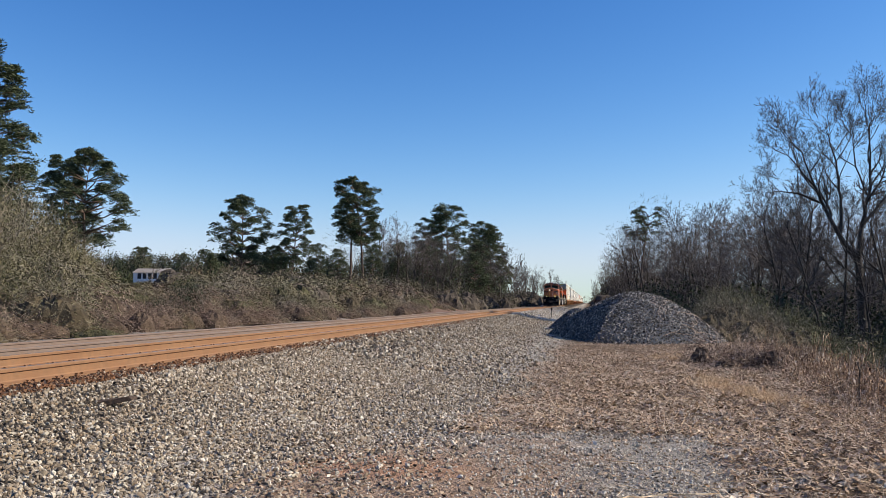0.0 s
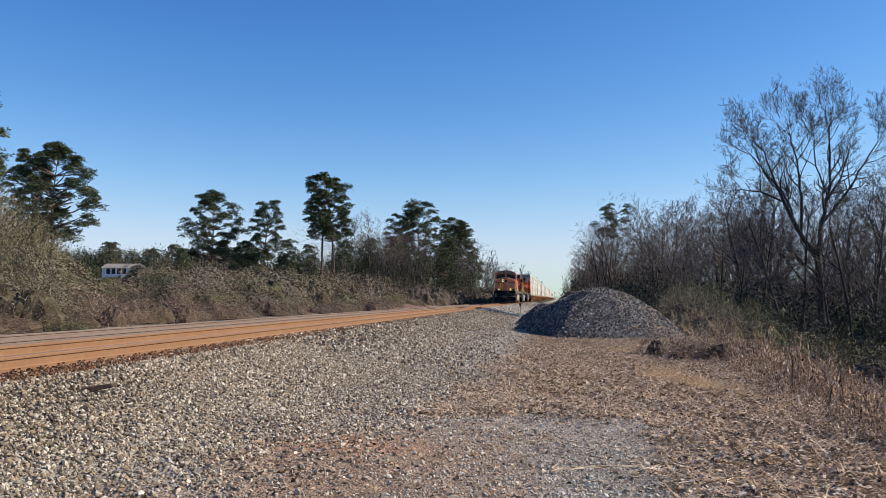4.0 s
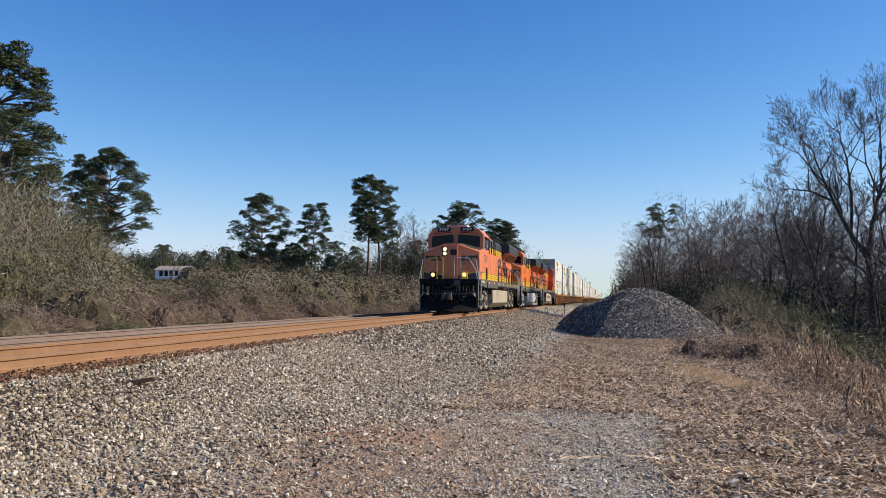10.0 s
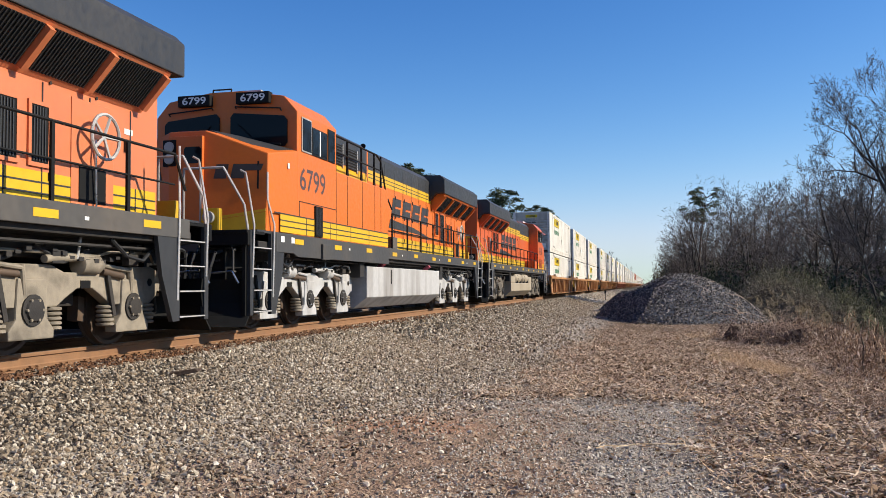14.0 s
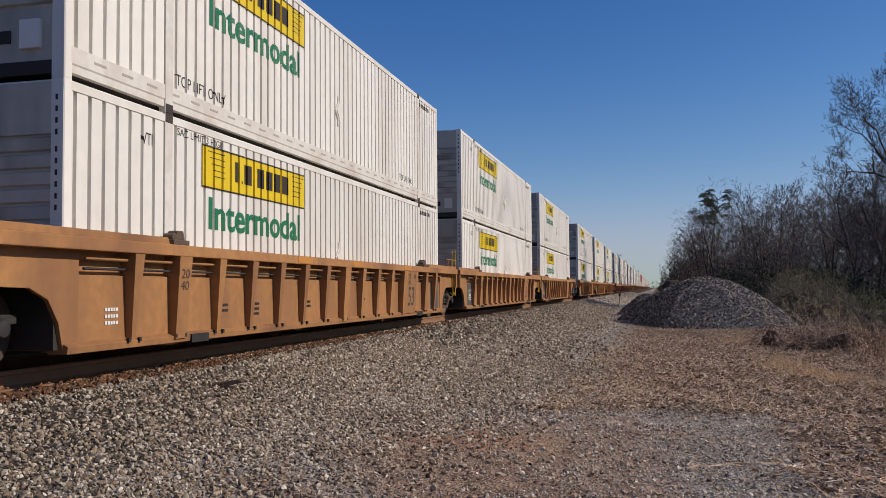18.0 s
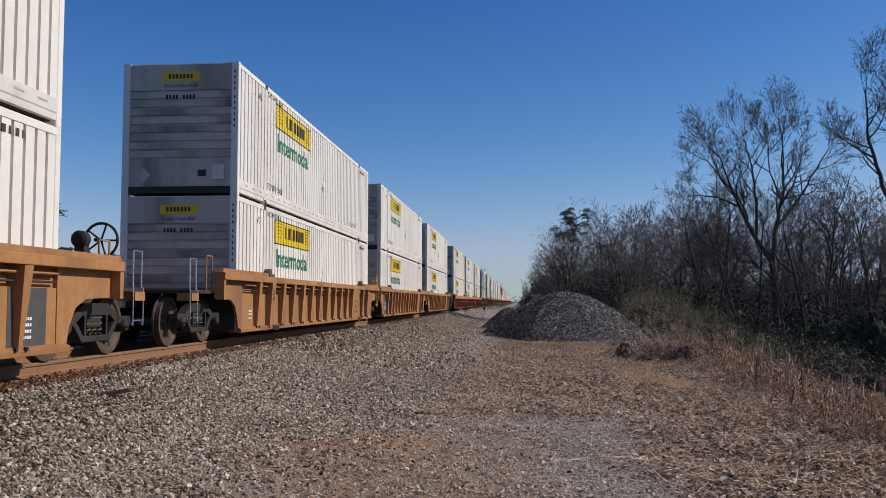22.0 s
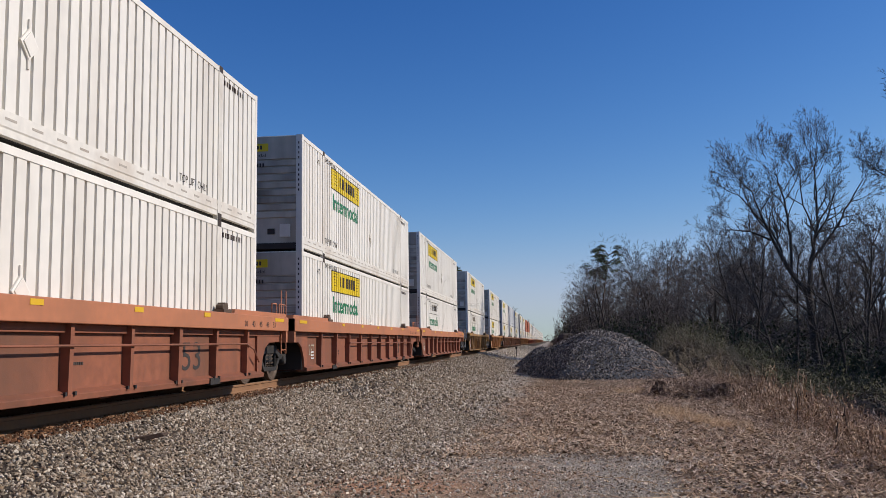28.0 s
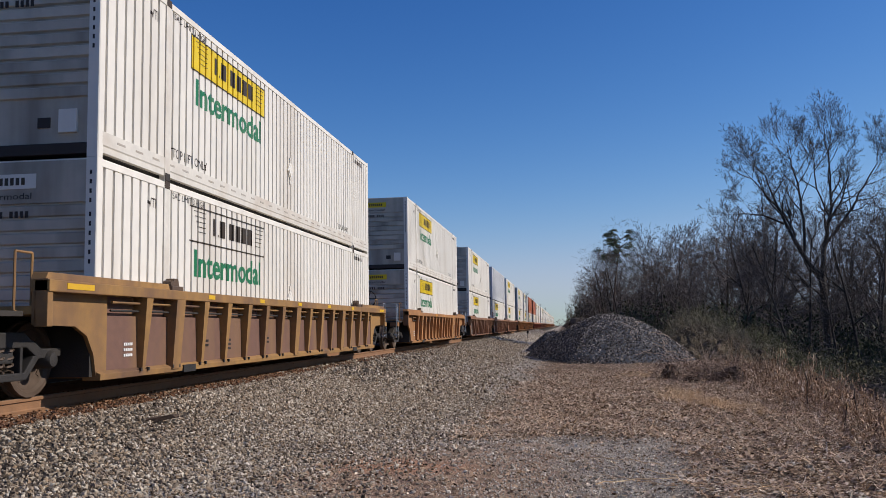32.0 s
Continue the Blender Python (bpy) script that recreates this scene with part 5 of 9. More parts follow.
    part("cabinet_roof", Mesh().prism([(hw + 0.024, 3.72), (hw + 0.024, 4.305), (hw - 0.13, 4.468), (-hw + 0.13, 4.468), (-hw - 0.006, 4.305), (-hw - 0.006, 3.72), (-hw + 0.04, 3.72), (-hw + 0.04, 4.25), (hw - 0.04, 4.25), (hw - 0.04, 3.72)], "y", 4.92, 8.60), "charcoal", ob, "charcoal upper cabinet")
    part("yellow_band", Mesh().box(hw + 0.02, hw + 0.027, 4.95, 8.6, 3.44, 3.70), "yellow", ob, "yellow painted band")
    stripes(ob, half - 0.018, 1.95, 8.70, 1.80, 2.13, 1)
    stripes(ob, hw + 0.004, 4.95, 8.6, 3.44, 3.71, -1)
    stripes(ob, hw + 0.004, 4.95, 8.74, 1.80, 2.20, -1)
    part("skirt_line", Mesh().box(half - 0.02, half - 0.010, 1.7, 8.72, 2.13, 2.155), "charcoal", ob)
    for y in (6.0, 7.05):
        part("cabinet_louvre", Mesh().box(hw + 0.02, hw + 0.05, y, y + 0.7, 3.66, 4.16), "black", ob, "dark louvred opening")
        fr = Mesh().box(hw + 0.02, hw + 0.055, y - 0.05, y, 3.62, 4.20).box(hw + 0.02, hw + 0.055, y + 0.7, y + 0.75, 3.62, 4.20)
        part("louvre_frame", fr, "silver_paint", ob, "pale louvre frame")
        sl = Mesh()
        for k in range(7):
            sl.box(hw + 0.03, hw + 0.065, y, y + 0.7, 3.69 + 0.068 * k, 3.71 + 0.068 * k)
        part("louvre_slatting", sl, "charcoal", ob)
    for y in (5.6, 6.65, 7.6, 8.1):
        part("panel_seam", Mesh().box(half - 0.02, half - 0.013, y, y + 0.012, 2.16, 3.26), "orange_c" if orange == "a" else "grime", ob)
    # railing on the cabinet's ledge
    posts = [4.98, 6.0, 7.0, 8.0, 8.55]
    for y in posts:
        part("roof_rail_post", Mesh().prism([(y - 0.06, 3.30), (y + 0.06, 3.30), (y + 0.02, 3.55), (y + 0.02, 4.14), (y - 0.02, 4.14), (y - 0.02, 3.55)], "x", 1.36, 1.40), "black", ob, "black railing post")
    part("roof_rail", Mesh().pipe([(1.38, 4.98, 4.14), (1.38, 8.2, 4.14), (1.38, 8.55, 4.02), (1.30, 9.3, 3.2), (1.38, 9.55, 2.85)], 0.024).pipe([(1.38, 4.98, 3.78), (1.38, 8.55, 3.78)], 0.018), "black", ob, "black roof railing")
    # cab
    cab = Mesh().prism([(-half + 0.02, 1.78), (half - 0.02, 1.78), (half - 0.02, 4.20), (half - 0.30, 4.52), (0.35, 4.66), (-0.35, 4.66), (-half + 0.30, 4.52), (-half + 0.02, 4.20)], "y", 2.75, 4.92)
    part("cab", cab, paint, ob, "wide crew cab", 0.02)
    # wedge nose: lower in front, sloping up to the windscreen
    nose_v = []
    for s in (-1, 1):
        nose_v += [(s * (half - 0.02), 2.80, 1.78), (s * (half - 0.02), 2.80, 3.42), (s * (half - 0.06), 1.52, 3.20), (s * (half - 0.06), 1.45, 1.78), (s * 0.36, 2.80, 3.74), (s * 0.36, 1.30, 3.62), (s * 0.36, 1.25, 1.78)]
    L, R = 0, 7
    nf = [(L + 0, L + 1, L + 2, L + 3), (R + 0, R + 3, R + 2, R + 1), (L + 2, L + 5, L + 6, L + 3), (R + 2, R + 3, R + 6, R + 5), (L + 5, R + 5, R + 6, L + 6),
          (L + 1, L + 4, L + 5, L + 2), (R + 1, R + 2, R + 5, R + 4), (L + 4, R + 4, R + 5, L + 5), (L + 0, L + 3, L + 6, R + 6, R + 3, R + 0), (L + 0, R + 0, R + 1, R + 4, L + 4, L + 1)]
    part("nose", Mesh().add(nose_v, nf), paint, ob, "wedge-shaped nose", 0.02)
    deck_v = [(half - 0.10, 2.74, 3.445), (0.36, 2.74, 3.755), (-0.36, 2.74, 3.755), (-half + 0.10, 2.74, 3.445), (half - 0.14, 1.75, 3.272), (0.36, 1.50, 3.662), (-0.36, 1.50, 3.662), (-half + 0.14, 1.75, 3.272)]
    part("nose_top", Mesh().add(deck_v + [(x, y, z - 0.03) for x, y, z in deck_v], [(0, 1, 5, 4), (1, 2, 6, 5), (2, 3, 7, 6), (8, 12, 13, 9), (9, 13, 14, 10), (10, 14, 15, 11), (4, 5, 13, 12), (5, 6, 14, 13), (6, 7, 15, 14), (0, 8, 9, 1), (1, 9, 10, 2), (2, 10, 11, 3), (0, 4, 12, 8), (3, 11, 15, 7)]), "charcoal", ob, "dark anti-glare nose top")
    # windscreens
    for s in (-1, 1):
        a, b = sorted((s * 0.12, s * 1.32))
        outer = s * 1.32
        pts = [(a + 0.06, 3.68 if s > 0 else 3.52), (b - 0.06, 3.52 if s > 0 else 3.68), (b, 3.60 if s > 0 else 3.75), (b, 4.04 if s > 0 else 4.14), (b - 0.07, 4.12 if s > 0 else 4.22), (a + 0.07, 4.22 if s > 0 else 4.12), (a, 4.14 if s > 0 else 4.04), (a, 3.75 if s > 0 else 3.60)]
        ws = part("windscreen", Mesh().prism(pts, "y", 2.715, 2.76), "glass", ob, "dark windscreen pane")
        part("wiper", Mesh().rod((s * 0.75, 2.70, 3.56), (s * 0.30, 2.70, 3.98), 0.012).rod((s * 0.65, 2.69, 3.60), (s * 1.2, 2.69, 3.56), 0.018), "black", ws, "wiper")
        part("visor_bar", Mesh().pipe([(s * 0.25, 2.70, 4.30), (s * 0.25, 2.66, 4.33), (s * 1.2, 2.66, 4.26), (s * 1.2, 2.72, 4.22)], 0.014), "black", ob)
        nb = part("number_board", Mesh().box(*sorted((s * 0.28, s * 0.98)), 2.62, 2.80, 4.38, 4.60), "black", ob, "black number board", 0.01)
        tx = lettering(number, 0.15, "stencil_white", 0.52, bold=0.02)
        tx.transform(Matrix.Translation((s * 0.63 - 0.25, 2.614, 4.415)))
        part("number", tx, "", nb, "white road number")
        # side windows
        wx = half - 0.02
        for y0, y1, z0, z1 in ((2.98, 3.42, 3.47, 4.10), (3.50, 4.28, 3.47, 3.98), (4.40, 4.74, 3.47, 4.10)):
            fr = Mesh().box(*sorted((s * wx, s * (wx + 0.02))), y0 - 0.03, y1 + 0.03, z0 - 0.03, z1 + 0.03)
            wf = part("window_frame", fr, "silver_paint" if y0 < 3.5 else "black", ob, "cab side window frame", 0.006)
            part("pane", Mesh().box(*sorted((s * (wx + 0.015), s * (wx + 0.025))), y0, y1, z0, z1), "glass", wf, "dark side window pane")
        part("window_bar", Mesh().box(*sorted((s * wx, s * (wx + 0.032))), 3.86, 3.91, 3.47, 3.98), "white_paint", ob)
        part("awning", Mesh().add([(s * wx, 3.25, 4.16), (s * wx, 4.55, 4.16), (s * (wx + 0.30), 4.42, 3.95), (s * (wx + 0.30), 3.38, 3.95), (s * wx, 3.25, 4.13), (s * wx, 4.55, 4.13), (s * (wx + 0.30), 4.42, 3.925), (s * (wx + 0.30), 3.38, 3.925)],
                                  [(0, 1, 2, 3), (7, 6, 5, 4), (0, 3, 7, 4), (1, 5, 6, 2), (3, 2, 6, 7), (0, 4, 5, 1)]), paint, ob, "open window awning") if orange != "b" else None
        num = lettering(number, 0.45, "numeral", 1.36, bold=0.008)
        if s > 0:
            num.transform(Matrix.Translation((wx + 0.004, 2.88, 2.68)) @ Matrix.Rotation(math.pi / 2, 4, "Z"))
        else:
            num.transform(Matrix.Translation((-wx - 0.004, 4.26, 2.68)) @ Matrix.Rotation(-math.pi / 2, 4, "Z"))
        part("number", num, "", ob, "large dark road number")
    part("cab_vent", Mesh().box(half - 0.02, half + 0.012, 3.62, 4.02, 1.80, 2.42), "black", ob, "dark ribbed vent")
    slt = Mesh()
    for k in range(9):
        slt.box(half, half + 0.024, 3.64 + 0.042 * k, 3.655 + 0.042 * k, 1.82, 2.40)
    part("vent_ribbing", slt, "charcoal", ob)
    part("cab_door_seam", Mesh().box(half - 0.02, half - 0.012, 2.84, 4.85, 2.44, 2.455).box(half - 0.02, half - 0.012, 2.84, 2.855, 2.14, 2.45).box(half - 0.02, half - 0.012, 4.88, 4.892, 1.8, 4.1), "grime", ob)
    part("ac_unit", Mesh().box(-0.55, 0.55, 3.2, 4.3, 4.62, 4.78), "silver_paint", ob, "roof air conditioner", 0.03)
    part("horn", Mesh().rod((0.1, 9.6, 4.54), (0.1, 9.2, 4.54), 0.03, 0.07).rod((-0.05, 9.6, 4.52), (-0.05, 9.3, 4.52), 0.03, 0.06), "black", ob, "air horn")
    part("roof_bar", Mesh().pipe([(-0.3, 2.8, 4.64), (-0.3, 2.8, 4.72), (0.1, 2.8, 4.72), (0.1, 2.8, 4.64)], 0.015), "black", ob)
    # nose details
    part("nose_door", Mesh().box(-0.34, 0.34, 1.22, 1.30, 1.80, 3.52), paint, ob, "nose door", 0.012)
    part("door_window", Mesh().prism([(0.02, 3.02), (0.28, 3.02), (0.32, 3.06), (0.32, 3.28), (0.28, 3.32), (0.02, 3.32), (-0.02, 3.28), (-0.02, 3.06)], "y", 1.205, 1.23), "glass", ob, "small nose door window")
    hl = part("headlight_housing", Mesh().box(-0.44, -0.18, 1.20, 1.34, 2.98, 3.46), "black", ob, "headlight housing", 0.01)
    for z in (3.11, 3.33):
        part("headlight", Mesh().lathe((-0.31, 1.20, z), "y", [(-0.025, 0.04), (-0.02, 0.095), (0.02, 0.10)], 18), "lamp" if lit else "lamp_off", hl, "burning headlight" if lit else "headlight switched off", smooth=True)

    def on_nose(name, outline, s, mat, label):
        """A flat shape laid on one of the two slanting nose faces."""
        v = []
        for d in (0.004, 0.012):
            for x, z in outline:
                f = (x - 0.36) / (half - 0.06 - 0.36)
                k = min(1.0, (z - 1.78) / 1.6)
                v.append((s * x, 1.25 + 0.05 * k + f * (0.20 + 0.02 * k) - d, z))
        n = len(outline)
        part(name, Mesh().add(v, [tuple(range(n)), tuple(range(2 * n - 1, n - 1, -1))] + [(i, (i + 1) % n, n + (i + 1) % n, n + i) for i in range(n)]), mat, ob, label)

    for s in (-1, 1):
        for a, b, c in ((0.52, 0.74, 0.0), (0.82, 1.06, 0.0), (1.06, 1.36, 0.14)):
            on_nose("nose_mark", [(a, 2.74 + c), (b, 2.74 + c), (b + 0.05, 3.0), (a + 0.05, 3.0)], s, "charcoal", "dark trade mark block on the nose")
        on_nose("nose_band", [(0.38, 1.80), (1.46, 1.80), (1.46, 2.13), (0.9, 2.04), (0.38, 1.96)], s, "yellow" if orange != "a" else "charcoal", "curved band across the nose")
        on_nose("nose_line", [(0.38, 1.97), (0.9, 2.05), (1.46, 2.14), (1.46, 2.19), (0.9, 2.10), (0.38, 2.02)], s, "yellow", "thin yellow line across the nose")
        on_nose("nose_rung", [(1.30, 2.55), (1.33, 2.55), (1.33, 3.05), (1.30, 3.05)], s, "black", "")
    for s in (-1, 1):
        part("label_plate", Mesh().box(*sorted((s * (half - 0.02), s * (half - 0.014))), 2.30, 2.38, 3.02, 3.12), "stencil_white", ob)
        for y in (1.95, 2.42):
            part("label_plate", Mesh().box(*sorted((s * half, s * (half + 0.005))), y, y + 0.15, 1.61, 1.72), "stencil_white", ob, "small white plate on the sill")
    part("bracket_box", Mesh().box(half, half + 0.05, 3.95, 4.35, 1.34, 1.66), sill_mat, ob, "bolted bracket under the cab", 0.01)
    # front platform, pilot, plow, steps (both ends alike in build)
    for e, yf, face in ((-1, 0.0, 1.0), (1, LOCO_L, 1.0)):
        y = lambda d: yf - e * d  # noqa: E731

        def ybox(ms, x0, x1, d0, d1, z0, z1):
            return ms.box(x0, x1, *sorted((y(d0), y(d1))), z0, z1)

        part("pilot", ybox(ybox(Mesh(), -1.0, 1.0, 0.84, 0.92, 0.55, 1.72), -1.53, 1.53, 0.62, 0.70, 1.50, 1.72), "black", ob, "black pilot sheet", 0.01)
        part("end_deck", ybox(Mesh(), -1.52, 1.52, 0.60, 1.30, 1.70, 1.76), "black", ob, "end platform", 0.01)
        for s in (-1, 1):      # curved plow blade, swept back towards the side
            rows = [(0.92, 0.30), (0.74, 0.34), (0.52, 0.30), (0.30, 0.20), (0.12, 0.04)]
            pv, pf = [], []
            for z, d in rows:
                for x, back in ((0.0, 0.0), (0.75, 0.16), (1.50, 0.40)):
                    cut = max(0.0, 0.10 - 0.14 * x) if z > 0.8 else 0.0
                    pv.append((s * x, y(0.12 + d + back), z - cut))
            m = len(pv)
            pv += [(x, q + (-e) * 0.04, z) for x, q, z in pv]
            for r in range(4):
                for c in range(2):
                    k = r * 3 + c
                    pf += [(k, k + 1, k + 4, k + 3), (m + k, m + k + 3, m + k + 4, m + k + 1)]
            rim = [0, 1, 2, 5, 8, 11, 14, 13, 12, 9, 6, 3]
            pf += [(rim[k], m + rim[k], m + rim[(k + 1) % 12], rim[(k + 1) % 12]) for k in range(12)]
            part("plow", Mesh().add(pv, pf), "black", ob, "black curved snow plow blade")
            part("plow_bracket", ybox(Mesh(), *sorted((s * 0.55, s * 0.62)), 0.45, 0.86, 0.72, 1.12), "grime", ob)
            part("corner_post", ybox(Mesh(), *sorted((s * 1.40, s * 1.46)), 0.66, 0.76, 0.30, 1.70), "black", ob)
            part("grab_iron", Mesh().pipe([(s * 1.30, y(0.62), 1.05), (s * 1.30, y(0.54), 1.05), (s * 1.30, y(0.54), 1.42), (s * 1.30, y(0.62), 1.42)], 0.018), "sill_grey", ob, "worn grab iron")
        part("draft_box", ybox(ybox(Mesh(), -0.36, 0.36, 0.55, 0.86, 0.62, 1.18), -0.28, 0.28, 0.48, 0.60, 0.66, 1.12), "grime", ob, "coupler pocket casting", 0.03)
        kn = ybox(ybox(Mesh(), -0.13, 0.13, 0.16, 0.9, 0.74, 1.0), -0.24, -0.06, -0.04, 0.26, 0.70, 1.04)
        ybox(ybox(kn, 0.02, 0.26, 0.06, 0.28, 0.68, 1.06), 0.10, 0.20, -0.06, 0.10, 0.74, 1.0)
        part("coupler", kn, "wheel", ob, "rusty knuckle coupler", 0.03)
        for x in (-0.98, -0.80, -0.62, -0.46, 0.46, 0.60, 0.80, 0.98):
            sag = 0.68 + 0.16 * math.sin(7 * x)
            hose = Mesh().pipe([(x, y(0.80), 1.42), (x, y(0.50), 1.36), (x * 0.97, y(0.40), 1.12), (x * 0.93, y(0.38), sag + 0.08), (x * 0.86, y(0.44), sag), (x * 0.82, y(0.50), sag + 0.06)], 0.030)
            part("air_hose", hose, "rubber", ob, "hanging rubber air hose", smooth=True)
            part("hose_coupling", Mesh().rod((x * 0.84, y(0.50), sag - 0.02), (x * 0.80, y(0.52), sag + 0.12), 0.045), "sill_grey", ob)
        part("hose_rack", Mesh().pipe([(-1.15, y(0.78), 1.46), (1.15, y(0.78), 1.46)], 0.03).pipe([(-1.05, y(0.55), 1.24), (-0.4, y(0.55), 1.18)], 0.016).pipe([(1.05, y(0.55), 1.24), (0.4, y(0.55), 1.18)], 0.016), "grime", ob, "pipe that carries the hoses")
        part("jumper_cable", Mesh().pipe([(-0.30, y(0.60), 1.62), (-0.22, y(0.46), 1.38), (0.0, y(0.42), 1.28), (0.22, y(0.46), 1.38), (0.30, y(0.60), 1.62)], 0.034), "rubber", ob, "looped jumper cable", smooth=True)
        for s in (-1, 1):
            part("uncoupling_rod", Mesh().pipe([(s * 0.2, y(0.5), 0.98), (s * 1.3, y(0.5), 1.05), (s * 1.42, y(0.5), 0.85)], 0.018), "steel", ob)
            part("ditch_light_box", ybox(Mesh(), *sorted((s * 0.66, s * 0.98)), 0.60, 0.76, 1.76, 2.14), "yellow" if s > 0 else "black", ob, "ditch light box", 0.01)
            on = lit and e < 0
            part("ditch_light", Mesh().lathe((s * 0.82, y(0.60), 1.98), "y", [(e * 0.07, 0.05), (e * 0.06, 0.10), (-e * 0.05, 0.11)], 18), "lamp_amber" if on else "lamp_off", ob, "burning ditch light" if on else "ditch light switched off", smooth=True)
            # stair well at the corner
            part("stair_side", ybox(Mesh(), *sorted((s * 1.46, s * 1.53)), 0.72, 0.84, 0.30, 1.76), "charcoal", ob, "", 0.006)
            part("stair_side", Mesh().prism([(y(1.55), 1.76), (y(2.20), 1.76), (y(2.02), 0.95), (y(1.74), 0.30), (y(1.56), 0.30)], "x", *sorted((s * 1.46, s * 1.53))), "charcoal", ob, "charcoal stair side plate")
            part("stair_back", ybox(Mesh(), *sorted((s * 1.0, s * 1.04)), 0.74, 1.7, 0.35, 1.74), "black", ob)
            for k in range(4):
                st = part("step", ybox(Mesh(), *sorted((s * 1.04, s * 1.53)), 0.84, 1.56, 0.34 + 0.37 * k, 0.37 + 0.37 * k), "black", ob, "stair tread")
                part("step_edge", ybox(Mesh(), *sorted((s * 1.50, s * 1.54)), 0.84, 1.56, 0.350 + 0.37 * k, 0.368 + 0.37 * k), "silver_paint", st, "worn bright step edge")
            part("handrail", Mesh().pipe([(s * 1.53, y(0.80), 0.95), (s * 1.56, y(0.80), 1.85), (s * 1.40, y(0.80), 2.75), (s * 1.30, y(0.80), 2.80)], 0.019), "silver_paint", ob, "pale bent stair handrail")
            part("handrail", Mesh().pipe([(s * 1.53, y(1.62), 0.60), (s * 1.56, y(1.62), 1.90), (s * 1.48, y(1.50), 2.35), (s * 1.48, y(1.50), 2.85)], 0.019), "silver_paint", ob, "pale bent stair handrail")
            part("end_rail", Mesh().pipe([(s * 0.30, y(0.66), 1.76), (s * 0.30, y(0.66), 2.84), (s * 1.05, y(0.66), 2.84), (s * 1.42, y(0.70), 2.2), (s * 1.50, y(0.74), 1.6)], 0.022), "silver_paint" if s > 0 else "yellow", ob, "pale end railing")
            part("end_rail_post", Mesh().rod((s * 0.62, y(0.66), 1.76), (s * 0.62, y(0.66), 2.84), 0.02), "silver_paint" if s > 0 else "yellow", ob)
        part("mu_box", ybox(Mesh(), 0.30, 0.62, 0.56, 0.70, 1.40, 1.70), "sill_grey", ob)
    # walkway railings
    for s in (-1, 1):
        start = 9.1 if s > 0 else 5.2
        ys = []
        q = start
        while q < 20.9:
            ys.append(q)
            q += 1.48 if s > 0 else 1.42
        for q in ys:
            part("stanchion", Mesh().prism([(q - 0.028, 1.55), (q + 0.028, 1.55), (q + 0.028, 2.70), (q - 0.028, 2.70)], "x", *sorted((s * 1.50, s * 1.535))), "black", ob, "black railing post")
        part("walkway_rail", Mesh().pipe([(s * 1.52, start, 1.8), (s * 1.52, start, 2.70), (s * 1.52, 20.6, 2.70), (s * 1.52, 20.9, 2.2)], 0.022).pipe([(s * 1.52, start, 2.26), (s * 1.52, 20.6, 2.26)], 0.016), "black", ob, "black walkway railing")
        part("battery_box", Mesh().box(*sorted((s * 0.98, s * 1.48)), start + 0.10, start + 0.62, 1.79, 2.10), "sill_grey", ob, "small locker on the walkway", 0.01) if s > 0 else None
    if orange == "c":
        part("side_locker", Mesh().box(-1.50, -0.97, 5.05, 6.6, 1.79, 2.22), paint, ob, "low locker beside the cab", 0.015)
        part("louvre_panel", Mesh().box(-1.545, -1.50, 3.0, 3.65, 1.86, 2.42).box(-1.545, -1.50, 3.8, 4.45, 1.86, 2.42), paint, ob, "pair of orange louvres")
        sl = Mesh()
        for k in range(9):
            for a in (3.0, 3.8):
                sl.box(-1.562, -1.54, a + 0.03, a + 0.62, 1.89 + 0.058 * k, 1.905 + 0.058 * k)
        part("louvre_slatting", sl, "grime", ob)
        stripes(ob, half - 0.018, 1.95, 4.9, 1.80, 2.13, -1)
    # fuel tank, air tanks, bogies
    tk = Mesh().prism([(-1.42, 1.28), (-1.42, 0.52), (-1.05, 0.24), (1.05, 0.24), (1.42, 0.52), (1.42, 1.28)], "y", 7.30, 14.75)
    tmat = "sand_paint" if under != "silver_paint" else "silver_paint"
    if tanks:
        tk = Mesh().prism([(-1.0, 1.28), (-1.0, 1.02), (-1.42, 0.92), (-1.42, 0.52), (-1.05, 0.24), (1.05, 0.24), (1.42, 0.52), (1.42, 1.28)], "y", 7.30, 14.75)
        for a, b in ((7.3, 8.55), (13.4, 14.75)):
            part("tank_end_box", Mesh().box(-1.42, -0.98, a, b, 0.93, 1.28), tmat, ob, "", 0.015)
        for a in (8.75, 11.2):
            part("air_tank", Mesh().lathe((-1.22, a, 1.18), "y", [(0.0, 0.10), (0.06, 0.20), (0.16, 0.26), (1.84, 0.26), (1.94, 0.20), (2.0, 0.10)], 24), tmat, ob, "tan air reservoir", smooth=True)
            for d in (0.35, 1.6):
                part("tank_bracket", Mesh().prism([(a + d - 0.10, 0.93), (a + d + 0.10, 0.93), (a + d + 0.05, 1.06), (a + d - 0.05, 1.06)], "x", -1.46, -1.30), "grime", ob, "dark tank bracket")
                part("tank_strap", Mesh().lathe((-1.22, a + d, 1.18), "y", [(-0.012, 0.262), (-0.012, 0.268), (0.012, 0.268), (0.012, 0.262)], 24), "grime", ob)
    part("fuel_tank", tk, tmat, ob, "long dusty fuel tank", 0.03)
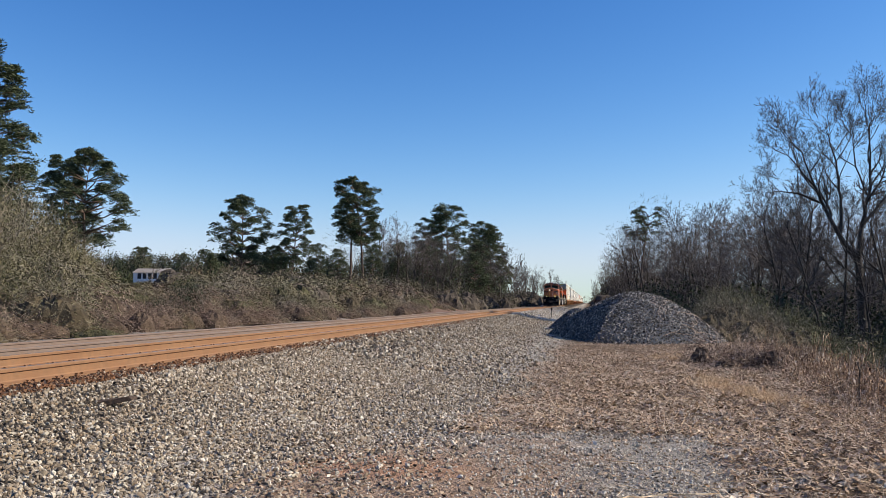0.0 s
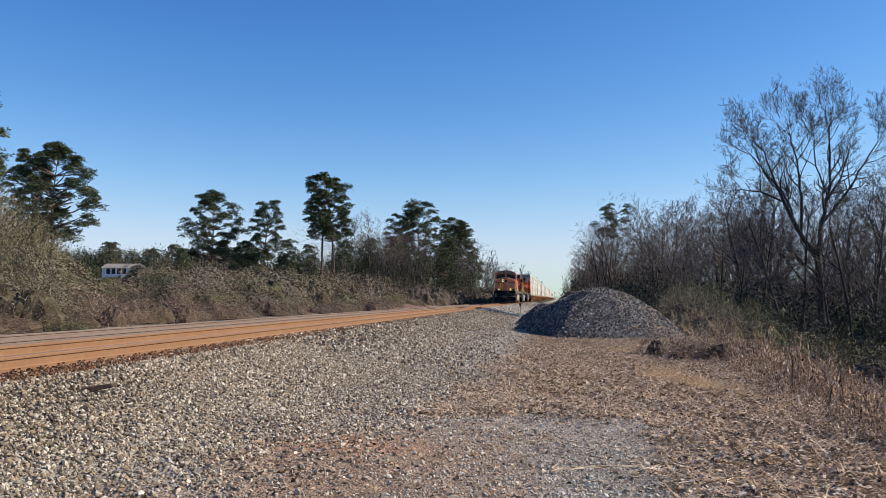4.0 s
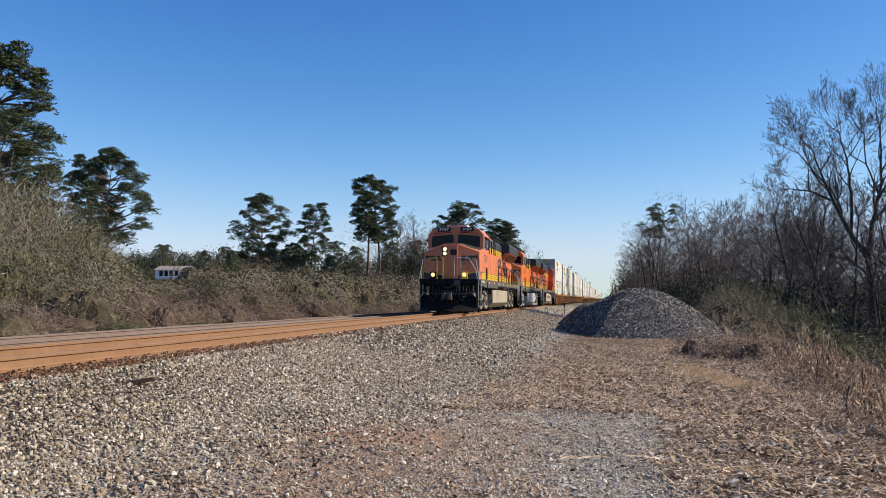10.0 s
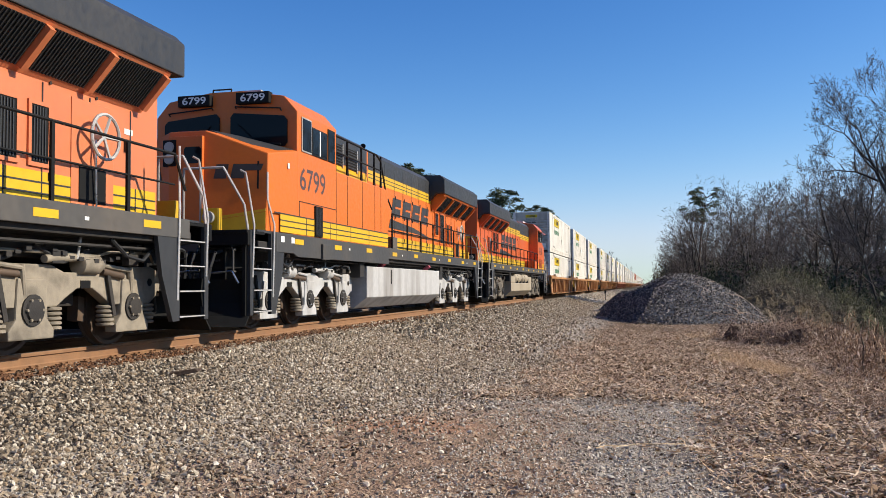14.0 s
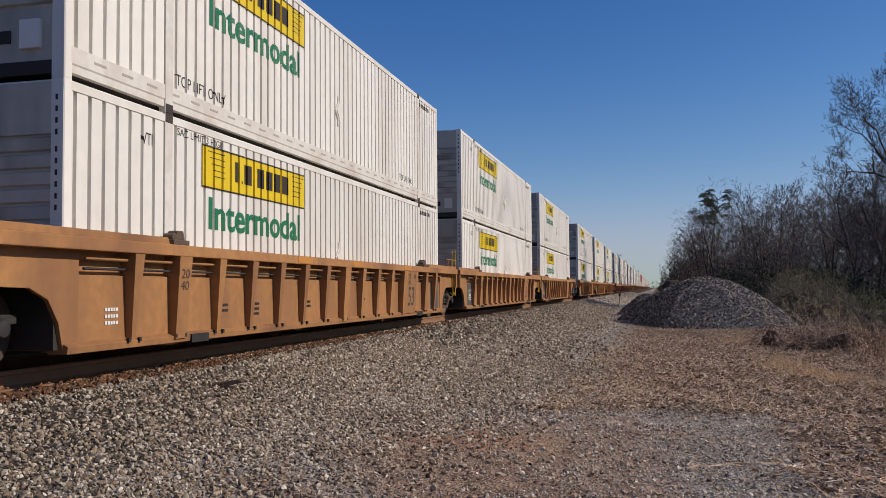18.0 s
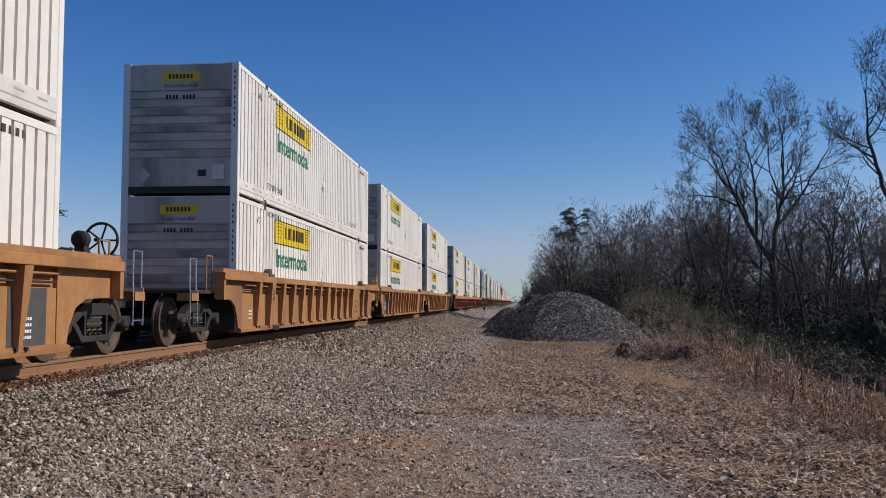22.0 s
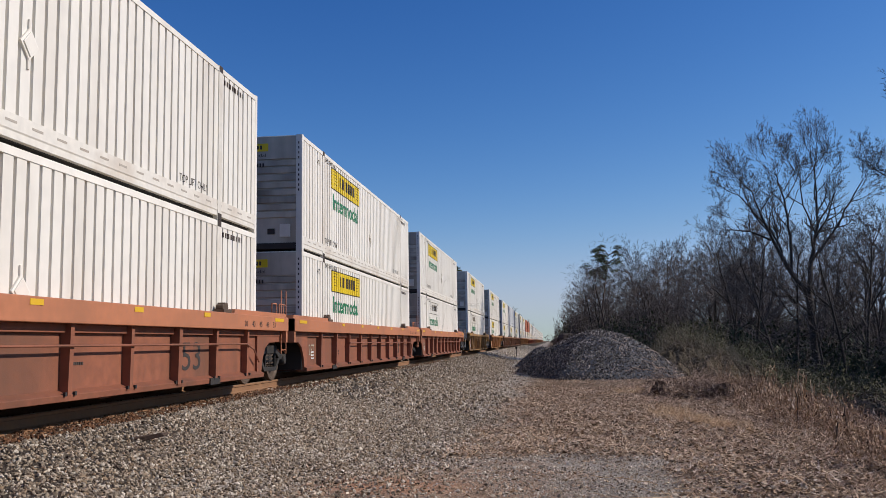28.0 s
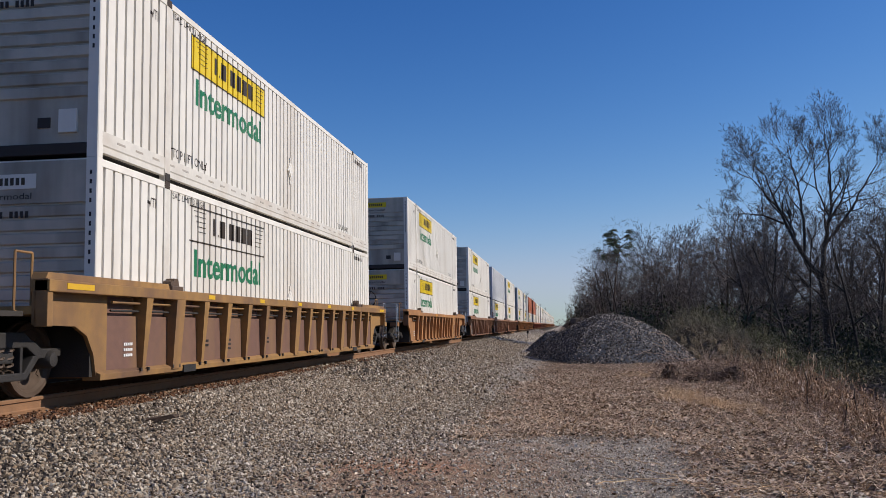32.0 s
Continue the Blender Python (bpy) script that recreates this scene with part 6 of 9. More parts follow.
    for s in (-1, 1):
        for y in (6.95, 15.05):
            part("hanging_box", Mesh().box(*sorted((s * 1.15, s * 1.42)), y - 0.16, y + 0.16, 1.0, 1.44), "grime", ob, "grimy box under the sill", 0.02)
        part("underside_pipe", Mesh().pipe([(s * 1.34, 1.9, 1.33), (s * 1.34, 7.2, 1.33), (s * 1.30, 7.5, 1.38), (s * 1.30, 14.6, 1.38), (s * 1.34, 15.0, 1.32), (s * 1.34, 20.6, 1.32)], 0.022), "grime", ob, "pipe under the sill")
        part("air_hose", Mesh().pipe([(s * 1.38, 2.1, 1.40), (s * 1.42, 2.3, 1.22), (s * 1.40, 2.6, 1.16), (s * 1.36, 2.9, 1.30)], 0.026), "rubber", ob, "sagging black hose", smooth=True)
        part("air_hose", Mesh().pipe([(s * 1.38, 19.3, 1.42), (s * 1.42, 19.6, 1.20), (s * 1.40, 20.0, 1.15), (s * 1.36, 20.3, 1.32)], 0.026), "rubber", ob, "sagging black hose", smooth=True)
    part("fuel_gauge", Mesh().box(1.42, 1.428, 9.3, 9.36, 0.85, 1.22), "black", ob)
    for y in (8.6, 13.2):
        part("fuel_filler", Mesh().rod((1.30, y, 1.28), (1.48, y, 1.40), 0.06, n=12), "pink", ob, "faded pink fuel filler cap")
    part("tank_shadow_gap", Mesh().box(-1.2, 1.2, 7.0, 15.0, 1.28, 1.44), "black", ob)
    frame_paint = {"a": "bogie_dust", "b": under, "c": "bogie_dark"}[orange]
    loco_bogie(ob, 4.20, frame_paint, -1)
    loco_bogie(ob, 18.10, frame_paint, 1)
    return ob


# ---- the train put together: (metres behind the first coupler, thing, turned) ----
SPEED = 13.2
FIRST_BOX_AT = 14.05          # the first stack's near end at 17.5 s
TRAIN = []


def head_at(t):
    """World y of the leading coupler."""
    return FIRST_BOX_AT - SPEED * (t - 17.5) - 70.6


lead = locomotive("5767", "a", "sand_paint", True, False)
TRAIN.append((0.0, lead, False, 0.0))
second = locomotive("6799", "b", "silver_paint", False, False)
TRAIN.append((LOCO_L, second, False, 0.0))
third = locomotive("6248", "c", "sand_paint", False, True)
TRAIN.append((3 * LOCO_L, third, True, 0.0))

OFFSETS = [0, 19.35, 38.7, 62.05, 81.5, 100.9, 124.3, 143.8, 163.25, 186.65, 209.95, 232.5]
PLAN = [("tan", "coupler", "shared"), ("tan", "bare", "shared"), ("tan", "bare", "coupler"),
        ("tan", "coupler", "shared"), ("tan", "bare", "shared"), ("tan", "bare", "coupler"),
        ("red", "coupler", "shared"), ("red", "bare", "shared"), ("red", "bare", "coupler"),
        ("mustard", "coupler", "coupler"), ("tan", "coupler", "coupler"),
        ("brown", "coupler", "shared"), ("brown", "bare", "shared"), ("brown", "bare", "coupler")]
while len(PLAN) < 38:
    k = (len(PLAN) - 14) // 3
    c = ("tan", "red", "brown", "tan")[k % 4]
    PLAN += [(c, "coupler", "shared"), (c, "bare", "shared"), (c, "bare", "coupler")]
while len(OFFSETS) < len(PLAN):
    OFFSETS.append(OFFSETS[-1] + (19.4 if PLAN[len(OFFSETS)][1] == "bare" else 23.35))
BOX_KINDS = {(9, 0): "outline", (10, 0): "outline", (17, 1): "orange", (18, 1): "orange", (13, 1): "grey", (24, 0): "grey"}
BOX_TEMPLATES = {}
for k, (style, front, rear) in enumerate(PLAN):
    TRAIN.append((70.6 + OFFSETS[k], well_unit(style, front, rear, k > 12), False, 0.0))
    for level in (0, 1):
        kind = BOX_KINDS.get((k + 1, level), "white")
        key = (kind, level, k > 12)
        if key in BOX_TEMPLATES:
            bx = copy_thing(BOX_TEMPLATES[key], Matrix())
        else:
            bx = BOX_TEMPLATES[key] = container(kind, level == 1, k > 12)
        TRAIN.append((70.6 + OFFSETS[k], bx, False, 0.208 + level * 2.899))


# ---- stones, straw and the gravel heap ----
rng = np.random.default_rng(7)
ROCKS = rocks(rng, 8)
OCT_V = np.array([(1, 0, 0), (-1, 0, 0), (0, 1, 0), (0, -1, 0), (0, 0, 1), (0, 0, -1)], float)
OCT_F = np.array([(0, 2, 4), (2, 1, 4), (1, 3, 4), (3, 0, 4), (2, 0, 5), (1, 2, 5), (3, 1, 5), (0, 3, 5)])
CHIPS = [(OCT_V * rng.uniform(0.55, 1.25, (6, 1)) * rng.uniform(0.6, 1.1, 3) * 1.1, OCT_F) for _ in range(8)]
PEBBLES = [(OCT_V * rng.uniform(0.6, 1.2, (6, 1)) * rng.uniform(0.6, 1.1, 3), OCT_F) for _ in range(6)]
M["ballast"] = island("broken ballast stone", [(0.050, 0.036, 0.025), (0.21, 0.162, 0.114), (0.37, 0.298, 0.213), (0.30, 0.208, 0.125), (0.47, 0.392, 0.29), (0.72, 0.635, 0.505)], 0.85)
M["gravel"] = island("dusty fine gravel", [(0.14, 0.112, 0.084), (0.48, 0.41, 0.325), (0.72, 0.64, 0.525), (0.43, 0.32, 0.215), (0.90, 0.82, 0.70)], 0.9)
M["heap_stone"] = island("dark grey crushed stone", [(0.028, 0.023, 0.019), (0.085, 0.072, 0.060), (0.19, 0.164, 0.138), (0.54, 0.475, 0.41)], 0.8)
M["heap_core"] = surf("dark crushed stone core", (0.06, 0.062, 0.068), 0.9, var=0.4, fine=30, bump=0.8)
M["straw"] = island("dead straw", [(0.10, 0.060, 0.038), (0.46, 0.305, 0.195), (0.78, 0.565, 0.385), (0.60, 0.425, 0.29), (0.96, 0.83, 0.66)], 0.9)
M["dead_leaf"] = island("dead leaves", [(0.035, 0.021, 0.014), (0.23, 0.142, 0.085), (0.64, 0.455, 0.30), (0.30, 0.187, 0.112), (0.52, 0.36, 0.225), (0.95, 0.80, 0.61)], 0.9)
M["tan_grass"] = island("bleached grass", [(0.56, 0.36, 0.19), (0.76, 0.53, 0.31), (0.90, 0.69, 0.45)], 0.9)
M["weeds"] = island("dead weeds", [(0.05, 0.03, 0.018), (0.34, 0.205, 0.115), (0.64, 0.44, 0.27), (0.23, 0.132, 0.075), (0.88, 0.70, 0.49)], 0.9)
M["bark"] = surf("grey brown bark", (0.062, 0.05, 0.042), 0.9, dirt=(0.03, 0.025, 0.021), dirt_amt=0.5, var=0.25, fine=12, bump=0.4, bump_scale=14, per_object=0.2)
M["twig"] = surf("bare twigs", (0.115, 0.092, 0.078), 0.9, var=0.25, fine=3, per_object=0.35)
M["pine_bark"] = surf("pine bark", (0.13, 0.085, 0.06), 0.9, dirt=(0.05, 0.035, 0.028), dirt_amt=0.5, var=0.25, fine=8, bump=0.4, bump_scale=10, per_object=0.15)
M["needles"] = island("pine needles", [(0.048, 0.064, 0.036), (0.078, 0.098, 0.050), (0.11, 0.132, 0.064), (0.165, 0.180, 0.090)], 0.75)
M["scrub_twig"] = island("scrub twigs", [(0.08, 0.056, 0.044), (0.16, 0.112, 0.088), (0.25, 0.185, 0.147), (0.22, 0.125, 0.092), (0.34, 0.275, 0.225)], 0.9)
M["olive_twig"] = island("olive shrub twigs", [(0.07, 0.062, 0.032), (0.14, 0.125, 0.062), (0.21, 0.18, 0.105), (0.30, 0.255, 0.18)], 0.9)
M["scrub_leaf"] = island("scrub leaves", [(0.045, 0.042, 0.02), (0.10, 0.10, 0.042), (0.16, 0.15, 0.065), (0.15, 0.105, 0.068), (0.21, 0.15, 0.105)], 0.85)
M["wood_twig"] = island("undergrowth twigs", [(0.06, 0.047, 0.038), (0.13, 0.104, 0.086), (0.235, 0.19, 0.16)], 0.9)
M["wood_leaf"] = island("undergrowth leaves", [(0.04, 0.04, 0.021), (0.08, 0.077, 0.040), (0.125, 0.112, 0.063), (0.135, 0.098, 0.068)], 0.85)
# Dark core colours hold the shade inside bushes; inner also colours dry stalks.
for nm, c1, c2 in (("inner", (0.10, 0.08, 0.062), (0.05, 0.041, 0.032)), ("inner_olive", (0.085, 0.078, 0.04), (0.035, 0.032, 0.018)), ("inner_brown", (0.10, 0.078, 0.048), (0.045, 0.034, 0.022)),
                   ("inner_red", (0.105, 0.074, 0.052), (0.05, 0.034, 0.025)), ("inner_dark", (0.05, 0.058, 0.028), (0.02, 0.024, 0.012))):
    M[nm] = surf("dark shade tone " + nm, c1, 0.95, dirt=c2, dirt_amt=0.9, var=0.75, big=1.3, fine=26, bump=1.0, bump_scale=14, gloss=0.1)
M["olive_leaf"] = island("olive shrub leaves", [(0.045, 0.046, 0.02), (0.10, 0.098, 0.04), (0.16, 0.145, 0.068), (0.20, 0.165, 0.11)], 0.85)
M["reddish_twig"] = island("reddish bramble stems", [(0.11, 0.068, 0.05), (0.22, 0.138, 0.102), (0.32, 0.215, 0.165), (0.44, 0.34, 0.27)], 0.9)
M["vine_pale"] = island("pale vine stems", [(0.12, 0.097, 0.068), (0.23, 0.19, 0.135), (0.36, 0.305, 0.235), (0.21, 0.175, 0.095)], 0.9)
M["vine_leaf"] = island("grey olive vine leaves", [(0.09, 0.081, 0.043), (0.125, 0.112, 0.059), (0.165, 0.148, 0.082), (0.15, 0.124, 0.074), (0.21, 0.187, 0.12)], 0.85)
M["brown_leaf"] = island("withered brown vine leaves", [(0.095, 0.072, 0.042), (0.145, 0.110, 0.066), (0.195, 0.150, 0.095), (0.17, 0.125, 0.078), (0.26, 0.21, 0.145)], 0.9)
M["grey_leaf"] = island("pale grey withered vines", [(0.09, 0.075, 0.052), (0.155, 0.13, 0.09), (0.21, 0.178, 0.128), (0.29, 0.25, 0.19)], 0.9)
M["red_leaf"] = island("reddish bramble leaves", [(0.08, 0.052, 0.038), (0.155, 0.102, 0.074), (0.23, 0.16, 0.12), (0.33, 0.255, 0.195)], 0.9)
M["dark_leaf"] = island("dark evergreen leaves", [(0.015, 0.022, 0.010), (0.035, 0.046, 0.02), (0.06, 0.07, 0.03)], 0.7)


def strew(name, templates, n, xr, yr, size, material, label, category, lift=0.3, keep=None, squash=None, tilt=math.pi, parent=None, height=None):
    """Loose small pieces strewn over the ground, joined."""
    x, y = rng.uniform(*xr, n), rng.uniform(*yr, n)
    if keep is not None:
        ok = keep(x, y)
        x, y = x[ok], y[ok]
    n = len(x)
    s = rng.uniform(size[0], size[1], n) * rng.uniform(0.75, 1.0, n)
    z = (land(x, y) if height is None else height(x, y)) + s * lift
    v, f = scatter(templates, rng.integers(0, len(templates), n), np.stack([x, y, z], -1), turns(rng, n, tilt), s if squash is None else s[:, None] * squash)
    me = raw_mesh(name, v, f, M[material])
    if parent is not None:
        ob = part(name, me, "", parent, label)
        ob["kind"] = "stuff"
        return ob
    return solo(name, me, "", label, category, kind="stuff")


def slope_edge(y):
    return np.interp(y, [3, 7, 11, 14, 20, 30, 60], [-3.7, -3.6, -2.7, -2.3, -2.4, -2.8, -3.7])


def on_shoulder(x, y):
    return (x < slope_edge(y) + np.maximum(rng.normal(0, 0.3, len(x)), rng.exponential(0.8, len(x)) - 0.25)) & ((x > -6.15) | (np.abs(((y + 4) % 0.53) - 0.265) < 0.14) & (rng.random(len(x)) < 0.5))


strew("ballast_stones", ROCKS, 21000, (-6.66, -1.4), (3.0, 11.0), (0.018, 0.039), "ballast", "loose angular grey and tan ballast stones on the shoulder", "ballast", keep=on_shoulder)
strew("ballast_fines", CHIPS, 13000, (-6.4, -1.4), (3.0, 11.0), (0.012, 0.028), "ballast", "small broken stones between the ballast", "ballast", keep=on_shoulder)
strew("ballast_stones", CHIPS, 36000, (-6.66, -1.2), (11.0, 19.0), (0.021, 0.044), "ballast", "loose angular grey and tan ballast stones on the shoulder", "ballast", keep=on_shoulder)
strew("far_ballast_stones", CHIPS, 34000, (-6.66, -1.2), (19.0, 75.0), (0.034, 0.066), "ballast", "grey and tan ballast stones along the track", "ballast",
      keep=lambda x, y: (x < slope_edge(y) + np.maximum(rng.normal(0, 0.3, len(x)), rng.exponential(0.7, len(x)) - 0.2)) & (rng.random(len(x)) < np.interp(y, [19, 75], [1.0, 0.45])))
strew("far_ballast_stones", CHIPS, 9000, (-6.7, -0.6), (72.0, 210.0), (0.06, 0.12), "gravel", "pale stones along the far track", "ballast")
strew("bed_stones", ROCKS[:4], 5000, (-14.4, -8.0), (6.0, 60.0), (0.04, 0.07), "ballast", "ballast stones between the rails", "ballast",
      keep=lambda x, y: (np.abs(x + 11.77) < 0.6) | (np.abs(x + 7.5) < 0.6) | (x < -12.7) | (np.abs(x + 9.6) < 0.8))
strew("gravel_bits", PEBBLES, 38000, (-4.4, 1.9), (4.2, 14.0), (0.008, 0.023), "gravel", "fine dusty grey gravel on the dirt", "gravel", 0.4,
      keep=lambda x, y: rng.random(len(x)) < np.where((x > -1.1 + 0.35 * lumps(x, y, 2.0, 1)) & (y < 10.3), 1.0, np.where(y > 10.6, 0.9, 0.16)))
strew("lane_gravel", PEBBLES, 36000, (-5.6, -0.4), (10.0, 60.0), (0.014, 0.036), "gravel", "pale dusty gravel lane beside the ballast", "gravel", 0.4,
      keep=lambda x, y: (x > slope_edge(y) - 1.5 + rng.normal(0, 0.8, len(x))) & (x < -0.9 + 0.5 * lumps(x, y, 1.2, 2) - 0.02 * (y - 11) + rng.normal(0, 0.35, len(x))) & (rng.random(len(x)) < np.interp(y, [10, 60], [0.9, 0.4])))
M["rust_stone"] = island("rust-stained ballast", [(0.03, 0.014, 0.009), (0.12, 0.053, 0.025), (0.23, 0.108, 0.05), (0.16, 0.073, 0.035), (0.32, 0.20, 0.12)], 0.9)
strew("rusty_stones", CHIPS, 14000, (-6.63, -6.08), (3.0, 50.0), (0.018, 0.042), "rust_stone", "rust-stained stones along the rail", "ballast", 0.6)
strew("gravel_stones", ROCKS[:4], 900, (-4.0, 2.5), (4.2, 13.0), (0.022, 0.045), "gravel", "scattered larger stones on the dirt", "stones")


def blade(length, width, bend, seg=3):
    """A thin curved blade along +z, of quads."""
    k = np.linspace(0, 1, seg + 1)
    w = width * (1 - 0.75 * k)
    y = bend * k ** 2
    v = np.concatenate([np.stack([-w, y, k * length], -1), np.stack([w, y, k * length], -1)])
    f = np.array([(i, seg + 1 + i, seg + 2 + i, i + 1) for i in range(seg)])
    return v, f


def lying(v):
    return np.stack([v[:, 2], v[:, 0], v[:, 1]], -1)


STRAWS = []
for _ in range(8):
    bv, bf = blade(1.0, rng.uniform(0.018, 0.045), rng.uniform(0.05, 0.35), 2)
    STRAWS.append((lying(bv) + np.array([0, 0, 0.02]), bf))
LEAFS = []
for _ in range(5):
    a = rng.uniform(0.4, 0.8)
    LEAFS.append((np.array([(-1, 0, 0.0), (0, -a, 0.12), (1, 0, 0.25), (0, a, rng.uniform(0.0, 0.35))]), np.array([(0, 1, 2, 3)])))


def in_straw(x, y):
    w = 0.5 * lumps(x, y, 0.9, 3)
    a = ((y > 11.2 + w) & (x > -1.6 + w + 0.02 * (y - 11))) | (x > 1.2 + 0.6 * w)
    return a & (x < 5.2 + np.interp(y, [10, 28, 45], [0, 1.6, 2.8]))


strew("mown_straw", STRAWS, 60000, (-2.0, 7.5), (5.2, 36.0), (0.05, 0.22), "straw", "mat of mown brown straw and dead vines", "straw", 0.16,
      keep=lambda x, y: in_straw(x, y) & (rng.random(len(x)) < np.interp(y, [5, 16, 36], [1.0, 0.9, 0.45])), tilt=0.5)
strew("leaf_litter", LEAFS, 90000, (-2.0, 7.5), (5.2, 30.0), (0.015, 0.046), "dead_leaf", "scattered curled brown dead leaves", "leaves", 0.45,
      keep=lambda x, y: in_straw(x, y) & (rng.random(len(x)) < np.interp(y, [5, 12, 30], [1.0, 1.0, 0.5])) & (lumps(x, y, 2.6, 8) > -0.55), tilt=1.0)
strew("shredded_stems", STRAWS, 5000, (-1.6, 6.5), (5.2, 16.0), (0.08, 0.28), "tan_grass", "pale shredded stems in the straw", "straw", 0.06,
      keep=lambda x, y: in_straw(x, y) & (lumps(x, y, 1.7, 9) > -0.1), tilt=0.3)
strew("stray_straw", STRAWS, 1500, (-3.2, 1.5), (4.5, 12.0), (0.04, 0.16), "straw", "stray straws on the gravel", "straw", 0.05, tilt=0.25)
strew("stray_leaves", LEAFS, 2600, (-3.4, 1.6), (4.5, 12.0), (0.015, 0.04), "dead_leaf", "stray brown leaves on the gravel", "leaves", 0.4, tilt=0.8)
# long bleached vines lying on the ground
for k in range(11):
    r = random.Random(40 + k)
    x0, y0, a = r.uniform(0.0, 2.6), r.uniform(6.6, 10.5), r.uniform(-0.6, 0.9)
    if k == 0:
        x0, y0, a = 0.1, 7.7, 0.35
    pts, h = [], a
    for j in range(9):
        pts.append((x0, y0, float(land(x0, y0)) + 0.025 + 0.03 * r.random()))
        h += r.uniform(-0.35, 0.35)
        x0, y0 = x0 + 0.12 * math.cos(h), y0 + 0.12 * math.sin(h)
    solo("dead_vine", Mesh().pipe(pts, 0.0045 if k else 0.007, 4), "tan_grass", "bleached dead vine lying on straw", "vine", "dead vines")

# dark wood chunk on the ballast shoulder
chunk = Mesh().add([(-0.24, -0.05, 0), (0.22, -0.06, 0), (0.27, 0.05, 0.0), (-0.20, 0.06, 0), (-0.22, -0.04, 0.06), (0.18, -0.04, 0.055), (0.25, 0.04, 0.03), (-0.17, 0.045, 0.075)],
                   [(0, 3, 2, 1), (4, 5, 6, 7), (0, 1, 5, 4), (1, 2, 6, 5), (2, 3, 7, 6), (3, 0, 4, 7)])
solo("tie_fragment", chunk, "tie", "dark broken tie fragment lying on ballast", "wood", bevel=0.008, at=pose(-5.4, 9.5, float(land(-5.4, 9.5)) + 0.03, 4, -12, 18))


def heap_height(cx, cy, rx, ry, top):
    def h(x, y):
        u, w = (x - cx) / rx, (y - cy) / ry
        r = np.maximum(np.sqrt(u * u + w * w) * (1 + 0.05 * lumps(x, y, 0.9, 5)), -1.2 * u - 0.5 * w)   # a steep flank towards the track
        r = np.minimum(np.sqrt(r * r + 0.006) - 0.03, 1.0)
        return land(x, y) - 0.08 + top * 0.97 * (1 - r ** 1.5) + 0.05 * lumps(x, y, 2.2, 6)
    return h


def gravel_heap(cx, cy, rx, ry, top, n, label):
    h = heap_height(cx, cy, rx, ry, top)
    ux, uy = np.meshgrid(np.linspace(cx - rx * 1.02, cx + rx * 1.02, 70), np.linspace(cy - ry * 1.02, cy + ry * 1.02, 80), indexing="ij")
    inside = ((ux - cx) / rx) ** 2 + ((uy - cy) / ry) ** 2
    uz = np.where(inside > 1.0, land(ux, uy) - 0.15, h(ux, uy))
    i, j = np.meshgrid(np.arange(69), np.arange(79), indexing="ij")
    q = np.stack([i * 80 + j, (i + 1) * 80 + j, (i + 1) * 80 + j + 1, i * 80 + j + 1], -1).reshape(-1, 4)
    ob = thing("gravel_heap", label, "gravel heap", "gravel heaps")
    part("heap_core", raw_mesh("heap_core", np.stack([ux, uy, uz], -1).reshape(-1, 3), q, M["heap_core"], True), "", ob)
    strew("heap_stone_layer", CHIPS, n, (cx - rx * 1.15, cx + rx * 1.15), (cy - ry * 1.15, cy + ry * 1.15), (0.036, 0.068), "heap_stone", "crushed stones", "", 0.2,
          keep=lambda x, y: ((x - cx) / rx) ** 2 + ((y - cy) / ry) ** 2 < 1.0 + 0.12 * rng.random(len(x)), parent=ob, height=h)
    return ob


gravel_heap(1.95, 42.0, 4.2, 7.0, 2.28, 26000, "large heap of dark blue-grey crushed stone beside the track")
gravel_heap(-0.8, 53.5, 1.9, 3.0, 1.35, 2500, "small heap of dark crushed stone behind the large one")


def heap_vines():
    h = heap_height(1.95, 42.0, 4.2, 7.0, 2.28)
    for k in range(16):
        r = random.Random(300 + k)
        x0, y0, a = r.uniform(2.6, 5.2), r.uniform(35.8, 39.5), r.uniform(0.6, 2.6)
        pts = []
        for j in range(7):
            pts.append((x0, y0, float(np.maximum(h(np.array(x0), np.array(y0)), land(x0, y0))) + 0.06 + 0.05 * r.random()))
            a += r.uniform(-0.5, 0.5)
            x0, y0 = x0 + 0.26 * math.cos(a), y0 + 0.26 * math.sin(a)
        solo("dead_vine", Mesh().pipe(pts, 0.008, 3), "straw", "bleached dead vine lying on crushed stone", "vine", "dead vines")


# ---- weeds, grass and scrub ----
def clump(count, height, lean, width, seg=3):
    vs, fs, b = [], [], 0
    for _ in range(count):
        v, f = blade(height * rng.uniform(0.45, 1.0), width * rng.uniform(0.7, 1.3), height * rng.uniform(0.1, lean), seg)
        a = rng.uniform(0, 2 * np.pi)
        c, s = np.cos(a), np.sin(a)
        v = np.stack([v[:, 0] * c - v[:, 1] * s, v[:, 0] * s + v[:, 1] * c, v[:, 2]], -1) + np.array([rng.normal(0, 0.12), rng.normal(0, 0.12), 0])
        vs.append(v)
        fs.append(f + b)
        b += len(v)
    return np.concatenate(vs), np.concatenate(fs)


heap_vines()


def unit(v):
    return v / np.linalg.norm(v)


def dome_point(a, el, k):
    """Uneven dome of radius and height about 1."""
    b = 1 + np.cos(el) * (0.16 * np.sin(2 * a + k) + 0.10 * np.sin(5 * a + 3 * el + 2 * k))
    return np.array([np.cos(a) * np.cos(el), np.sin(a) * np.cos(el), np.sin(el)]) * b


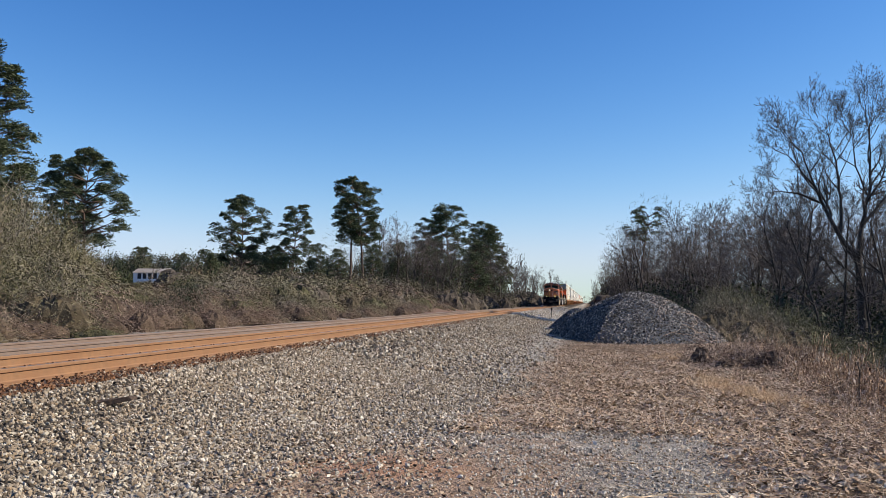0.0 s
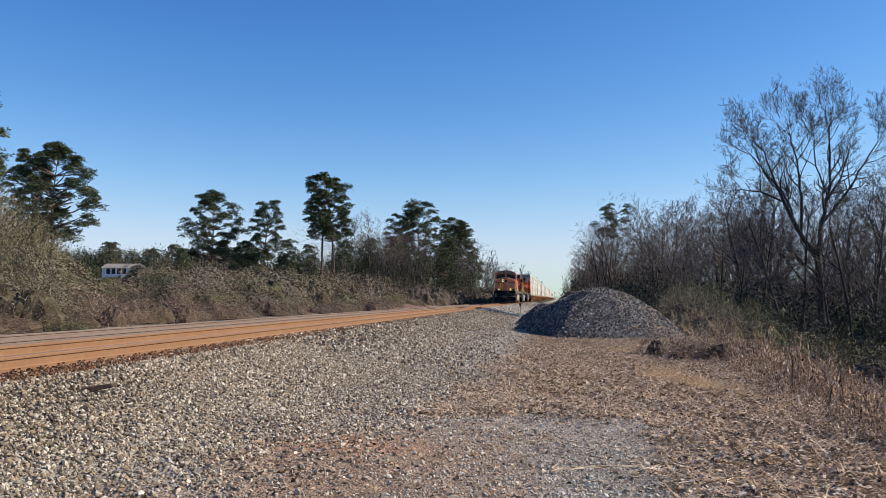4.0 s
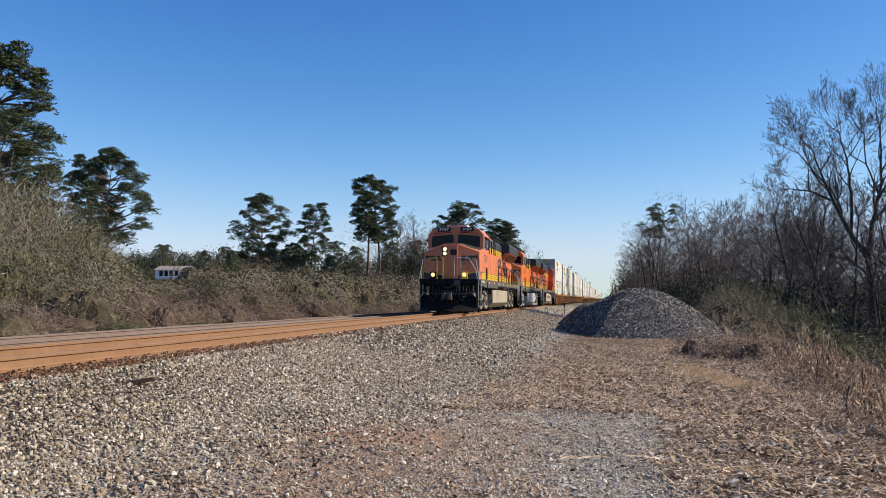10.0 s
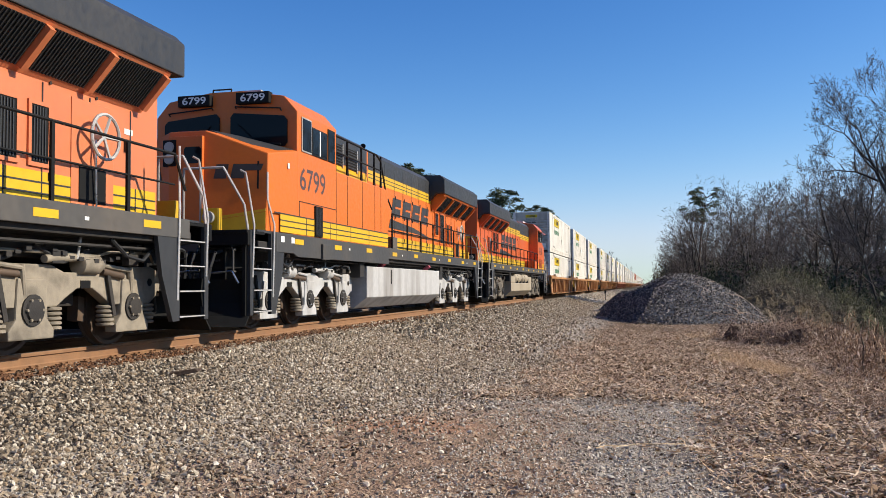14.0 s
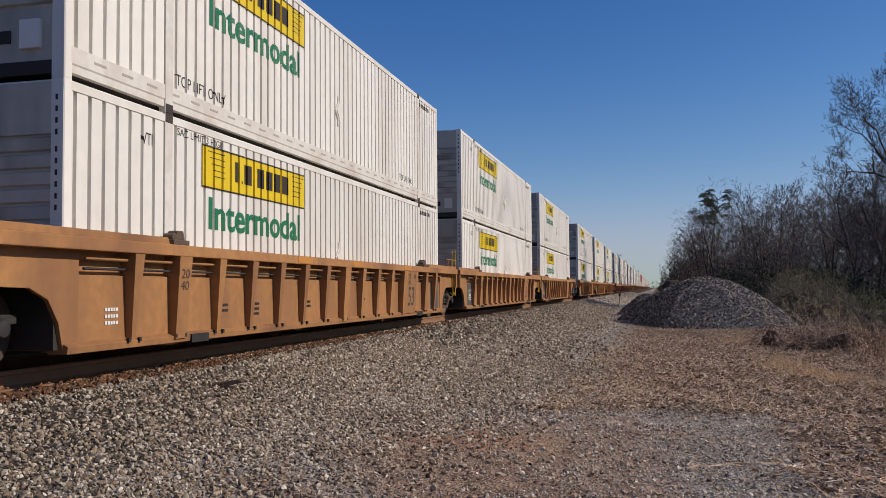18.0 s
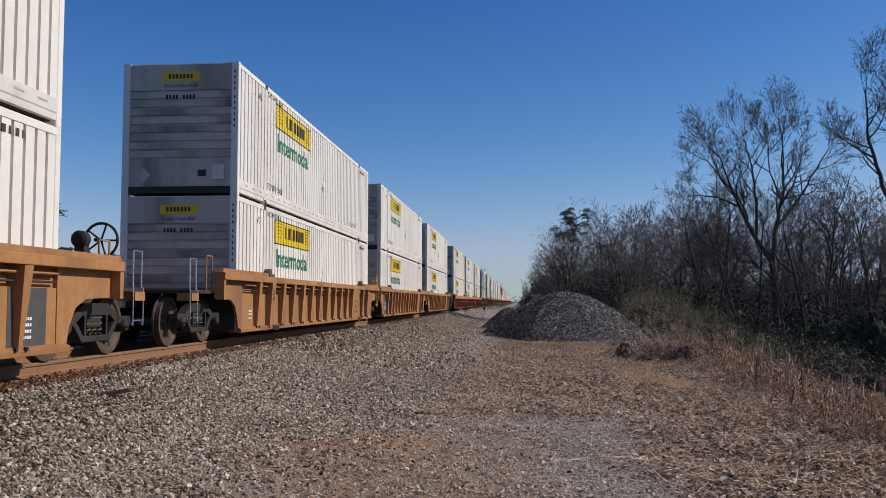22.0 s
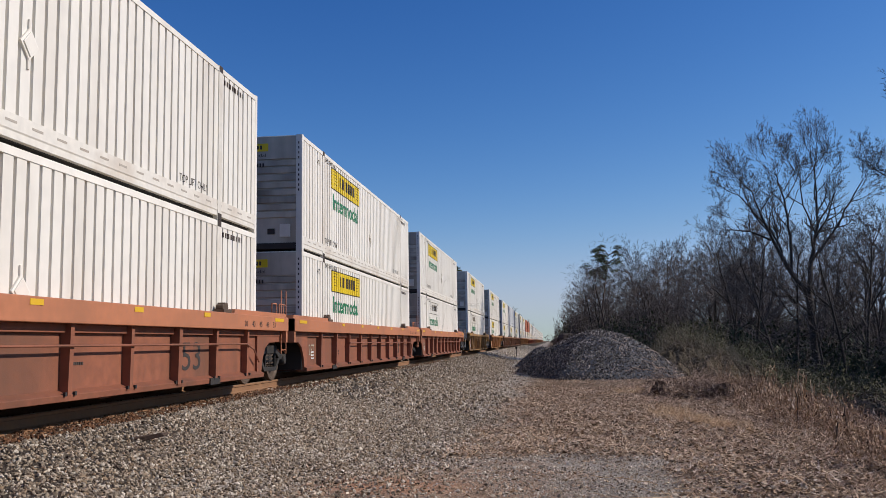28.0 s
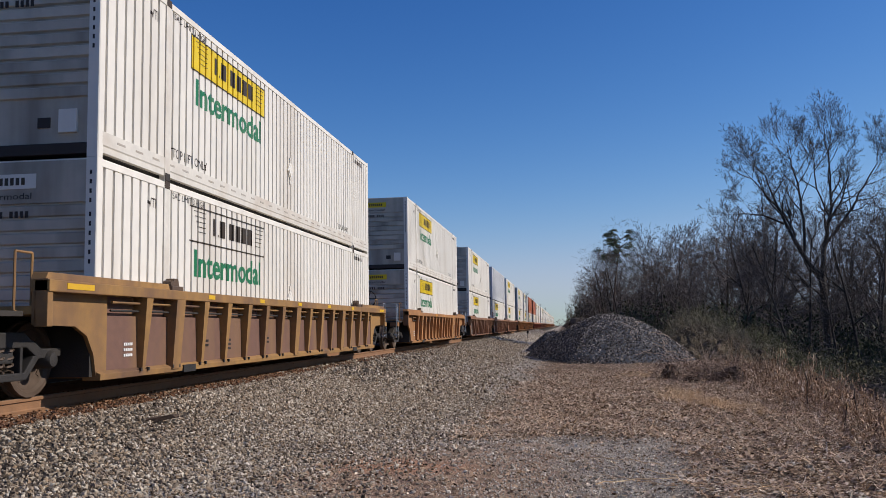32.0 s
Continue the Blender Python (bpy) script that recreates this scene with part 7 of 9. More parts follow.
def ribbon(p, d, length, width, sag, k):
    """A bent flat twig in two pieces."""
    side = unit(np.cross(d, rng.normal(0, 1, 3))) * width
    m = p + d * length * 0.5
    q = p + d * length + np.array([0, 0, -sag * length])
    q[2] = max(q[2], 0.0)
    vs = [p - side, p + side, m + side * 0.8, m - side * 0.8, q + side * 0.4, q - side * 0.4]
    return vs, [(k, k + 1, k + 2, k + 3), (k + 3, k + 2, k + 4, k + 5)]


def mound_templates(count, twigs, leaves, twig_w=0.012, leaf=0.04, loose=0.25, short=True):
    """Domes of draped twigs and of small leaves, with a rough core inside."""
    tw, lf, core = [], [], []
    for t in range(count):
        vs, fs = [], []
        for k in range(twigs):
            a, el, r = rng.uniform(0, 2 * np.pi), np.arcsin(rng.uniform(0.0, 1.0)), rng.uniform(0.74, 1.02)
            n = dome_point(a, el, t)
            d = unit(np.cross(unit(n), rng.normal(0, 1, 3)))
            d = unit(d + unit(n) * rng.normal(0.1, loose))
            v, f = ribbon(n * r, d, rng.uniform(0.10, 0.34), twig_w * rng.uniform(0.5, 1.2), rng.uniform(0.0, 0.5), len(vs))
            if short:
                v, f = [v[0], v[1], v[4], v[5]], [tuple(len(vs) + i for i in range(4))]
            vs += v
            fs += f
        tw.append((np.array(vs), np.array(fs)))
        vs, fs = [], []
        for k in range(leaves):
            a, el, r = rng.uniform(0, 2 * np.pi), np.arcsin(rng.uniform(0.0, 1.0)), rng.uniform(0.62, 1.03)
            p = dome_point(a, el, t) * r
            e1 = unit(rng.normal(0, 1, 3))
            e2 = unit(np.cross(e1, rng.normal(0, 1, 3)))
            s = leaf * rng.uniform(0.5, 1.2)
            vs += [p - e1 * s, p - e2 * s * 0.55, p + e1 * s, p + e2 * s * 0.55]
            fs.append((4 * k, 4 * k + 1, 4 * k + 2, 4 * k + 3))
        lf.append((np.array(vs), np.array(fs)))
        vs, fs, na, ne = [], [], 14, 6
        for j in range(ne):
            for i in range(na):
                w = 1.0 if j == ne - 1 else rng.uniform(0.80, 1.06)
                vs.append(dome_point(2 * np.pi * i / na * (j < ne - 1), j / (ne - 1) * np.pi / 2, t) * 0.60 * w)
        for j in range(ne - 1):
            for i in range(na):
                fs.append((j * na + i, j * na + (i + 1) % na, (j + 1) * na + (i + 1) % na, (j + 1) * na + i))
        core.append((np.array(vs), np.array(fs)))
    return tw, lf, core


VINE = mound_templates(5, 200, 320, 0.009, 0.05, 0.5)
THIN = mound_templates(5, 80, 130, 0.009, 0.055, 0.7)
SHRUB = mound_templates(4, 420, 460, 0.006, 0.036, 0.6)


def lumpy(a, el, k):
    """A dome of radius and height about 1 with smaller swellings on it."""
    b = 1 + np.cos(el) * (0.15 * np.sin(2 * a + k) + 0.10 * np.sin(3 * a - 2 * k)) + 0.07 * np.sin(5 * a + 1.7 * k) * np.sin(4 * el + k) + 0.045 * np.sin(9 * a + 6 * el + k)
    return np.stack([np.cos(a) * np.cos(el), np.sin(a) * np.cos(el), np.sin(el)], -1) * b[..., None]


def hump_templates(count, leaves, twigs, leaf=0.036, twig_w=0.006, lie=0.45, stray=0.35):
    """Vine-smothered mounds: small leaves that lie along the surface, vines hanging over it, a dense core."""
    tw, lf, core = [], [], []

    def around(n, lo, hi, k):
        a, el = rng.uniform(0, 2 * np.pi, n), np.arcsin(rng.uniform(0.0, 1.0, n))
        return lumpy(a, el, k) * rng.uniform(lo, hi, (n, 1)), np.stack([np.cos(a) * np.cos(el), np.sin(a) * np.cos(el), np.sin(el)], -1)

    def normed(v):
        return v / np.linalg.norm(v, axis=1, keepdims=True)

    for k in range(count):
        p, out = around(leaves, 0.86, 1.06, k)
        nrm = normed(out + rng.normal(0, lie, out.shape))
        e1 = normed(np.cross(nrm, rng.normal(0, 1, nrm.shape)))
        e2 = np.cross(nrm, e1)
        z = leaf * rng.uniform(0.5, 1.3, (leaves, 1))
        v = np.stack([p - e1 * z, p - e2 * z * 0.6, p + e1 * z, p + e2 * z * 0.6], 1).reshape(-1, 3)
        lf.append((v, np.arange(4 * leaves).reshape(-1, 4)))
        p, out = around(twigs, 0.90, 1.05, k)
        down = np.array([[0, 0, -1.0]]) * rng.uniform(0.0, 0.7, (twigs, 1)) + rng.normal(0, 0.6, out.shape)
        d = normed(down - out * (down * out).sum(1, keepdims=True)) + out * np.abs(rng.normal(0, stray, (twigs, 1)))
        side = normed(np.cross(d, rng.normal(0, 1, d.shape))) * twig_w * rng.uniform(0.5, 1.2, (twigs, 1))
        q = p + d * rng.uniform(0.10, 0.32, (twigs, 1))
        q[:, 2] = np.maximum(q[:, 2], 0.0)
        v = np.stack([p - side, p + side, q + side * 0.4, q - side * 0.4], 1).reshape(-1, 3)
        tw.append((v, np.arange(4 * twigs).reshape(-1, 4)))
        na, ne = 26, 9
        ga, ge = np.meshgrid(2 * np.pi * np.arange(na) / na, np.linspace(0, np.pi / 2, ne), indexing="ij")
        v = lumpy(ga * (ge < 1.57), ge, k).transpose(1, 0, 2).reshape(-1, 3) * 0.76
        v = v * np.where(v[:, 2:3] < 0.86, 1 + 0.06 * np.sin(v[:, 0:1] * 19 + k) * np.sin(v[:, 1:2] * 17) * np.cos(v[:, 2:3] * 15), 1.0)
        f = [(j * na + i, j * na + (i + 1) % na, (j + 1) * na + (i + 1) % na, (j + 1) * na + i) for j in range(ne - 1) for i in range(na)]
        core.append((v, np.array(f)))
    return tw, lf, core


HUMP = hump_templates(5, 2000, 420, 0.031, 0.0055, 0.40, 0.22)
FAR_HUMP = hump_templates(4, 560, 100, 0.048, 0.008, 0.40, 0.15)
FINE = hump_templates(4, 1000, 560, 0.027, 0.0042, 0.9, 0.9)


def thicket(name, pts, radii, heights, twig_mat, leaf_mat, label, leaf_share=1.0, kind=VINE, core="inner"):
    """A tangle of overlapping mounds: stems, leaves and a core coloured dark for inner shade."""
    pts = np.asarray(pts, float)
    n = len(pts)
    place = np.stack([pts[:, 0], pts[:, 1], land(pts[:, 0], pts[:, 1]) - 0.08], -1)
    which, rot = rng.integers(0, len(kind[0]), n), turns(rng, n, 0.12)
    size = np.stack([radii, radii, heights], -1)
    ob = thing(name, label, "shrubs", kind="stuff")
    v, f = scatter(kind[0], which, place, rot, size)
    part("stems", raw_mesh("stems", v, f, M[twig_mat]), "", ob)
    sel = rng.random(n) < leaf_share
    v, f = scatter(kind[1], which[sel], place[sel], rot[sel], size[sel])
    part("leaves", raw_mesh("leaves", v, f, M[leaf_mat]), "", ob)
    # Solid dark core; its colour stands for shade deep inside the growth.
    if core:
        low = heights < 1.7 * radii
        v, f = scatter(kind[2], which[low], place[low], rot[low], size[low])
        part("inner_stems", raw_mesh("inner_stems", v, f, M[core]), "", ob, "solid core coloured dark for inner shade")
    return ob


TANGLE = mound_templates(6, 34, 26, 0.022, 0.085, 0.9)
STALKS = [clump(9, 1.0, 0.35, 0.010, 3) for _ in range(4)]
GRASS = [clump(46, 1.0, 1.2, 0.014) for _ in range(4)]


def planted(name, templates, pts, sizes, material, label, category):
    pts = np.asarray(pts, float)
    n = len(pts)
    place = np.stack([pts[:, 0], pts[:, 1], land(pts[:, 0], pts[:, 1]) - 0.02], -1)
    v, f = scatter(templates, rng.integers(0, len(templates), n), place, turns(rng, n, 0.25), sizes)
    return solo(name, raw_mesh(name, v, f, M[material]), "", label, category, kind="stuff")


# matted clumps that give the mown straw its relief
mx, my = rng.uniform(-2.0, 6.0, 3600), rng.uniform(5.2, 30.0, 3600)
ok = in_straw(mx, my) & (rng.random(3600) < np.interp(my, [5, 14, 30], [1.0, 0.9, 0.45]))
mats = np.stack([mx[ok], my[ok]], -1)
flat = np.stack([rng.uniform(0.15, 0.42, len(mats)), rng.uniform(0.15, 0.42, len(mats)), rng.uniform(0.03, 0.125, len(mats))], -1)
planted("straw_mats", TANGLE[0], mats, flat, "straw", "matted clumps of mown straw", "straw")
planted("litter_mats", TANGLE[1], mats, flat, "dead_leaf", "matted clumps of dead leaves", "leaves")


def bank_edge(y):
    return np.interp(y, [8, 14, 20, 28, 36, 48], [3.3, 3.4, 3.9, 4.6, 5.0, 6.0])


pts = np.stack([rng.uniform(2.6, 11, 6000), rng.uniform(7.0, 48, 6000)], -1)
pts = pts[(pts[:, 1] < 33 + rng.normal(0, 2.5, len(pts))) & (pts[:, 0] > bank_edge(pts[:, 1]) + rng.normal(0, 0.4, len(pts))) & (pts[:, 0] < bank_edge(pts[:, 1]) + 3.6)]
mass = np.clip(0.55 + 0.75 * lumps(pts[:, 0], pts[:, 1], 1.3, 11), 0.12, 1.3)
hgt = (0.10 + 0.34 * np.clip((pts[:, 0] - bank_edge(pts[:, 1])) / 1.0, 0, 1)) * mass * rng.uniform(1.0, 2.5, len(pts))
hgt *= np.interp(pts[:, 0] - bank_edge(pts[:, 1]), [1.0, 2.2, 3.6], [1.0, 0.6, 0.3])
hgt *= np.interp(pts[:, 1], [14, 20, 26, 32, 48], [1.0, 1.15, 1.15, 0.55, 0.3])
wide = rng.uniform(0.18, 0.40, len(pts))
planted("dead_weeds", TANGLE[0], pts, np.stack([wide, wide, hgt], -1), "weeds", "tangled brown dead weeds along the bank", "weeds")
planted("weed_leaves", TANGLE[1], pts, np.stack([wide, wide, hgt * 0.9], -1), "dead_leaf", "curled dead leaves among the weeds", "weeds")
arch = np.stack([rng.uniform(3.0, 8.5, 1700), rng.uniform(8, 44, 1700)], -1)
arch = arch[(arch[:, 1] < 32) & (arch[:, 0] > bank_edge(arch[:, 1]) - 0.1) & (arch[:, 0] < bank_edge(arch[:, 1]) + 2.4) & (lumps(arch[:, 0], arch[:, 1], 0.9, 4) > -0.35)]
ARCHES = [clump(7, 1.0, 2.4, 0.007, 5) for _ in range(5)]
planted("arching_stems", ARCHES, arch, rng.uniform(0.2, 0.5, len(arch)) * np.interp(arch[:, 1], [22, 32, 44], [1.0, 0.6, 0.35]), "straw", "thin arching dry stems", "weeds")
tall = np.stack([rng.uniform(4.0, 7.0, 26), rng.uniform(13, 36, 26)], -1)
tall = tall[(tall[:, 0] > bank_edge(tall[:, 1]) + 0.3) & (tall[:, 0] < bank_edge(tall[:, 1]) + 2.0)]
planted("tall_weeds", STALKS, tall, rng.uniform(0.4, 0.8, len(tall))[:, None] * np.array([0.7, 0.7, 1.0]), "weeds", "tall dry weed stalks on the bank", "weeds")
u = rng.random(300)
strip = np.stack([np.interp(u, [0, 0.5, 1], [2.25, 2.6, 3.0]) + rng.normal(0, 0.24, 300), np.interp(u, [0, 1], [19.3, 14.9]) + rng.normal(0, 0.5, 300)], -1)
more = np.stack([rng.normal(2.3, 0.5, 60), rng.normal(26.5, 0.8, 60)], -1)
planted("bleached_grass", GRASS, np.concatenate([strip, more]), np.concatenate([rng.uniform(0.07, 0.19, 300), rng.uniform(0.08, 0.18, 60)]), "tan_grass", "tufts of bleached tan grass", "grass")
dark = np.stack([rng.normal(3.4, 0.4, 26), rng.normal(24.0, 0.8, 26)], -1)
planted("brown_brush", TANGLE[0], dark, rng.uniform(0.3, 0.55, 26), "dead_leaf", "low clump of dark brown brush", "brush")
brush = np.array([(3.3, 23.0), (3.8, 23.8), (4.3, 23.2), (3.6, 24.8), (4.6, 24.6), (5.2, 23.9), (4.1, 25.6), (5.6, 25.2), (3.0, 25.4)])
thicket("brown_brush", brush, rng.uniform(0.5, 0.8, 9), rng.uniform(0.5, 0.9, 9), "reddish_twig", "red_leaf", "low clump of tangled dark brown brush", 1.0, SHRUB, "inner_red")
feathery = np.stack([rng.normal(4.3, 0.5, 46), rng.normal(26.5, 0.8, 46)], -1)
planted("feathery_weeds", ARCHES, feathery, rng.uniform(0.7, 1.3, 46)[:, None] * np.array([0.5, 0.5, 1.0]), "straw", "upright pale feathery weeds behind the brown brush", "weeds")

red = np.stack([rng.normal(6.6, 0.8, 120), rng.normal(17.5, 2.2, 120)], -1)
planted("red_stems", TANGLE[0], red, np.stack([rng.uniform(0.25, 0.5, 120), rng.uniform(0.25, 0.5, 120), rng.uniform(0.25, 0.6, 120)], -1), "reddish_twig", "low bushes of reddish bare stems", "shrubs")
for x, y, h, turn in ((4.55, 13.9, 0.62, 20), (4.25, 15.6, 0.75, 140), (3.9, 12.4, 0.45, 250), (5.2, 19.0, 0.7, 310)):
    stem = Mesh().pipe([(0, 0, 0), (0.02, 0.01, h * 0.4), (-0.01, 0.03, h * 0.8), (0.02, 0.05, h)], 0.012, 5)
    st = solo("dry_stalk", stem, "inner", "dark upright dried stalk with shrivelled leaves", "weeds", "dry stalks", at=pose(x, y, float(land(x, y)) - 0.02, 0, 0, turn))
    for k in range(9):
        a = k * 2.4
        z = h * (0.35 + 0.07 * k)
        part("withered_leaf", Mesh().add([(0, 0, z), (0.03 * math.cos(a + 0.6), 0.03 * math.sin(a + 0.6), z - 0.04), (0.05 * math.cos(a), 0.05 * math.sin(a), z - 0.14), (0.03 * math.cos(a - 0.6), 0.03 * math.sin(a - 0.6), z - 0.05)], [(0, 1, 2), (0, 2, 3)]), "dead_leaf", st)
green = np.stack([rng.uniform(7.0, 19, 330), rng.uniform(17, 52, 330)], -1)
planted("green_grass", GRASS, green, rng.uniform(0.14, 0.36, 330), "olive_leaf", "dull green grass below the bank", "grass")

# left of the tracks: low brambles at the foot, vine-smothered mounds, tall olive shrubs behind

def hedge_back(y):
    """How far the hedge's foot lies from the track."""
    return -18.7 - np.clip((y - 70) / 40, 0, 1.5)


hy = 22 + 106 * rng.random(105) ** 1.2
hx = hedge_back(hy) + rng.normal(0.1, 0.55, 105)
red = rng.random(105) < 0.55
for sel, twig, leaf, label, core in ((red, "reddish_twig", "red_leaf", "low tangle of reddish brambles beside the track", "inner_red"),
                                     (~red, "vine_pale", "brown_leaf", "low tangle of pale brown vines and straw", "inner_brown")):
    m = int(sel.sum())
    thicket("bramble_hedge", np.stack([hx, hy], -1)[sel], rng.uniform(0.8, 1.6, m), rng.uniform(0.5, 1.15, m), twig, leaf, label, 1.0, FINE, core)
mounds = []
for row, (off, rr, hh) in enumerate(((1.3, (1.0, 1.9), (0.9, 1.6)), (3.6, (1.4, 2.5), (1.4, 2.3)), (6.6, (1.7, 2.9), (1.8, 2.9)))):
    y = 22.0 + row
    while y < 138:
        far = float(np.interp(y, [22, 60, 138], [1.0, 1.1, 1.45]))
        mounds.append((float(hedge_back(y)) - off + rng.normal(0, 0.5), y, rng.uniform(*rr) * far, rng.uniform(*hh) * far))
        y += rng.uniform(1.9, 4.2) * far
mounds = np.array(mounds)
mounds[:, 3] *= np.where(np.abs(mounds[:, 0] / mounds[:, 1] + 0.535) < 0.06, 0.55, 1.0)      # low before the shed
pick = rng.random(len(mounds))
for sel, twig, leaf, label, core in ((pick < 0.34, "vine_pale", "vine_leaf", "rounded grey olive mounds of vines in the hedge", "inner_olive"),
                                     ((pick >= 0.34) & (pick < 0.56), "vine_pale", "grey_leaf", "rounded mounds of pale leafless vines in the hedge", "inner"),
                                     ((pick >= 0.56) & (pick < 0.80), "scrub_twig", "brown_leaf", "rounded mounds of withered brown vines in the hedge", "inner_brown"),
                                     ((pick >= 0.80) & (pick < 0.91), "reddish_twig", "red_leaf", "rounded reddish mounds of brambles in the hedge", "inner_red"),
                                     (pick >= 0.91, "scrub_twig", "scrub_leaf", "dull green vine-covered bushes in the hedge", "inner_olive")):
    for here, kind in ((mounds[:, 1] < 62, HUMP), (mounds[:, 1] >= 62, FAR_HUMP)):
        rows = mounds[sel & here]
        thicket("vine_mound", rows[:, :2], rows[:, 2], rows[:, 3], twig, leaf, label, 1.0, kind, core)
dark = np.array([(-19.9, 41.0), (-20.6, 43.4), (-20.4, 38.9), (-21.2, 58.0), (-22.4, 33.0), (-23.0, 74.0)])
thicket("evergreen_bush", dark, np.array([0.8, 0.9, 0.6, 1.0, 1.0, 1.3]), np.array([2.3, 2.1, 1.3, 1.9, 2.2, 2.2]), "wood_twig", "dark_leaf", "dark evergreen bush in the hedge", 1.0, HUMP, "inner_dark")
hy = rng.uniform(56, 150, 120)
hx = rng.uniform(-72, -27, 120) * np.interp(hy, [50, 150], [0.8, 1.0])
hh = rng.uniform(1.2, 2.9, 120) * np.where(np.abs(hx / hy + 0.53) < 0.06, 0.35, 1.0)      # low before the shed
thicket("back_scrub", np.stack([hx, hy], -1), rng.uniform(1.6, 3.2, 120), hh, "olive_twig", "vine_leaf", "olive and brown scrub behind the hedge", 1.0, FAR_HUMP, "inner_olive")
# a brushy rise below the pines
by = rng.uniform(96, 142, 110)
bx = rng.uniform(-78, -20, 110)
away = np.abs(bx / by + 0.54) > 0.055
bx, by = bx[away], by[away]
tone = rng.random(len(bx)) < 0.5
for sel, leaf, core in ((tone, "vine_leaf", "inner_olive"), (~tone, "scrub_leaf", "inner_brown")):
    m = int(sel.sum())
    thicket("brushy_rise", np.stack([bx, by], -1)[sel], rng.uniform(1.8, 3.2, m), rng.uniform(1.6, 3.8, m), "scrub_twig", leaf, "brown and olive brush below the tall pines", 1.0, FAR_HUMP, core)
# a dark evergreen belt under the pines and behind the shed
more_rng = np.random.default_rng(77)
by = np.concatenate([rng.uniform(146, 164, 54), rng.uniform(203, 222, 40)])
bx = np.concatenate([rng.uniform(-74, -21, 54), rng.uniform(-132, -72, 40)])
belt = np.concatenate([rng.uniform(3.6, 8.0, 54), rng.uniform(3.6, 8.2, 40)])
away = (np.abs(bx / by + 0.54) > 0.05) | (by > 195)
thicket("evergreen_belt", np.stack([bx, by], -1)[away], rng.uniform(2.4, 4.2, 94)[away], belt[away], "wood_twig", "dark_leaf", "belt of dark evergreens below the pines", 1.0, FAR_HUMP, "inner_dark")
by = np.concatenate([more_rng.uniform(150, 170, 30), more_rng.uniform(206, 230, 26)])
bx = np.concatenate([more_rng.uniform(-70, -24, 30), more_rng.uniform(-134, -88, 26)])
belt = np.concatenate([more_rng.uniform(4.6, 8.0, 30), more_rng.uniform(5.0, 9.0, 26)])
thicket("evergreen_belt", np.stack([bx, by], -1), more_rng.uniform(2.4, 4.2, 56), belt, "wood_twig", "olive_leaf", "dull olive trees mixed into the evergreen belt", 1.0, FAR_HUMP, "inner_olive")
# tall olive shrubs rising behind the near hedge
sy = rng.uniform(26, 58, 112)
sx = -0.57 * sy - 0.8 - 22 * rng.random(112) ** 1.4
depth = np.clip((-0.57 * sy - 0.8 - sx) / 9.0, 0, 1)
sh = (1.7 + 4.2 * depth ** 0.7) * rng.uniform(0.6, 1.05, 112) * np.clip(sy / 42, 0.75, 1.25)
sh *= np.interp(sx / sy, [-0.68, -0.63, -0.60], [0.95, 0.85, 0.4])
sr = np.maximum(rng.uniform(1.0, 2.0, 112) * (0.8 + 0.5 * depth), sh / 1.7)
tone = rng.random(112)
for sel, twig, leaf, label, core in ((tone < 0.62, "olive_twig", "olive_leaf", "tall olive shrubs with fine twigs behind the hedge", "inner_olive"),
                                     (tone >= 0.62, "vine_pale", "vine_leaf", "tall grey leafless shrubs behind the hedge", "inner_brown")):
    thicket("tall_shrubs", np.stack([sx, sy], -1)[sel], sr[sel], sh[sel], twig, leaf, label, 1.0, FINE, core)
# bleached dead branches that lean out of the hedge
for k, (x, y, z, a, ln) in enumerate(((-19.0, 33.5, 0.4, 200, 3.0), (-19.3, 36.0, 0.5, 160, 2.6), (-19.2, 30.4, 0.5, 215, 2.2), (-21.0, 28.6, 1.2, 140, 2.4), (-19.4, 47.5, 0.5, 170, 2.4), (-19.5, 66.0, 0.3, 15, 2.6))):
    r = random.Random(700 + k)
    p, d = Vector((0, 0, 0)), Vector((0.25, math.cos(radians(a)), 0.75)).normalized()
    ms, rad = Mesh(), 0.026
    for j in range(8):
        d = (d + Vector((r.gauss(0, 0.1), r.gauss(0, 0.22), r.gauss(0.03, 0.22)))).normalized()
        q = p + d * ln / 8
        ms.rod(p, q, rad, rad * 0.88, n=6)
        if j in (2, 4, 5, 6):
            e = (d + Vector((r.gauss(0, 0.6), r.gauss(0, 0.6), r.gauss(0, 0.5)))).normalized()
            ms.rod(q, q + e * ln * 0.22, rad * 0.5, 0.008, n=5)
        p, rad = q, rad * 0.88
    solo("dead_branch", ms, "vine_pale", "bleached bare branch leaning out of the hedge", "branch", "dead branches", at=pose(x, y, float(land(x, y)) + z))
# right: vine-hung bushes beside the heap, dark undergrowth below the trees
bx = np.array([(5.6, 42.0), (6.3, 43.6), (6.9, 41.0), (7.4, 45.5), (7.9, 42.0), (6.6, 47.5), (8.6, 46.0), (9.2, 43.5), (5.3, 40.0), (7.0, 38.5)])
thicket("vine_bush", bx, rng.uniform(0.9, 1.5, 10), np.array([1.5, 1.9, 1.3, 2.0, 1.4, 2.2, 1.9, 1.4, 0.8, 0.6]), "vine_pale", "brown_leaf", "pale vine-hung brush beside the gravel heap", 1.0, FINE, "inner_brown")


def fan(count, ys, edge, reach=0.52):
    """Places filling a wedge that widens with distance."""
    y = rng.uniform(*ys, count)
    e = np.array([edge(b) for b in y])
    return e + (reach * y + 14 - e) * rng.random(count) ** 1.4, y


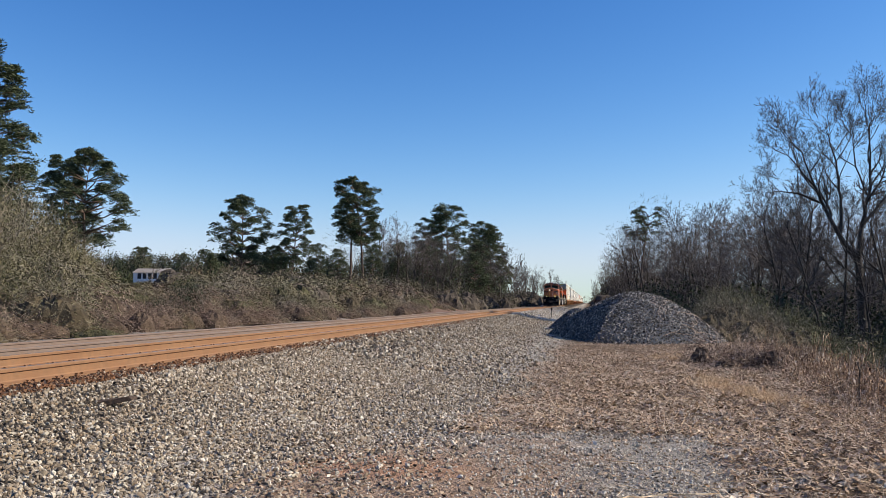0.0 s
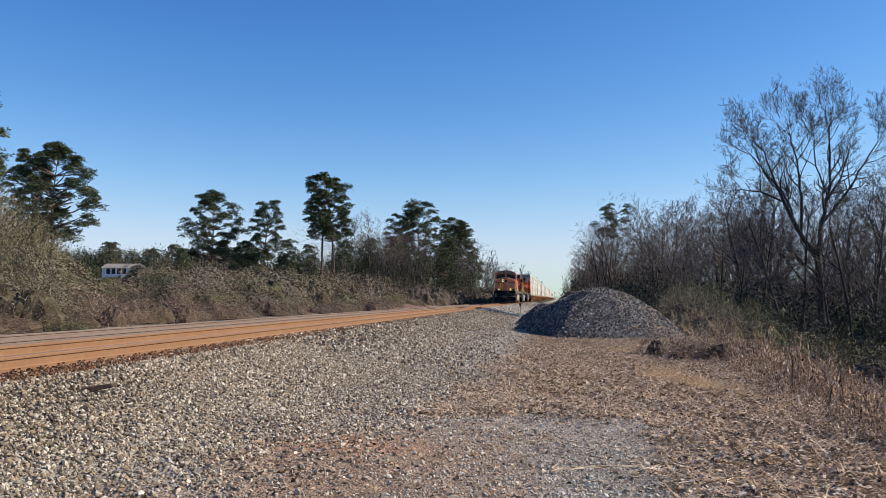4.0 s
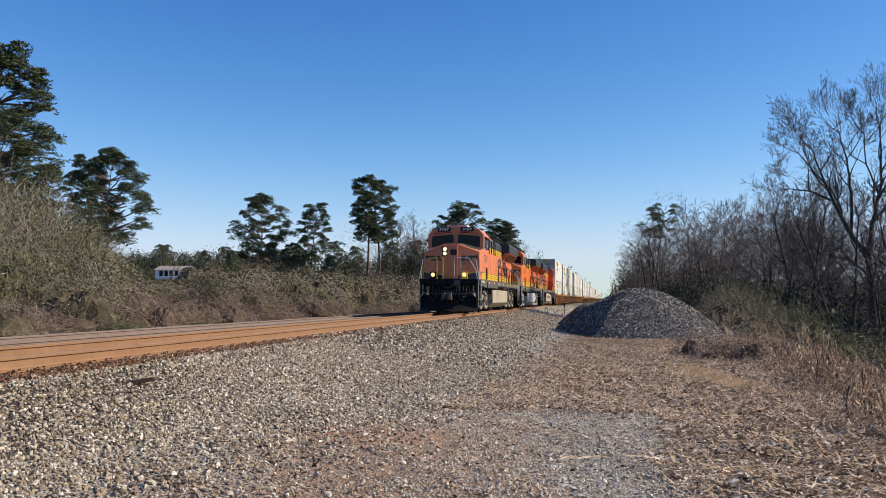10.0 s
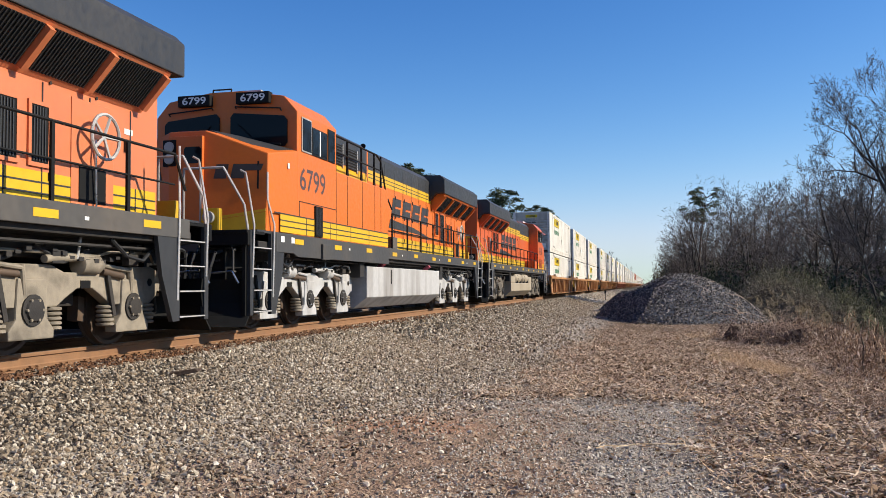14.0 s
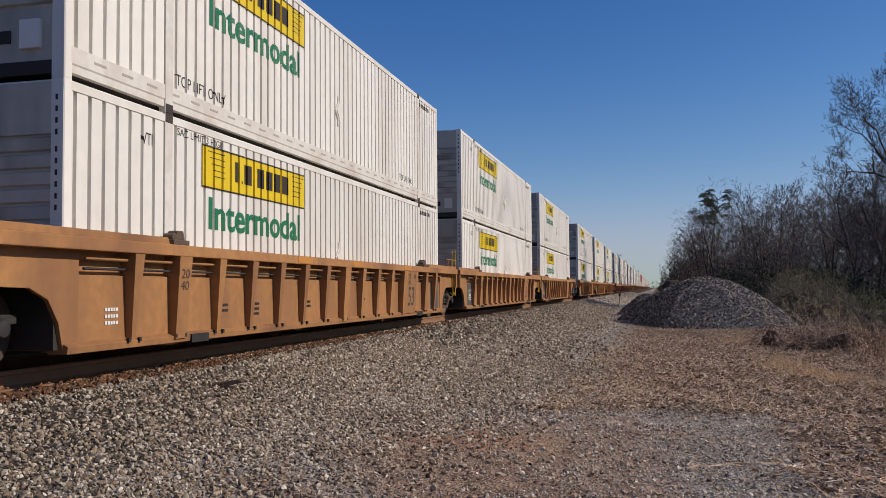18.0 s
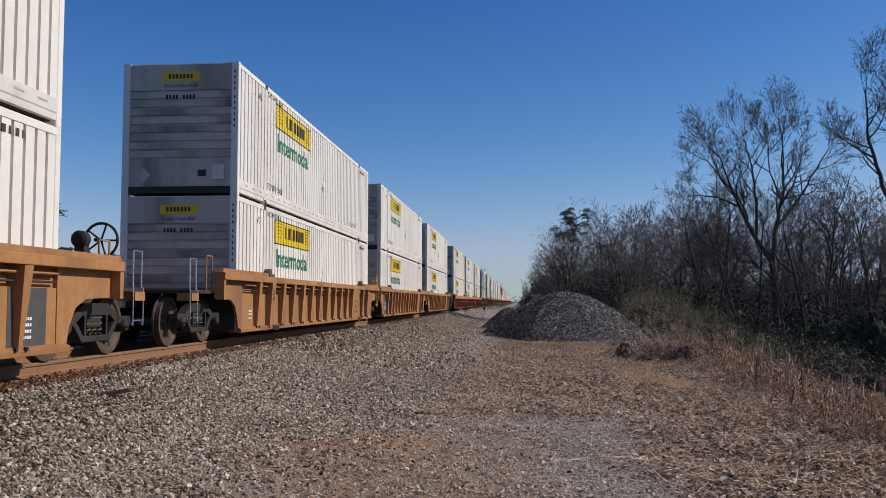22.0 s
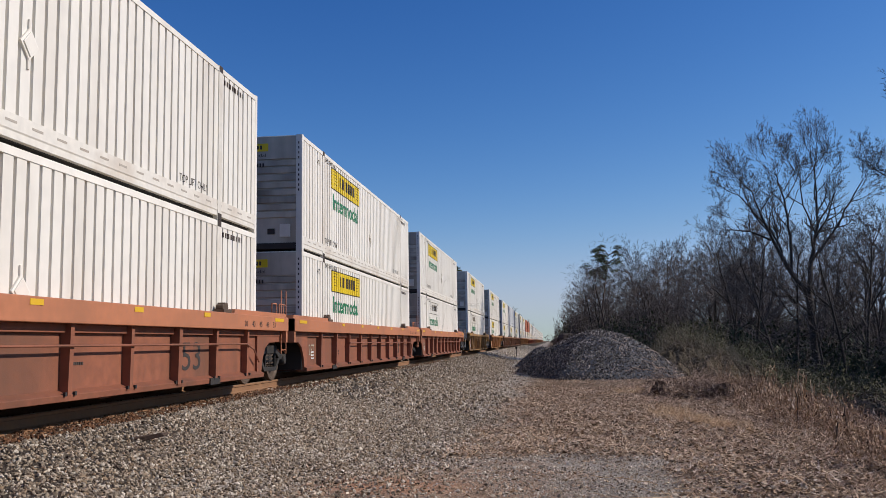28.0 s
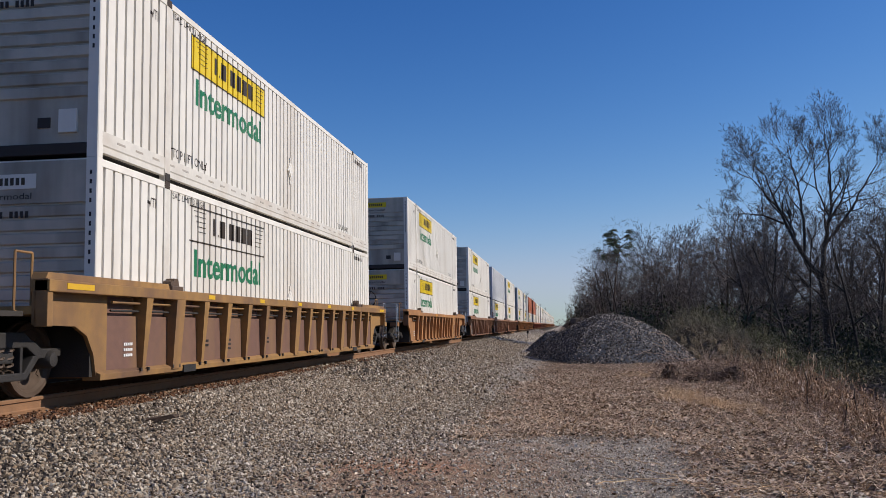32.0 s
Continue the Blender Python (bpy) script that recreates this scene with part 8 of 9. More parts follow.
def wood_edge(y):
    return float(np.interp(y, [58, 80, 110, 150, 250, 330], [16, 14, 10, 5.5, 4, 3.5]))


ux, uy = fan(420, (78, 190), lambda y: float(np.interp(y, [38, 60, 110, 150, 190], [13.0, 13.0, 11.0, 5.5, 4.0])))
thicket("wood_undergrowth", np.stack([ux, uy], -1), rng.uniform(1.8, 4.0, 420), rng.uniform(1.4, 5.0, 420), "wood_twig", "wood_leaf", "tangled undergrowth below the bare trees", 0.6, THIN)
ux, uy = fan(90, (52, 80), lambda y: 13.5)
thicket("wood_undergrowth", np.stack([ux, uy], -1), rng.uniform(1.2, 2.2, 90), rng.uniform(0.8, 2.6, 90), "wood_twig", "wood_leaf", "tangled undergrowth below the bare trees", 0.8)
M["brush_leaf"] = island("soft olive brush leaves", [(0.06, 0.064, 0.03), (0.11, 0.112, 0.05), (0.165, 0.16, 0.075), (0.23, 0.205, 0.12)], 0.85)
ex, ey = 8.8 + 7.5 * rng.random(34) ** 1.8, rng.uniform(54, 70, 34)
thicket("evergreen_brush", np.stack([ex, ey], -1), rng.uniform(1.3, 2.4, 34), rng.uniform(2.2, 3.7, 34) * np.interp(ex, [9, 12, 16], [0.9, 0.8, 0.55]), "olive_twig", "brush_leaf", "green evergreen brush below the bank", 1.0, FINE, "inner_olive")
ex, ey = more_rng.uniform(12.5, 26, 26), more_rng.uniform(60, 76, 26)
thicket("evergreen_brush", np.stack([ex, ey], -1), more_rng.uniform(1.4, 2.6, 26), more_rng.uniform(1.6, 3.6, 26), "olive_twig", "olive_leaf", "dull green brush at the foot of the bare trees", 1.0, VINE, "inner_olive")
ey = more_rng.uniform(74, 150, 104)
ex = np.interp(ey, [74, 84, 110, 150], [16.5, 15.5, 12.0, 8.0]) + 15 * more_rng.random(104) ** 1.3
thicket("evergreen_brush", np.stack([ex, ey], -1), more_rng.uniform(2.2, 4.2, 104), more_rng.uniform(3.0, 7.0, 104), "wood_twig", "dark_leaf", "dark evergreens among the bare trees", 1.0, FAR_HUMP, "inner_dark")
for n, ys, tops, twig, leaf, core, label in ((130, (96, 150), (4.0, 8.0), "wood_twig", "wood_leaf", "inner_brown", "brown tangle filling the wood between the trunks"),
                                             (46, (84, 120), (2.5, 5.5), "olive_twig", "olive_leaf", "inner_olive", "olive brush in the wood between the trunks")):
    wy = more_rng.uniform(*ys, n)
    wx = np.interp(wy, [84, 110, 150], [17.0, 13.0, 8.0]) + (0.62 * wy - 6) * more_rng.random(n)
    thicket("wood_thicket", np.stack([wx, wy], -1), more_rng.uniform(2.6, 4.6, n), more_rng.uniform(*tops, n), twig, leaf, label, 1.0, THIN, core)
wy = rng.uniform(95, 260, 260)
wx = np.interp(wy, [95, 130, 160, 260], [-26, -17, -14.5, -14]) - np.abs(rng.normal(0, 14, 260))
thicket("wood_undergrowth", np.stack([wx, wy], -1), rng.uniform(1.8, 3.8, 260), rng.uniform(1.6, 5.0, 260), "wood_twig", "wood_leaf", "tangled undergrowth at the edge of the wood", 0.75, THIN)


# ---- trees ----
class Tree:
    def __init__(self, seed, up=0.10, cut=0.035):
        self.r, self.up, self.cut = random.Random(seed), up, cut
        self.thick, self.thin = [], []

    def limb(self, p, d, length, r, level, plan):
        """plan: per level (segments, children, child length share, spread in degrees, wander)."""
        seg, kids, share, spread, wander = plan[level]
        rr, step = self.r, length / seg
        spots = []
        r0 = r
        for k in range(seg):
            r1 = r * (1 - 0.72 * (k + 1) / seg)
            d = (d + Vector((rr.gauss(0, wander), rr.gauss(0, wander), rr.gauss(self.up, wander * 0.6)))).normalized()
            q = p + d * step
            (self.thick if r0 > self.cut else self.thin).append((p, q, r0, r1))
            spots.append((q, d, r1, (k + 1) / seg))
            p, r0 = q, r1
        if level + 1 >= len(plan):
            return
        for c in range(kids):
            k = len(spots) - 1 if c == 0 else min(len(spots) - 1, int(len(spots) * rr.uniform(0.30 if level == 0 else 0.15, 1.0)))
            q, dd, r1, at = spots[k]
            self.side_limb(q, dd, r1, length * share * rr.uniform(0.65, 1.15) * (1.15 - 0.45 * at), spread, level + 1, plan)

    def side_limb(self, q, dd, r1, length, spread, level, plan):
        rr = self.r
        axis = dd.orthogonal().normalized()
        axis.rotate(Matrix.Rotation(rr.uniform(0, 6.283), 3, dd))
        nd = dd.copy()
        nd.rotate(Matrix.Rotation(radians(spread * rr.uniform(0.5, 1.25)), 3, axis))
        nd = (nd + Vector((0, 0, 1.8 * self.up))).normalized()
        self.limb(q, nd, length, max(r1 * rr.uniform(0.5, 0.8), 0.006), level, plan)

    def bough(self, pts, r0, r1, spacing, length, plan, bare=0.3):
        """A main limb along given points, wavering, with side limbs beyond its bare part."""
        rr = self.r
        pts = [Vector(p) for p in pts]
        rows = []
        for a, b in zip(pts, pts[1:]):
            m = max(1, int((b - a).length / 0.8))
            for k in range(m):
                rows.append((a + (b - a) * k / m) + Vector((rr.gauss(0, 0.05), rr.gauss(0, 0.05), rr.gauss(0, 0.03))))
        rows.append(pts[-1])
        n = len(rows) - 1
        since = 0.0
        for k in range(n):
            ra, rb = r0 + (r1 - r0) * k / n, r0 + (r1 - r0) * (k + 1) / n
            self.thick.append((rows[k], rows[k + 1], ra, rb))
            step = rows[k + 1] - rows[k]
            since += step.length
            if k / n > bare and since > spacing * 0.6:
                since = 0.0
                self.side_limb(rows[k + 1], step.normalized(), rb, length * rr.uniform(0.8, 1.4) * (1.3 - 0.6 * k / n), 52, 0, plan)
        for _ in range(3):
            self.side_limb(rows[-1], (rows[-1] - rows[-2]).normalized(), r1, length * 1.05, 40, 0, plan)

    def meshes(self, twig_min=0.011):
        out = []
        for name, rows, n in (("trunk", self.thick, 6), ("crown", self.thin, 2)):
            if not rows:
                out.append(None)
                continue
            p = np.array([tuple(a) for a, *_ in rows])
            q = np.array([tuple(b) for _, b, *_ in rows])
            ra, rb = np.array([max(x[2], twig_min) for x in rows]), np.array([max(x[3], twig_min * 0.8) for x in rows])
            d = q - p
            d /= np.linalg.norm(d, axis=1, keepdims=True)
            ref = np.where(np.abs(d[:, 2:3]) > 0.9, np.array([[1.0, 0, 0]]), np.array([[0, 0, 1.0]]))
            u = np.cross(d, ref)
            u /= np.linalg.norm(u, axis=1, keepdims=True)
            w = np.cross(d, u)
            if n == 2:      # thin twigs are flat ribbons, each turned its own way
                a = np.random.default_rng(len(rows)).uniform(0, np.pi, (len(rows), 1))
                u, w = np.cos(a) * u + np.sin(a) * w, np.cos(a) * w - np.sin(a) * u
                ra, rb = ra * 1.25, rb * 1.25
            ang = 2 * np.pi * np.arange(n) / n
            ring = np.cos(ang)[None, :, None] * u[:, None] + np.sin(ang)[None, :, None] * w[:, None]
            v = np.concatenate([p[:, None] + ra[:, None, None] * ring, q[:, None] + rb[:, None, None] * ring], 1).reshape(-1, 3)
            k = np.arange(n)
            f1 = np.stack([k, (k + 1) % n, n + (k + 1) % n, n + k], -1)[: n if n > 2 else 1]
            f = (f1[None] + (np.arange(len(rows)) * 2 * n)[:, None, None]).reshape(-1, 4)
            out.append((name, v, f))
        return out

    def data(self, twig_min):
        return [(row[0], raw_mesh(row[0], row[1], row[2], M[mat], True)) for row, mat in zip(self.meshes(twig_min), ("bark", "twig")) if row]


def bare_tree_data(seed, height, r, plan, twig_min, lean=(0, 0), up=0.10):
    t = Tree(seed, up)
    t.limb(Vector((0, 0, -0.4)), Vector((lean[0], lean[1], 1)).normalized(), height, r, 0, plan)
    return t.data(twig_min)


def stand_tree(name, data, x, y, size, turn, label, category, group, lift=0.0):
    ob = thing(name, label, category, group, at=pose(x, y, float(land(x, y)) + lift, 0, 0, turn) @ Matrix.Diagonal((size, size, size, 1)))
    for nm, me in data:
        part(nm, me, "", ob)
    return ob


PLAN_WOOD = [(9, 12, 0.38, 54, 0.05), (5, 7, 0.55, 48, 0.15), (4, 6, 0.58, 48, 0.2), (2, 0, 0, 0, 0.25)]
TWIGS = [(9, 11, 0.46, 50, 0.11), (6, 6, 0.52, 46, 0.15), (4, 3, 0.6, 40, 0.17), (3, 0, 0, 0, 0.18)]


def tall_as(data, height):
    """Scale by which a tree comes to that height."""
    return height / max(v.co.z for _, me in data for v in me.vertices)


ta = Tree(12, 0.05)
ta.bough([(0, 0, -0.4), (0.05, 0, 4.5), (-0.15, 0, 9.6)], 0.46, 0.34, 99, 1, TWIGS)
ta.bough([(-0.15, 0, 9.5), (-1.6, 0, 11.8), (-3.3, -0.3, 15.1), (-4.3, -0.6, 17.6), (-5.0, -0.8, 19.6)], 0.27, 0.06, 1.0, 4.4, TWIGS, 0.3)
ta.bough([(-3.3, -0.3, 15.0), (-5.2, 0, 15.9), (-6.8, 0.4, 16.2)], 0.12, 0.045, 0.9, 3.0, TWIGS, 0.2)
ta.bough([(-1.6, 0, 11.8), (-1.3, 0.8, 15.5), (-1.6, 1.0, 19.0), (-2.2, 1.0, 21.4)], 0.17, 0.05, 1.0, 4.2, TWIGS, 0.3)
ta.bough([(-0.15, 0, 9.5), (0.4, 0.4, 13), (1.1, 0.5, 16.5), (1.2, 0.3, 19.5), (1.0, 0, 21.8)], 0.27, 0.05, 1.0, 4.3, TWIGS, 0.28)
ta.bough([(0.4, 0.4, 13), (2.6, 1.0, 15.6), (4.4, 1.0, 18.6), (5.4, 0.5, 20.4)], 0.16, 0.05, 1.0, 4.0, TWIGS, 0.3)
ta.bough([(-3.7, -0.4, 16.2), (-5.4, -1.2, 18.2), (-6.4, -1.6, 19.2)], 0.09, 0.04, 0.9, 2.8, TWIGS, 0.2)
ta.bough([(0.9, 0.5, 15.6), (-0.4, -0.8, 18.2), (-0.6, -1.2, 20.6)], 0.10, 0.04, 1.0, 3.6, TWIGS, 0.2)
ta.bough([(-0.1, 0, 8.0), (-2.2, -0.6, 9.6), (-4.4, -0.6, 10.0), (-6.0, -0.4, 11.2)], 0.10, 0.03, 1.3, 2.6, TWIGS, 0.3)
stand_tree("bare_tree", ta.data(0.010), 23.0, 80, 0.95, 0, "tall spreading bare deciduous tree with dark limbs", "tree", "bare trees")
tb = Tree(19, 0.05)
tb.bough([(0, 0, -0.4), (-0.4, 0, 5), (-0.2, 0, 11)], 0.46, 0.32, 99, 1, TWIGS)
tb.bough([(-0.2, 0, 11), (-2.0, 0.3, 15), (-3.0, 0.5, 19), (-3.2, 0.2, 23)], 0.24, 0.05, 1.0, 4.2, TWIGS)
tb.bough([(-0.2, 0, 11), (0.6, 0.3, 16), (0.4, 0.3, 21), (0.9, 0, 25)], 0.26, 0.05, 1.0, 4.2, TWIGS)
tb.bough([(0.4, 0.1, 14), (3.4, 0, 17.5), (5.6, 0, 22)], 0.16, 0.05, 1.0, 4.0, TWIGS)
stand_tree("bare_tree", tb.data(0.010), 35.0, 80, 1.08, 0, "tall leaning bare deciduous tree with dark limbs", "tree", "bare trees")
WOOD = [bare_tree_data(30 + k, 11.0, 0.15, PLAN_WOOD, 0.011, up=0.05) for k in range(5)]
WOOD_K = [tall_as(d, 1.0) for d in WOOD]
LABELS = ["slender bare deciduous tree in the wood", "bare grey tree with fine upright twigs", "bare brown tree among undergrowth"]
tr = random.Random(5)


def grove(count, ys, edge, tops, gap, reach, flip=1):
    """Bare trees in a wedge beside the line; those near its edge stay lower."""
    spots = []
    while len(spots) < count:
        y = tr.uniform(*ys)
        e = edge(y)
        x = e + flip * (reach * y + 8 - flip * e) * tr.random() ** 1.7
        if all((x - a) ** 2 + (y - b) ** 2 > gap for a, b in spots):
            spots.append((x, y))
    for k, (x, y) in enumerate(spots):
        top = tr.uniform(*tops) * (0.72 + 0.28 * min(1.0, abs(x - edge(y)) / 14)) + (max(0.0, 150 - y) * -0.012 if flip > 0 else 0.0)
        h = top - float(land(x, y))
        stand_tree("bare_tree", WOOD[k % 5], x, y, h * WOOD_K[k % 5], tr.uniform(0, 360), LABELS[k % 3], "tree", "bare trees")


grove(60, (74, 125), lambda y: wood_edge(y) + 2, (12.0, 17.0), 5, 0.50)
grove(56, (125, 190), wood_edge, (15.5, 21.0), 4, 0.42)
grove(24, (190, 330), wood_edge, (15.0, 20.0), 4, 0.30)
stand_tree("bare_tree", WOOD[1], 32.5, 215, 30.0 * WOOD_K[1], 40, "tall rounded bare tree above the wood", "tree", "bare trees")
stand_tree("bare_tree", WOOD[3], 23.0, 100, 20.0 * WOOD_K[3], 40, LABELS[0], "tree", "bare trees")
grove(30, (165, 340), lambda y: float(np.interp(y, [130, 160, 340], [-24, -15.5, -14.5])), (11.0, 17.0), 5, 0.26, -1)
grove(26, (128, 165), lambda y: float(np.interp(y, [130, 160, 340], [-22, -15.0, -14.5])), (12.0, 17.0), 3, 0.20, -1)
SAPLING = [bare_tree_data(90 + k, 4.0, 0.04, [(6, 8, 0.5, 38, 0.07), (4, 5, 0.55, 42, 0.15), (2, 0, 0, 0, 0.2)], 0.006) for k in range(3)]
SAPLING_K = [tall_as(d, 1.0) for d in SAPLING]
for k in range(34):      # grey saplings behind the near hedge
    y = tr.uniform(28, 54)
    off = tr.uniform(0, 14)
    stand_tree("sapling", SAPLING[k % 3], -0.58 * y - 1.5 - off, y, (2.6 + 0.2 * off) * tr.uniform(0.8, 1.15) * SAPLING_K[k % 3], tr.uniform(0, 360), "thin grey leafless sapling behind the hedge", "sapling", "saplings")


def twig_mass(name, n, ys, edge, reach, zr, size, label, flip=1):
    """Hazy masses of fine twigs between the trunks."""
    y = rng.uniform(*ys, n)
    e = np.array([edge(b) for b in y])
    x = e + flip * (reach * y + 8 - flip * e) * rng.random(n) ** 1.6
    z = land(x, y) + rng.uniform(*zr, n)
    s = rng.uniform(*size, n)
    v, f = scatter(HAZE, rng.integers(0, 5, n), np.stack([x, y, z], -1), turns(rng, n, 3.1), s)
    solo(name, raw_mesh(name, v, f, M["canopy_twig"]), "", label, "woods", kind="stuff")


M["canopy_twig"] = island("fine canopy twigs", [(0.07, 0.055, 0.046), (0.14, 0.112, 0.094), (0.225, 0.182, 0.155), (0.165, 0.124, 0.104)], 0.9)
FAR_THIN = mound_templates(4, 70, 110, 0.008, 0.04, 0.7)
HAZE = mound_templates(5, 80, 1, 0.006, 0.04, 1.5)[0]
twig_mass("canopy_twigs", 260, (84, 130), lambda y: wood_edge(y) + 3, 0.50, (1.0, 11.0), (1.6, 3.2), "hazy mass of fine bare twigs in the wood")
twig_mass("canopy_twigs", 420, (125, 200), wood_edge, 0.42, (1.0, 15.0), (1.8, 3.6), "hazy mass of fine bare twigs in the wood")
twig_mass("canopy_twigs", 260, (130, 230), lambda y: float(np.interp(y, [130, 160, 340], [-26, -16.5, -15])), 0.24, (2.0, 9.5), (2.0, 3.6), "hazy mass of fine bare twigs in the wood", -1)
twig_mass("canopy_twigs", 220, (88, 150), lambda y: wood_edge(y) + 6, 0.52, (5.0, 16.5), (1.6, 3.2), "hazy mass of fine bare twigs in the wood")
twig_mass("canopy_twigs", 400, (90, 135), lambda y: wood_edge(y) + 2, 0.52, (0.5, 13.0), (1.4, 2.8), "hazy mass of fine bare twigs in the wood")
twig_mass("canopy_twigs", 300, (70, 92), lambda y: wood_edge(y) + 2, 0.50, (0.5, 9.0), (1.2, 2.3), "hazy mass of fine bare twigs at the front of the wood")
twig_mass("understorey_twigs", 420, (86, 190), lambda y: wood_edge(y) + 1, 0.46, (0.0, 6.0), (1.4, 3.0), "dark mass of twigs low in the wood")
wy = more_rng.uniform(150, 200, 90)
wx = np.interp(wy, [150, 200], [14.0, 12.0]) + 0.62 * wy * more_rng.random(90)
thicket("wood_thicket", np.stack([wx, wy], -1), more_rng.uniform(4.5, 7.5, 90), more_rng.uniform(6.5, 11.5, 90), "canopy_twig", "wood_leaf", "dense brown thicket that closes the wood", 1.0, FAR_HUMP, "inner")
wy = more_rng.uniform(230, 640, 110)
wx = 9.5 + 34 * more_rng.random(110) ** 1.4
thicket("wood_thicket", np.stack([wx, wy], -1), more_rng.uniform(6.0, 8.5, 110), more_rng.uniform(8.0, 13.0, 110), "canopy_twig", "wood_leaf", "grey brown thicket far along the line", 1.0, FAR_HUMP, "inner")
# far woods, joined
fv = []
for k in range(2):
    t = Tree(60 + k)
    t.limb(Vector((0, 0, -0.3)), Vector((0, 0, 1)), 13.0, 0.22, 0, [(6, 8, 0.5, 36, 0.05), (4, 5, 0.55, 40, 0.12), (2, 0, 0, 0, 0.2)])
    a, b = t.meshes(0.05)
    n1 = len(a[1])
    v3 = np.concatenate([a[1], b[1]])
    fv.append((v3, np.concatenate([a[2], b[2] + n1])))
n = 120
fy = rng.uniform(320, 1100, n)
side = rng.random(n) < 0.5
fx = np.where(side, 3.5 + np.abs(rng.normal(0, 40, n)), -15.0 - np.abs(rng.normal(0, 40, n)))
v, f = scatter(fv, rng.integers(0, 2, n), np.stack([fx, fy, land(fx, fy)], -1), turns(rng, n, 0.0), rng.uniform(0.8, 1.25, n))
solo("far_wood", raw_mesh("far_wood", v, f, M["twig"]), "", "far leafless woods on both sides of the line", "woods", kind="stuff")
fy = rng.uniform(190, 1100, 260)
fx = np.where(rng.random(260) < 0.5, 4.5 + np.abs(rng.normal(0, 30, 260)), -17.0 - np.abs(rng.normal(0, 30, 260)))
thicket("far_undergrowth", np.stack([fx, fy], -1), rng.uniform(4, 8, 260), rng.uniform(3, 8, 260), "wood_twig", "wood_leaf", "far undergrowth along the line", 0.8, FAR_THIN)
fx, fy = fan(190, (195, 330), lambda y: wood_edge(y) + 6, 0.45)
thicket("distant_brush", np.stack([fx, fy], -1), rng.uniform(5, 8, 190), rng.uniform(7, 13, 190), "canopy_twig", "wood_leaf", "dense leafless thicket at the back of the wood", 1.0, FAR_HUMP, "inner")
# woods that close the horizon at the side of the field
fx = rng.uniform(60, 190, 150)
fy = rng.uniform(130, 330, 150)
thicket("distant_brush", np.stack([fx, fy], -1), rng.uniform(6, 10, 150), rng.uniform(10, 16.5, 150), "canopy_twig", "wood_leaf", "distant leafless woods beyond the bank", 0.4, FAR_THIN)

# ---- pines ----
nv, nf = [], []
for k in range(6):
    a, el = rng.uniform(0, 2 * np.pi), np.arcsin(rng.uniform(-0.25, 1.0))
    d = np.array([np.cos(a) * np.cos(el), np.sin(a) * np.cos(el), np.sin(el)])
    s = unit(np.cross(d, rng.normal(0, 1, 3))) * 0.19
    o = d * 0.05
    nv += [o - s * 0.5, o + s * 0.5, d * rng.uniform(0.75, 1.1) + s * 0.8, d * rng.uniform(0.75, 1.1) - s * 0.8]
    nf.append((4 * k, 4 * k + 1, 4 * k + 2, 4 * k + 3))
TUFT = (np.array(nv), np.array(nf))


